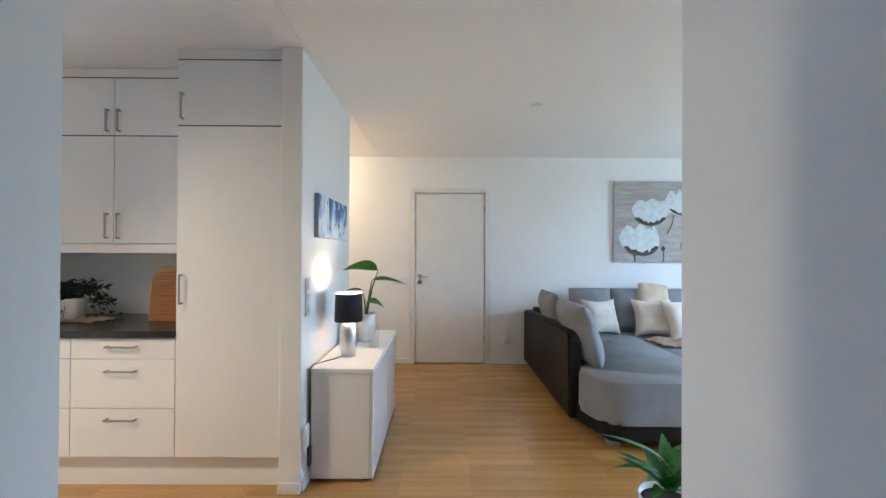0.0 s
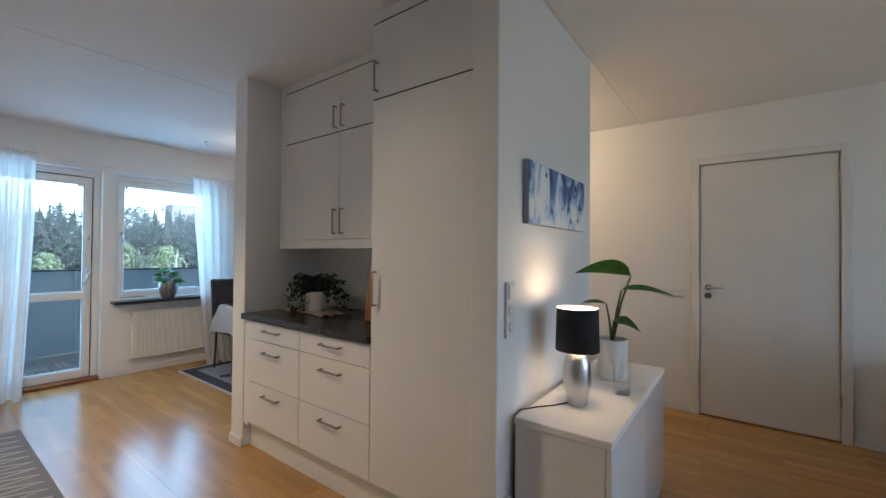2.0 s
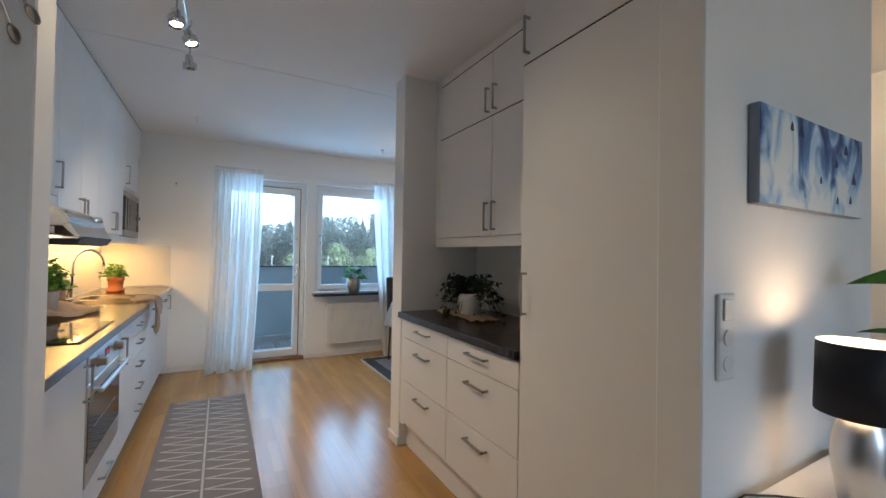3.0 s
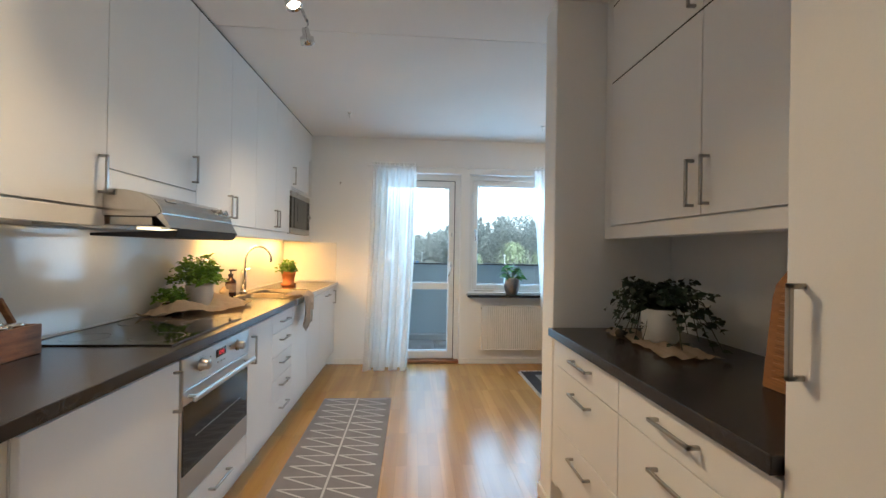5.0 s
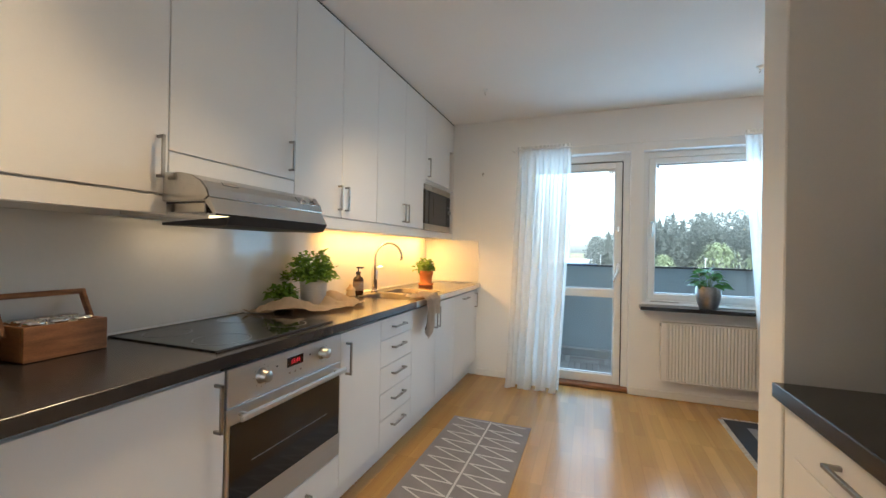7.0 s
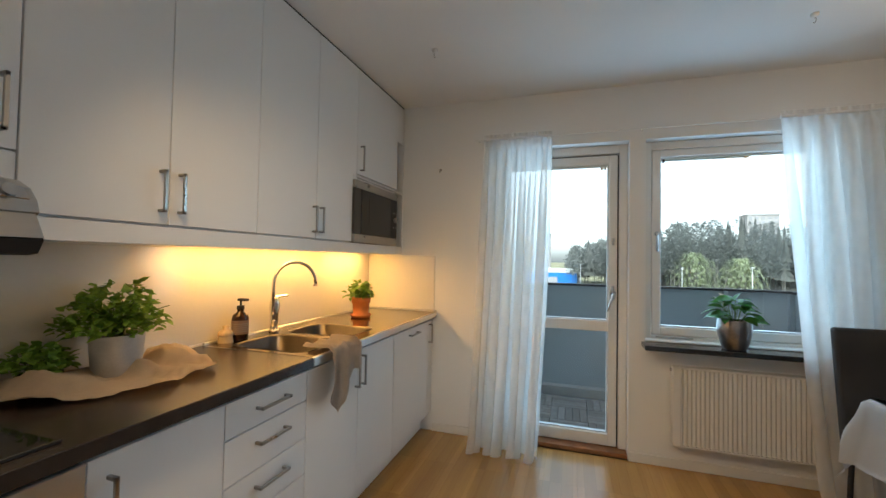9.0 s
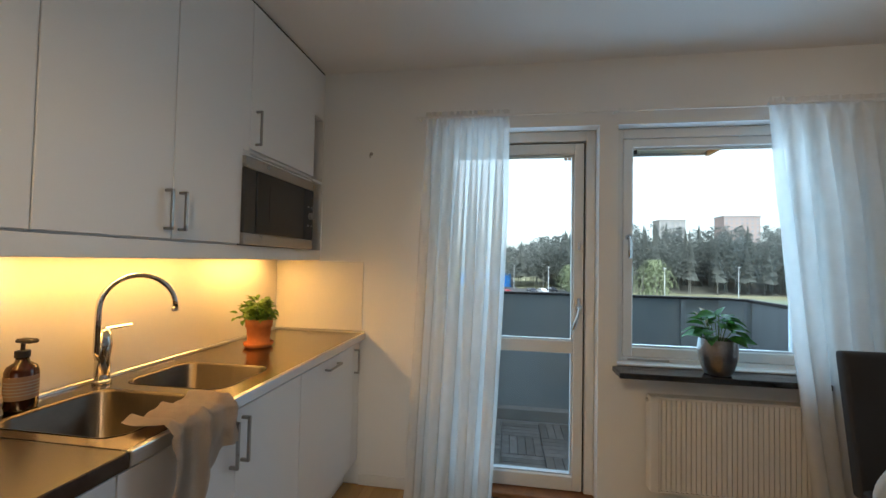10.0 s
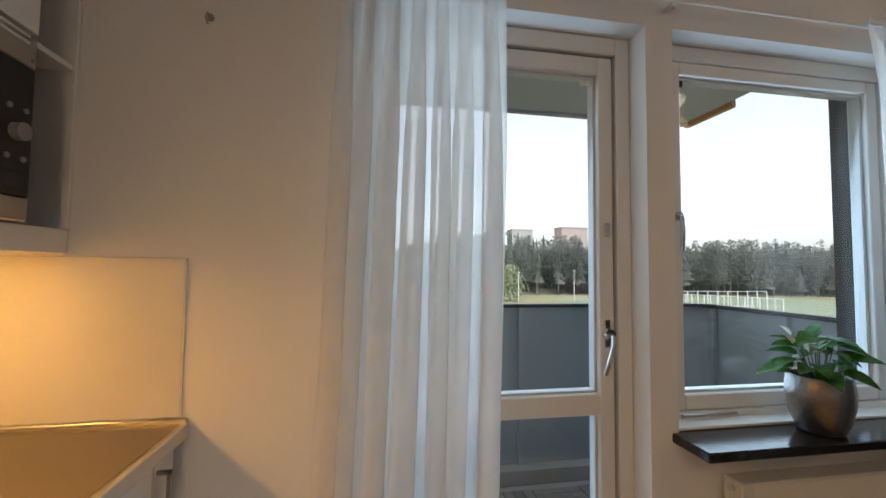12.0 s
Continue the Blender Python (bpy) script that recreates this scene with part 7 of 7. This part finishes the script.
def far_tree(x, y, h, r, seed):
    rng = random.Random(seed)
    t = thing("tree", (x, y, GZ), "broad willow with fading grey-green leaves", "tree", "willows by the meadow")
    part("trunk", tube([(x, y, GZ), (x + 0.2, y, GZ + h * 0.3), (x, y + 0.3, GZ + h * 0.6)], 0.35, 8, taper=0.4), "bark", t)
    for k in range(5):
        a = 1.26 * k
        part("limb", tube([(x, y, GZ + h * 0.3), (x + r * 0.5 * math.cos(a), y + r * 0.5 * math.sin(a), GZ + h * 0.65)], 0.15, 6, taper=0.4), "bark", t)
    bm = bmesh.new()
    for _ in range(900):
        a, e = rng.uniform(0, 6.28), rng.uniform(0.12, 1)
        R = r * math.sin(math.pi * (0.18 + 0.78 * e)) ** 0.7 * rng.uniform(0.35, 1.0) * (0.85 + 0.2 * math.sin(3 * a))
        leaf_bm(rng.uniform(0.6, 1.3), 0.45, 0.6, 0.1, 2, bm, turn((x + R * math.cos(a), y + R * math.sin(a), GZ + h * e), math.degrees(a), rng.uniform(-60, 20)))
    part("crown", bm, "willow", t)


far_tree(-128, 34, 12.5, 6.5, 1)
far_tree(-118, 41.5, 11, 6.0, 2)
far_tree(-135, 22, 9, 4, 3)


def tower(x, y, w, d, h, m, floors, cols, label, base):
    t = thing("apartment_building", (x, y, base), label, "building")
    part("wall", box(x - d / 2, x + d / 2, y - w / 2, y + w / 2, base, base + h), m, t)
    part("roof", box(x - d / 2 - 0.4, x + d / 2 + 0.4, y - w / 2 - 0.4, y + w / 2 + 0.4, base + h, base + h + 0.8), "block_grey", t)
    bm = box(-0.08, 0.08, -0.9, 0.9, 0, 1.5)
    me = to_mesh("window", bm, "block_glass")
    for i in range(floors):
        for j in range(cols):
            o = new("window", me)
            o.location = (d / 2, -w / 2 + w * (j + 0.5) / cols, h - (i + 1) * 2.8)
            o.parent = t


tower(-330, 171, 24, 14, 38, "block_pink", 7, 7, "pink apartment tower above the woods", GZ + 7.5)
tower(-330, 124, 18, 14, 35, "block_grey", 6, 5, "pale apartment block above the woods", GZ + 7.5)
tower(-330, 240, 27, 14, 42, "block_pink", 8, 8, "pink-brown apartment tower behind the trees", GZ + 7.5)
tower(-300, -17, 9, 14, 28, "block_grey", 8, 4, "grey apartment tower far along the road", GZ)
st = thing("store_building", (-165, -4, GZ), "low blue store building with white parapet", "building")
part("wall", box(-172, -158, -16, 4, GZ, GZ + 5.0), "store_blue", st)
part("parapet", box(-172.2, -157.8, -16.2, 4.2, GZ + 5.0, GZ + 6.4), "store_white", st)
part("entrance", box(-157.95, -157.6, -8, -3, GZ, GZ + 3.4), "block_glass", st)


def car(x, y, az, paint, label):
    t = thing("parked_car", (0, 0, 0), label, "car", "parked cars")
    part("body", extrude_poly([(-2.1, 0.35), (2.1, 0.35), (2.15, 0.7), (1.3, 0.85), (0.7, 1.4), (-1.2, 1.42), (-1.9, 0.95), (-2.15, 0.8)], "y", -0.85, 0.85, 0.06), paint, t)
    part("glasshouse", extrude_poly([(1.2, 0.88), (0.68, 1.34), (-1.15, 1.36), (-1.75, 0.95)], "y", -0.865, 0.865), "block_glass", t)
    for a in (-1.3, 1.3):
        for b in (-0.8, 0.8):
            part("wheel", tube([(a, b - 0.1, 0.32), (a, b + 0.1, 0.32)], 0.32, 14), "tyre", t)
    t.matrix_world = pose(x, y, GZ + 0.03, 0, 0, az)


for i, (x, y, p) in enumerate(((-112, 9, "car_white"), (-112, 12, "car_dark"), (-112.5, 15.2, "car_red"), (-112, 18.3, "car_white"), (-130, 10, "car_dark"), (-130, 13.2, "car_white"), (-138, 17, "car_dark"), (-120, 2.2, "car_red"), (-134, -2.2, "car_white"))):
    car(x, y, 5 * i, p, {"car_white": "white parked car on the asphalt", "car_dark": "dark parked car on the asphalt", "car_red": "red parked car on the asphalt"}[p])


def street_lamp(x, y, h):
    t = thing("street_lamp", (x, y, GZ), "slim grey street lamp beside the meadow", "street lamp", "street lamps")
    part("pole", tube([(x, y, GZ), (x, y, GZ + h)], 0.09, 8), "fence", t)
    part("head", box(x - 0.2, x + 0.5, y - 0.25, y + 0.25, GZ + h, GZ + h + 0.22, 0.04), "store_white", t)


for x, y, h in ((-96, 36, 8.5), (-110, 27, 8), (-120, 14, 8), (-118, 62, 9), (-104, 84, 9), (-150, 5, 8)):
    street_lamp(x, y, h)
pf = thing("pitch_fence", (-80, 90, GZ), "white ball-catch fence posts round the pitch", "fence")
for i in range(26):
    x = -95 + 1.05 * i
    part("post", box(x - 0.09, x + 0.09, 63.9 + 0.6 * i, 64.1 + 0.6 * i, GZ, GZ + 4.2), "fence", pf)
for i in range(14):
    part("post", box(-95.1, -94.9, 66 + 3 * i, 66.2 + 3 * i, GZ, GZ + 4.2), "fence", pf)
part("top_rail", tube([(-95, 64, GZ + 4.2), (-68.7, 79, GZ + 4.2)], 0.06, 6), "fence", pf)
part("top_rail", tube([(-95, 64, GZ + 4.2), (-95, 105, GZ + 4.2)], 0.06, 6), "fence", pf)
gp = thing("goal", (-74, 74, GZ), "white goal frame standing on the pitch", "goal")
part("goal_frame", tube([(-74, 71, GZ), (-74, 71, GZ + 2.4), (-74, 78.3, GZ + 2.4), (-74, 78.3, GZ)], 0.08, 8), "store_white", gp)

# ---- parquet boards ----
def plank_mesh(l, w):
    bm = box(-l / 2, l / 2, -w / 2, w / 2, -0.013, 0.0)
    top = [e for e in bm.edges if all(v.co.z > -0.001 for v in e.verts)]
    bmesh.ops.bevel(bm, geom=top, offset=0.0003, segments=1, affect="EDGES")
    return to_mesh("plank", bm, "oak")


BOARD_W, BOARD_L = 0.195, 2.4
MESHES = {}
rng = random.Random(5)
y, row = -1.6, 0
while y < 5.17:
    x_lo = WIN_X + 0.002 if y > 0.2 else -0.38
    x_hi = 4.9 if y + BOARD_W > 1.55 else 1.25
    x = x_lo - (row * 0.83) % BOARD_L
    while x < x_hi:
        a, b = max(x, x_lo), min(x + BOARD_L, x_hi)
        if b - a > 0.02:
            w = min(BOARD_W, 5.168 - y) - 0.0003
            key = (round(b - a - 0.0003, 4), round(w, 4))
            if key not in MESHES:
                MESHES[key] = plank_mesh(*key)
            ob = new("plank", MESHES[key])
            ob.location = ((a + b) / 2 - FLOOR.location.x, y + w / 2 - FLOOR.location.y, 0.0 - FLOOR.location.z)
            ob.parent = FLOOR
        x += BOARD_L
    y += BOARD_W
    row += 1
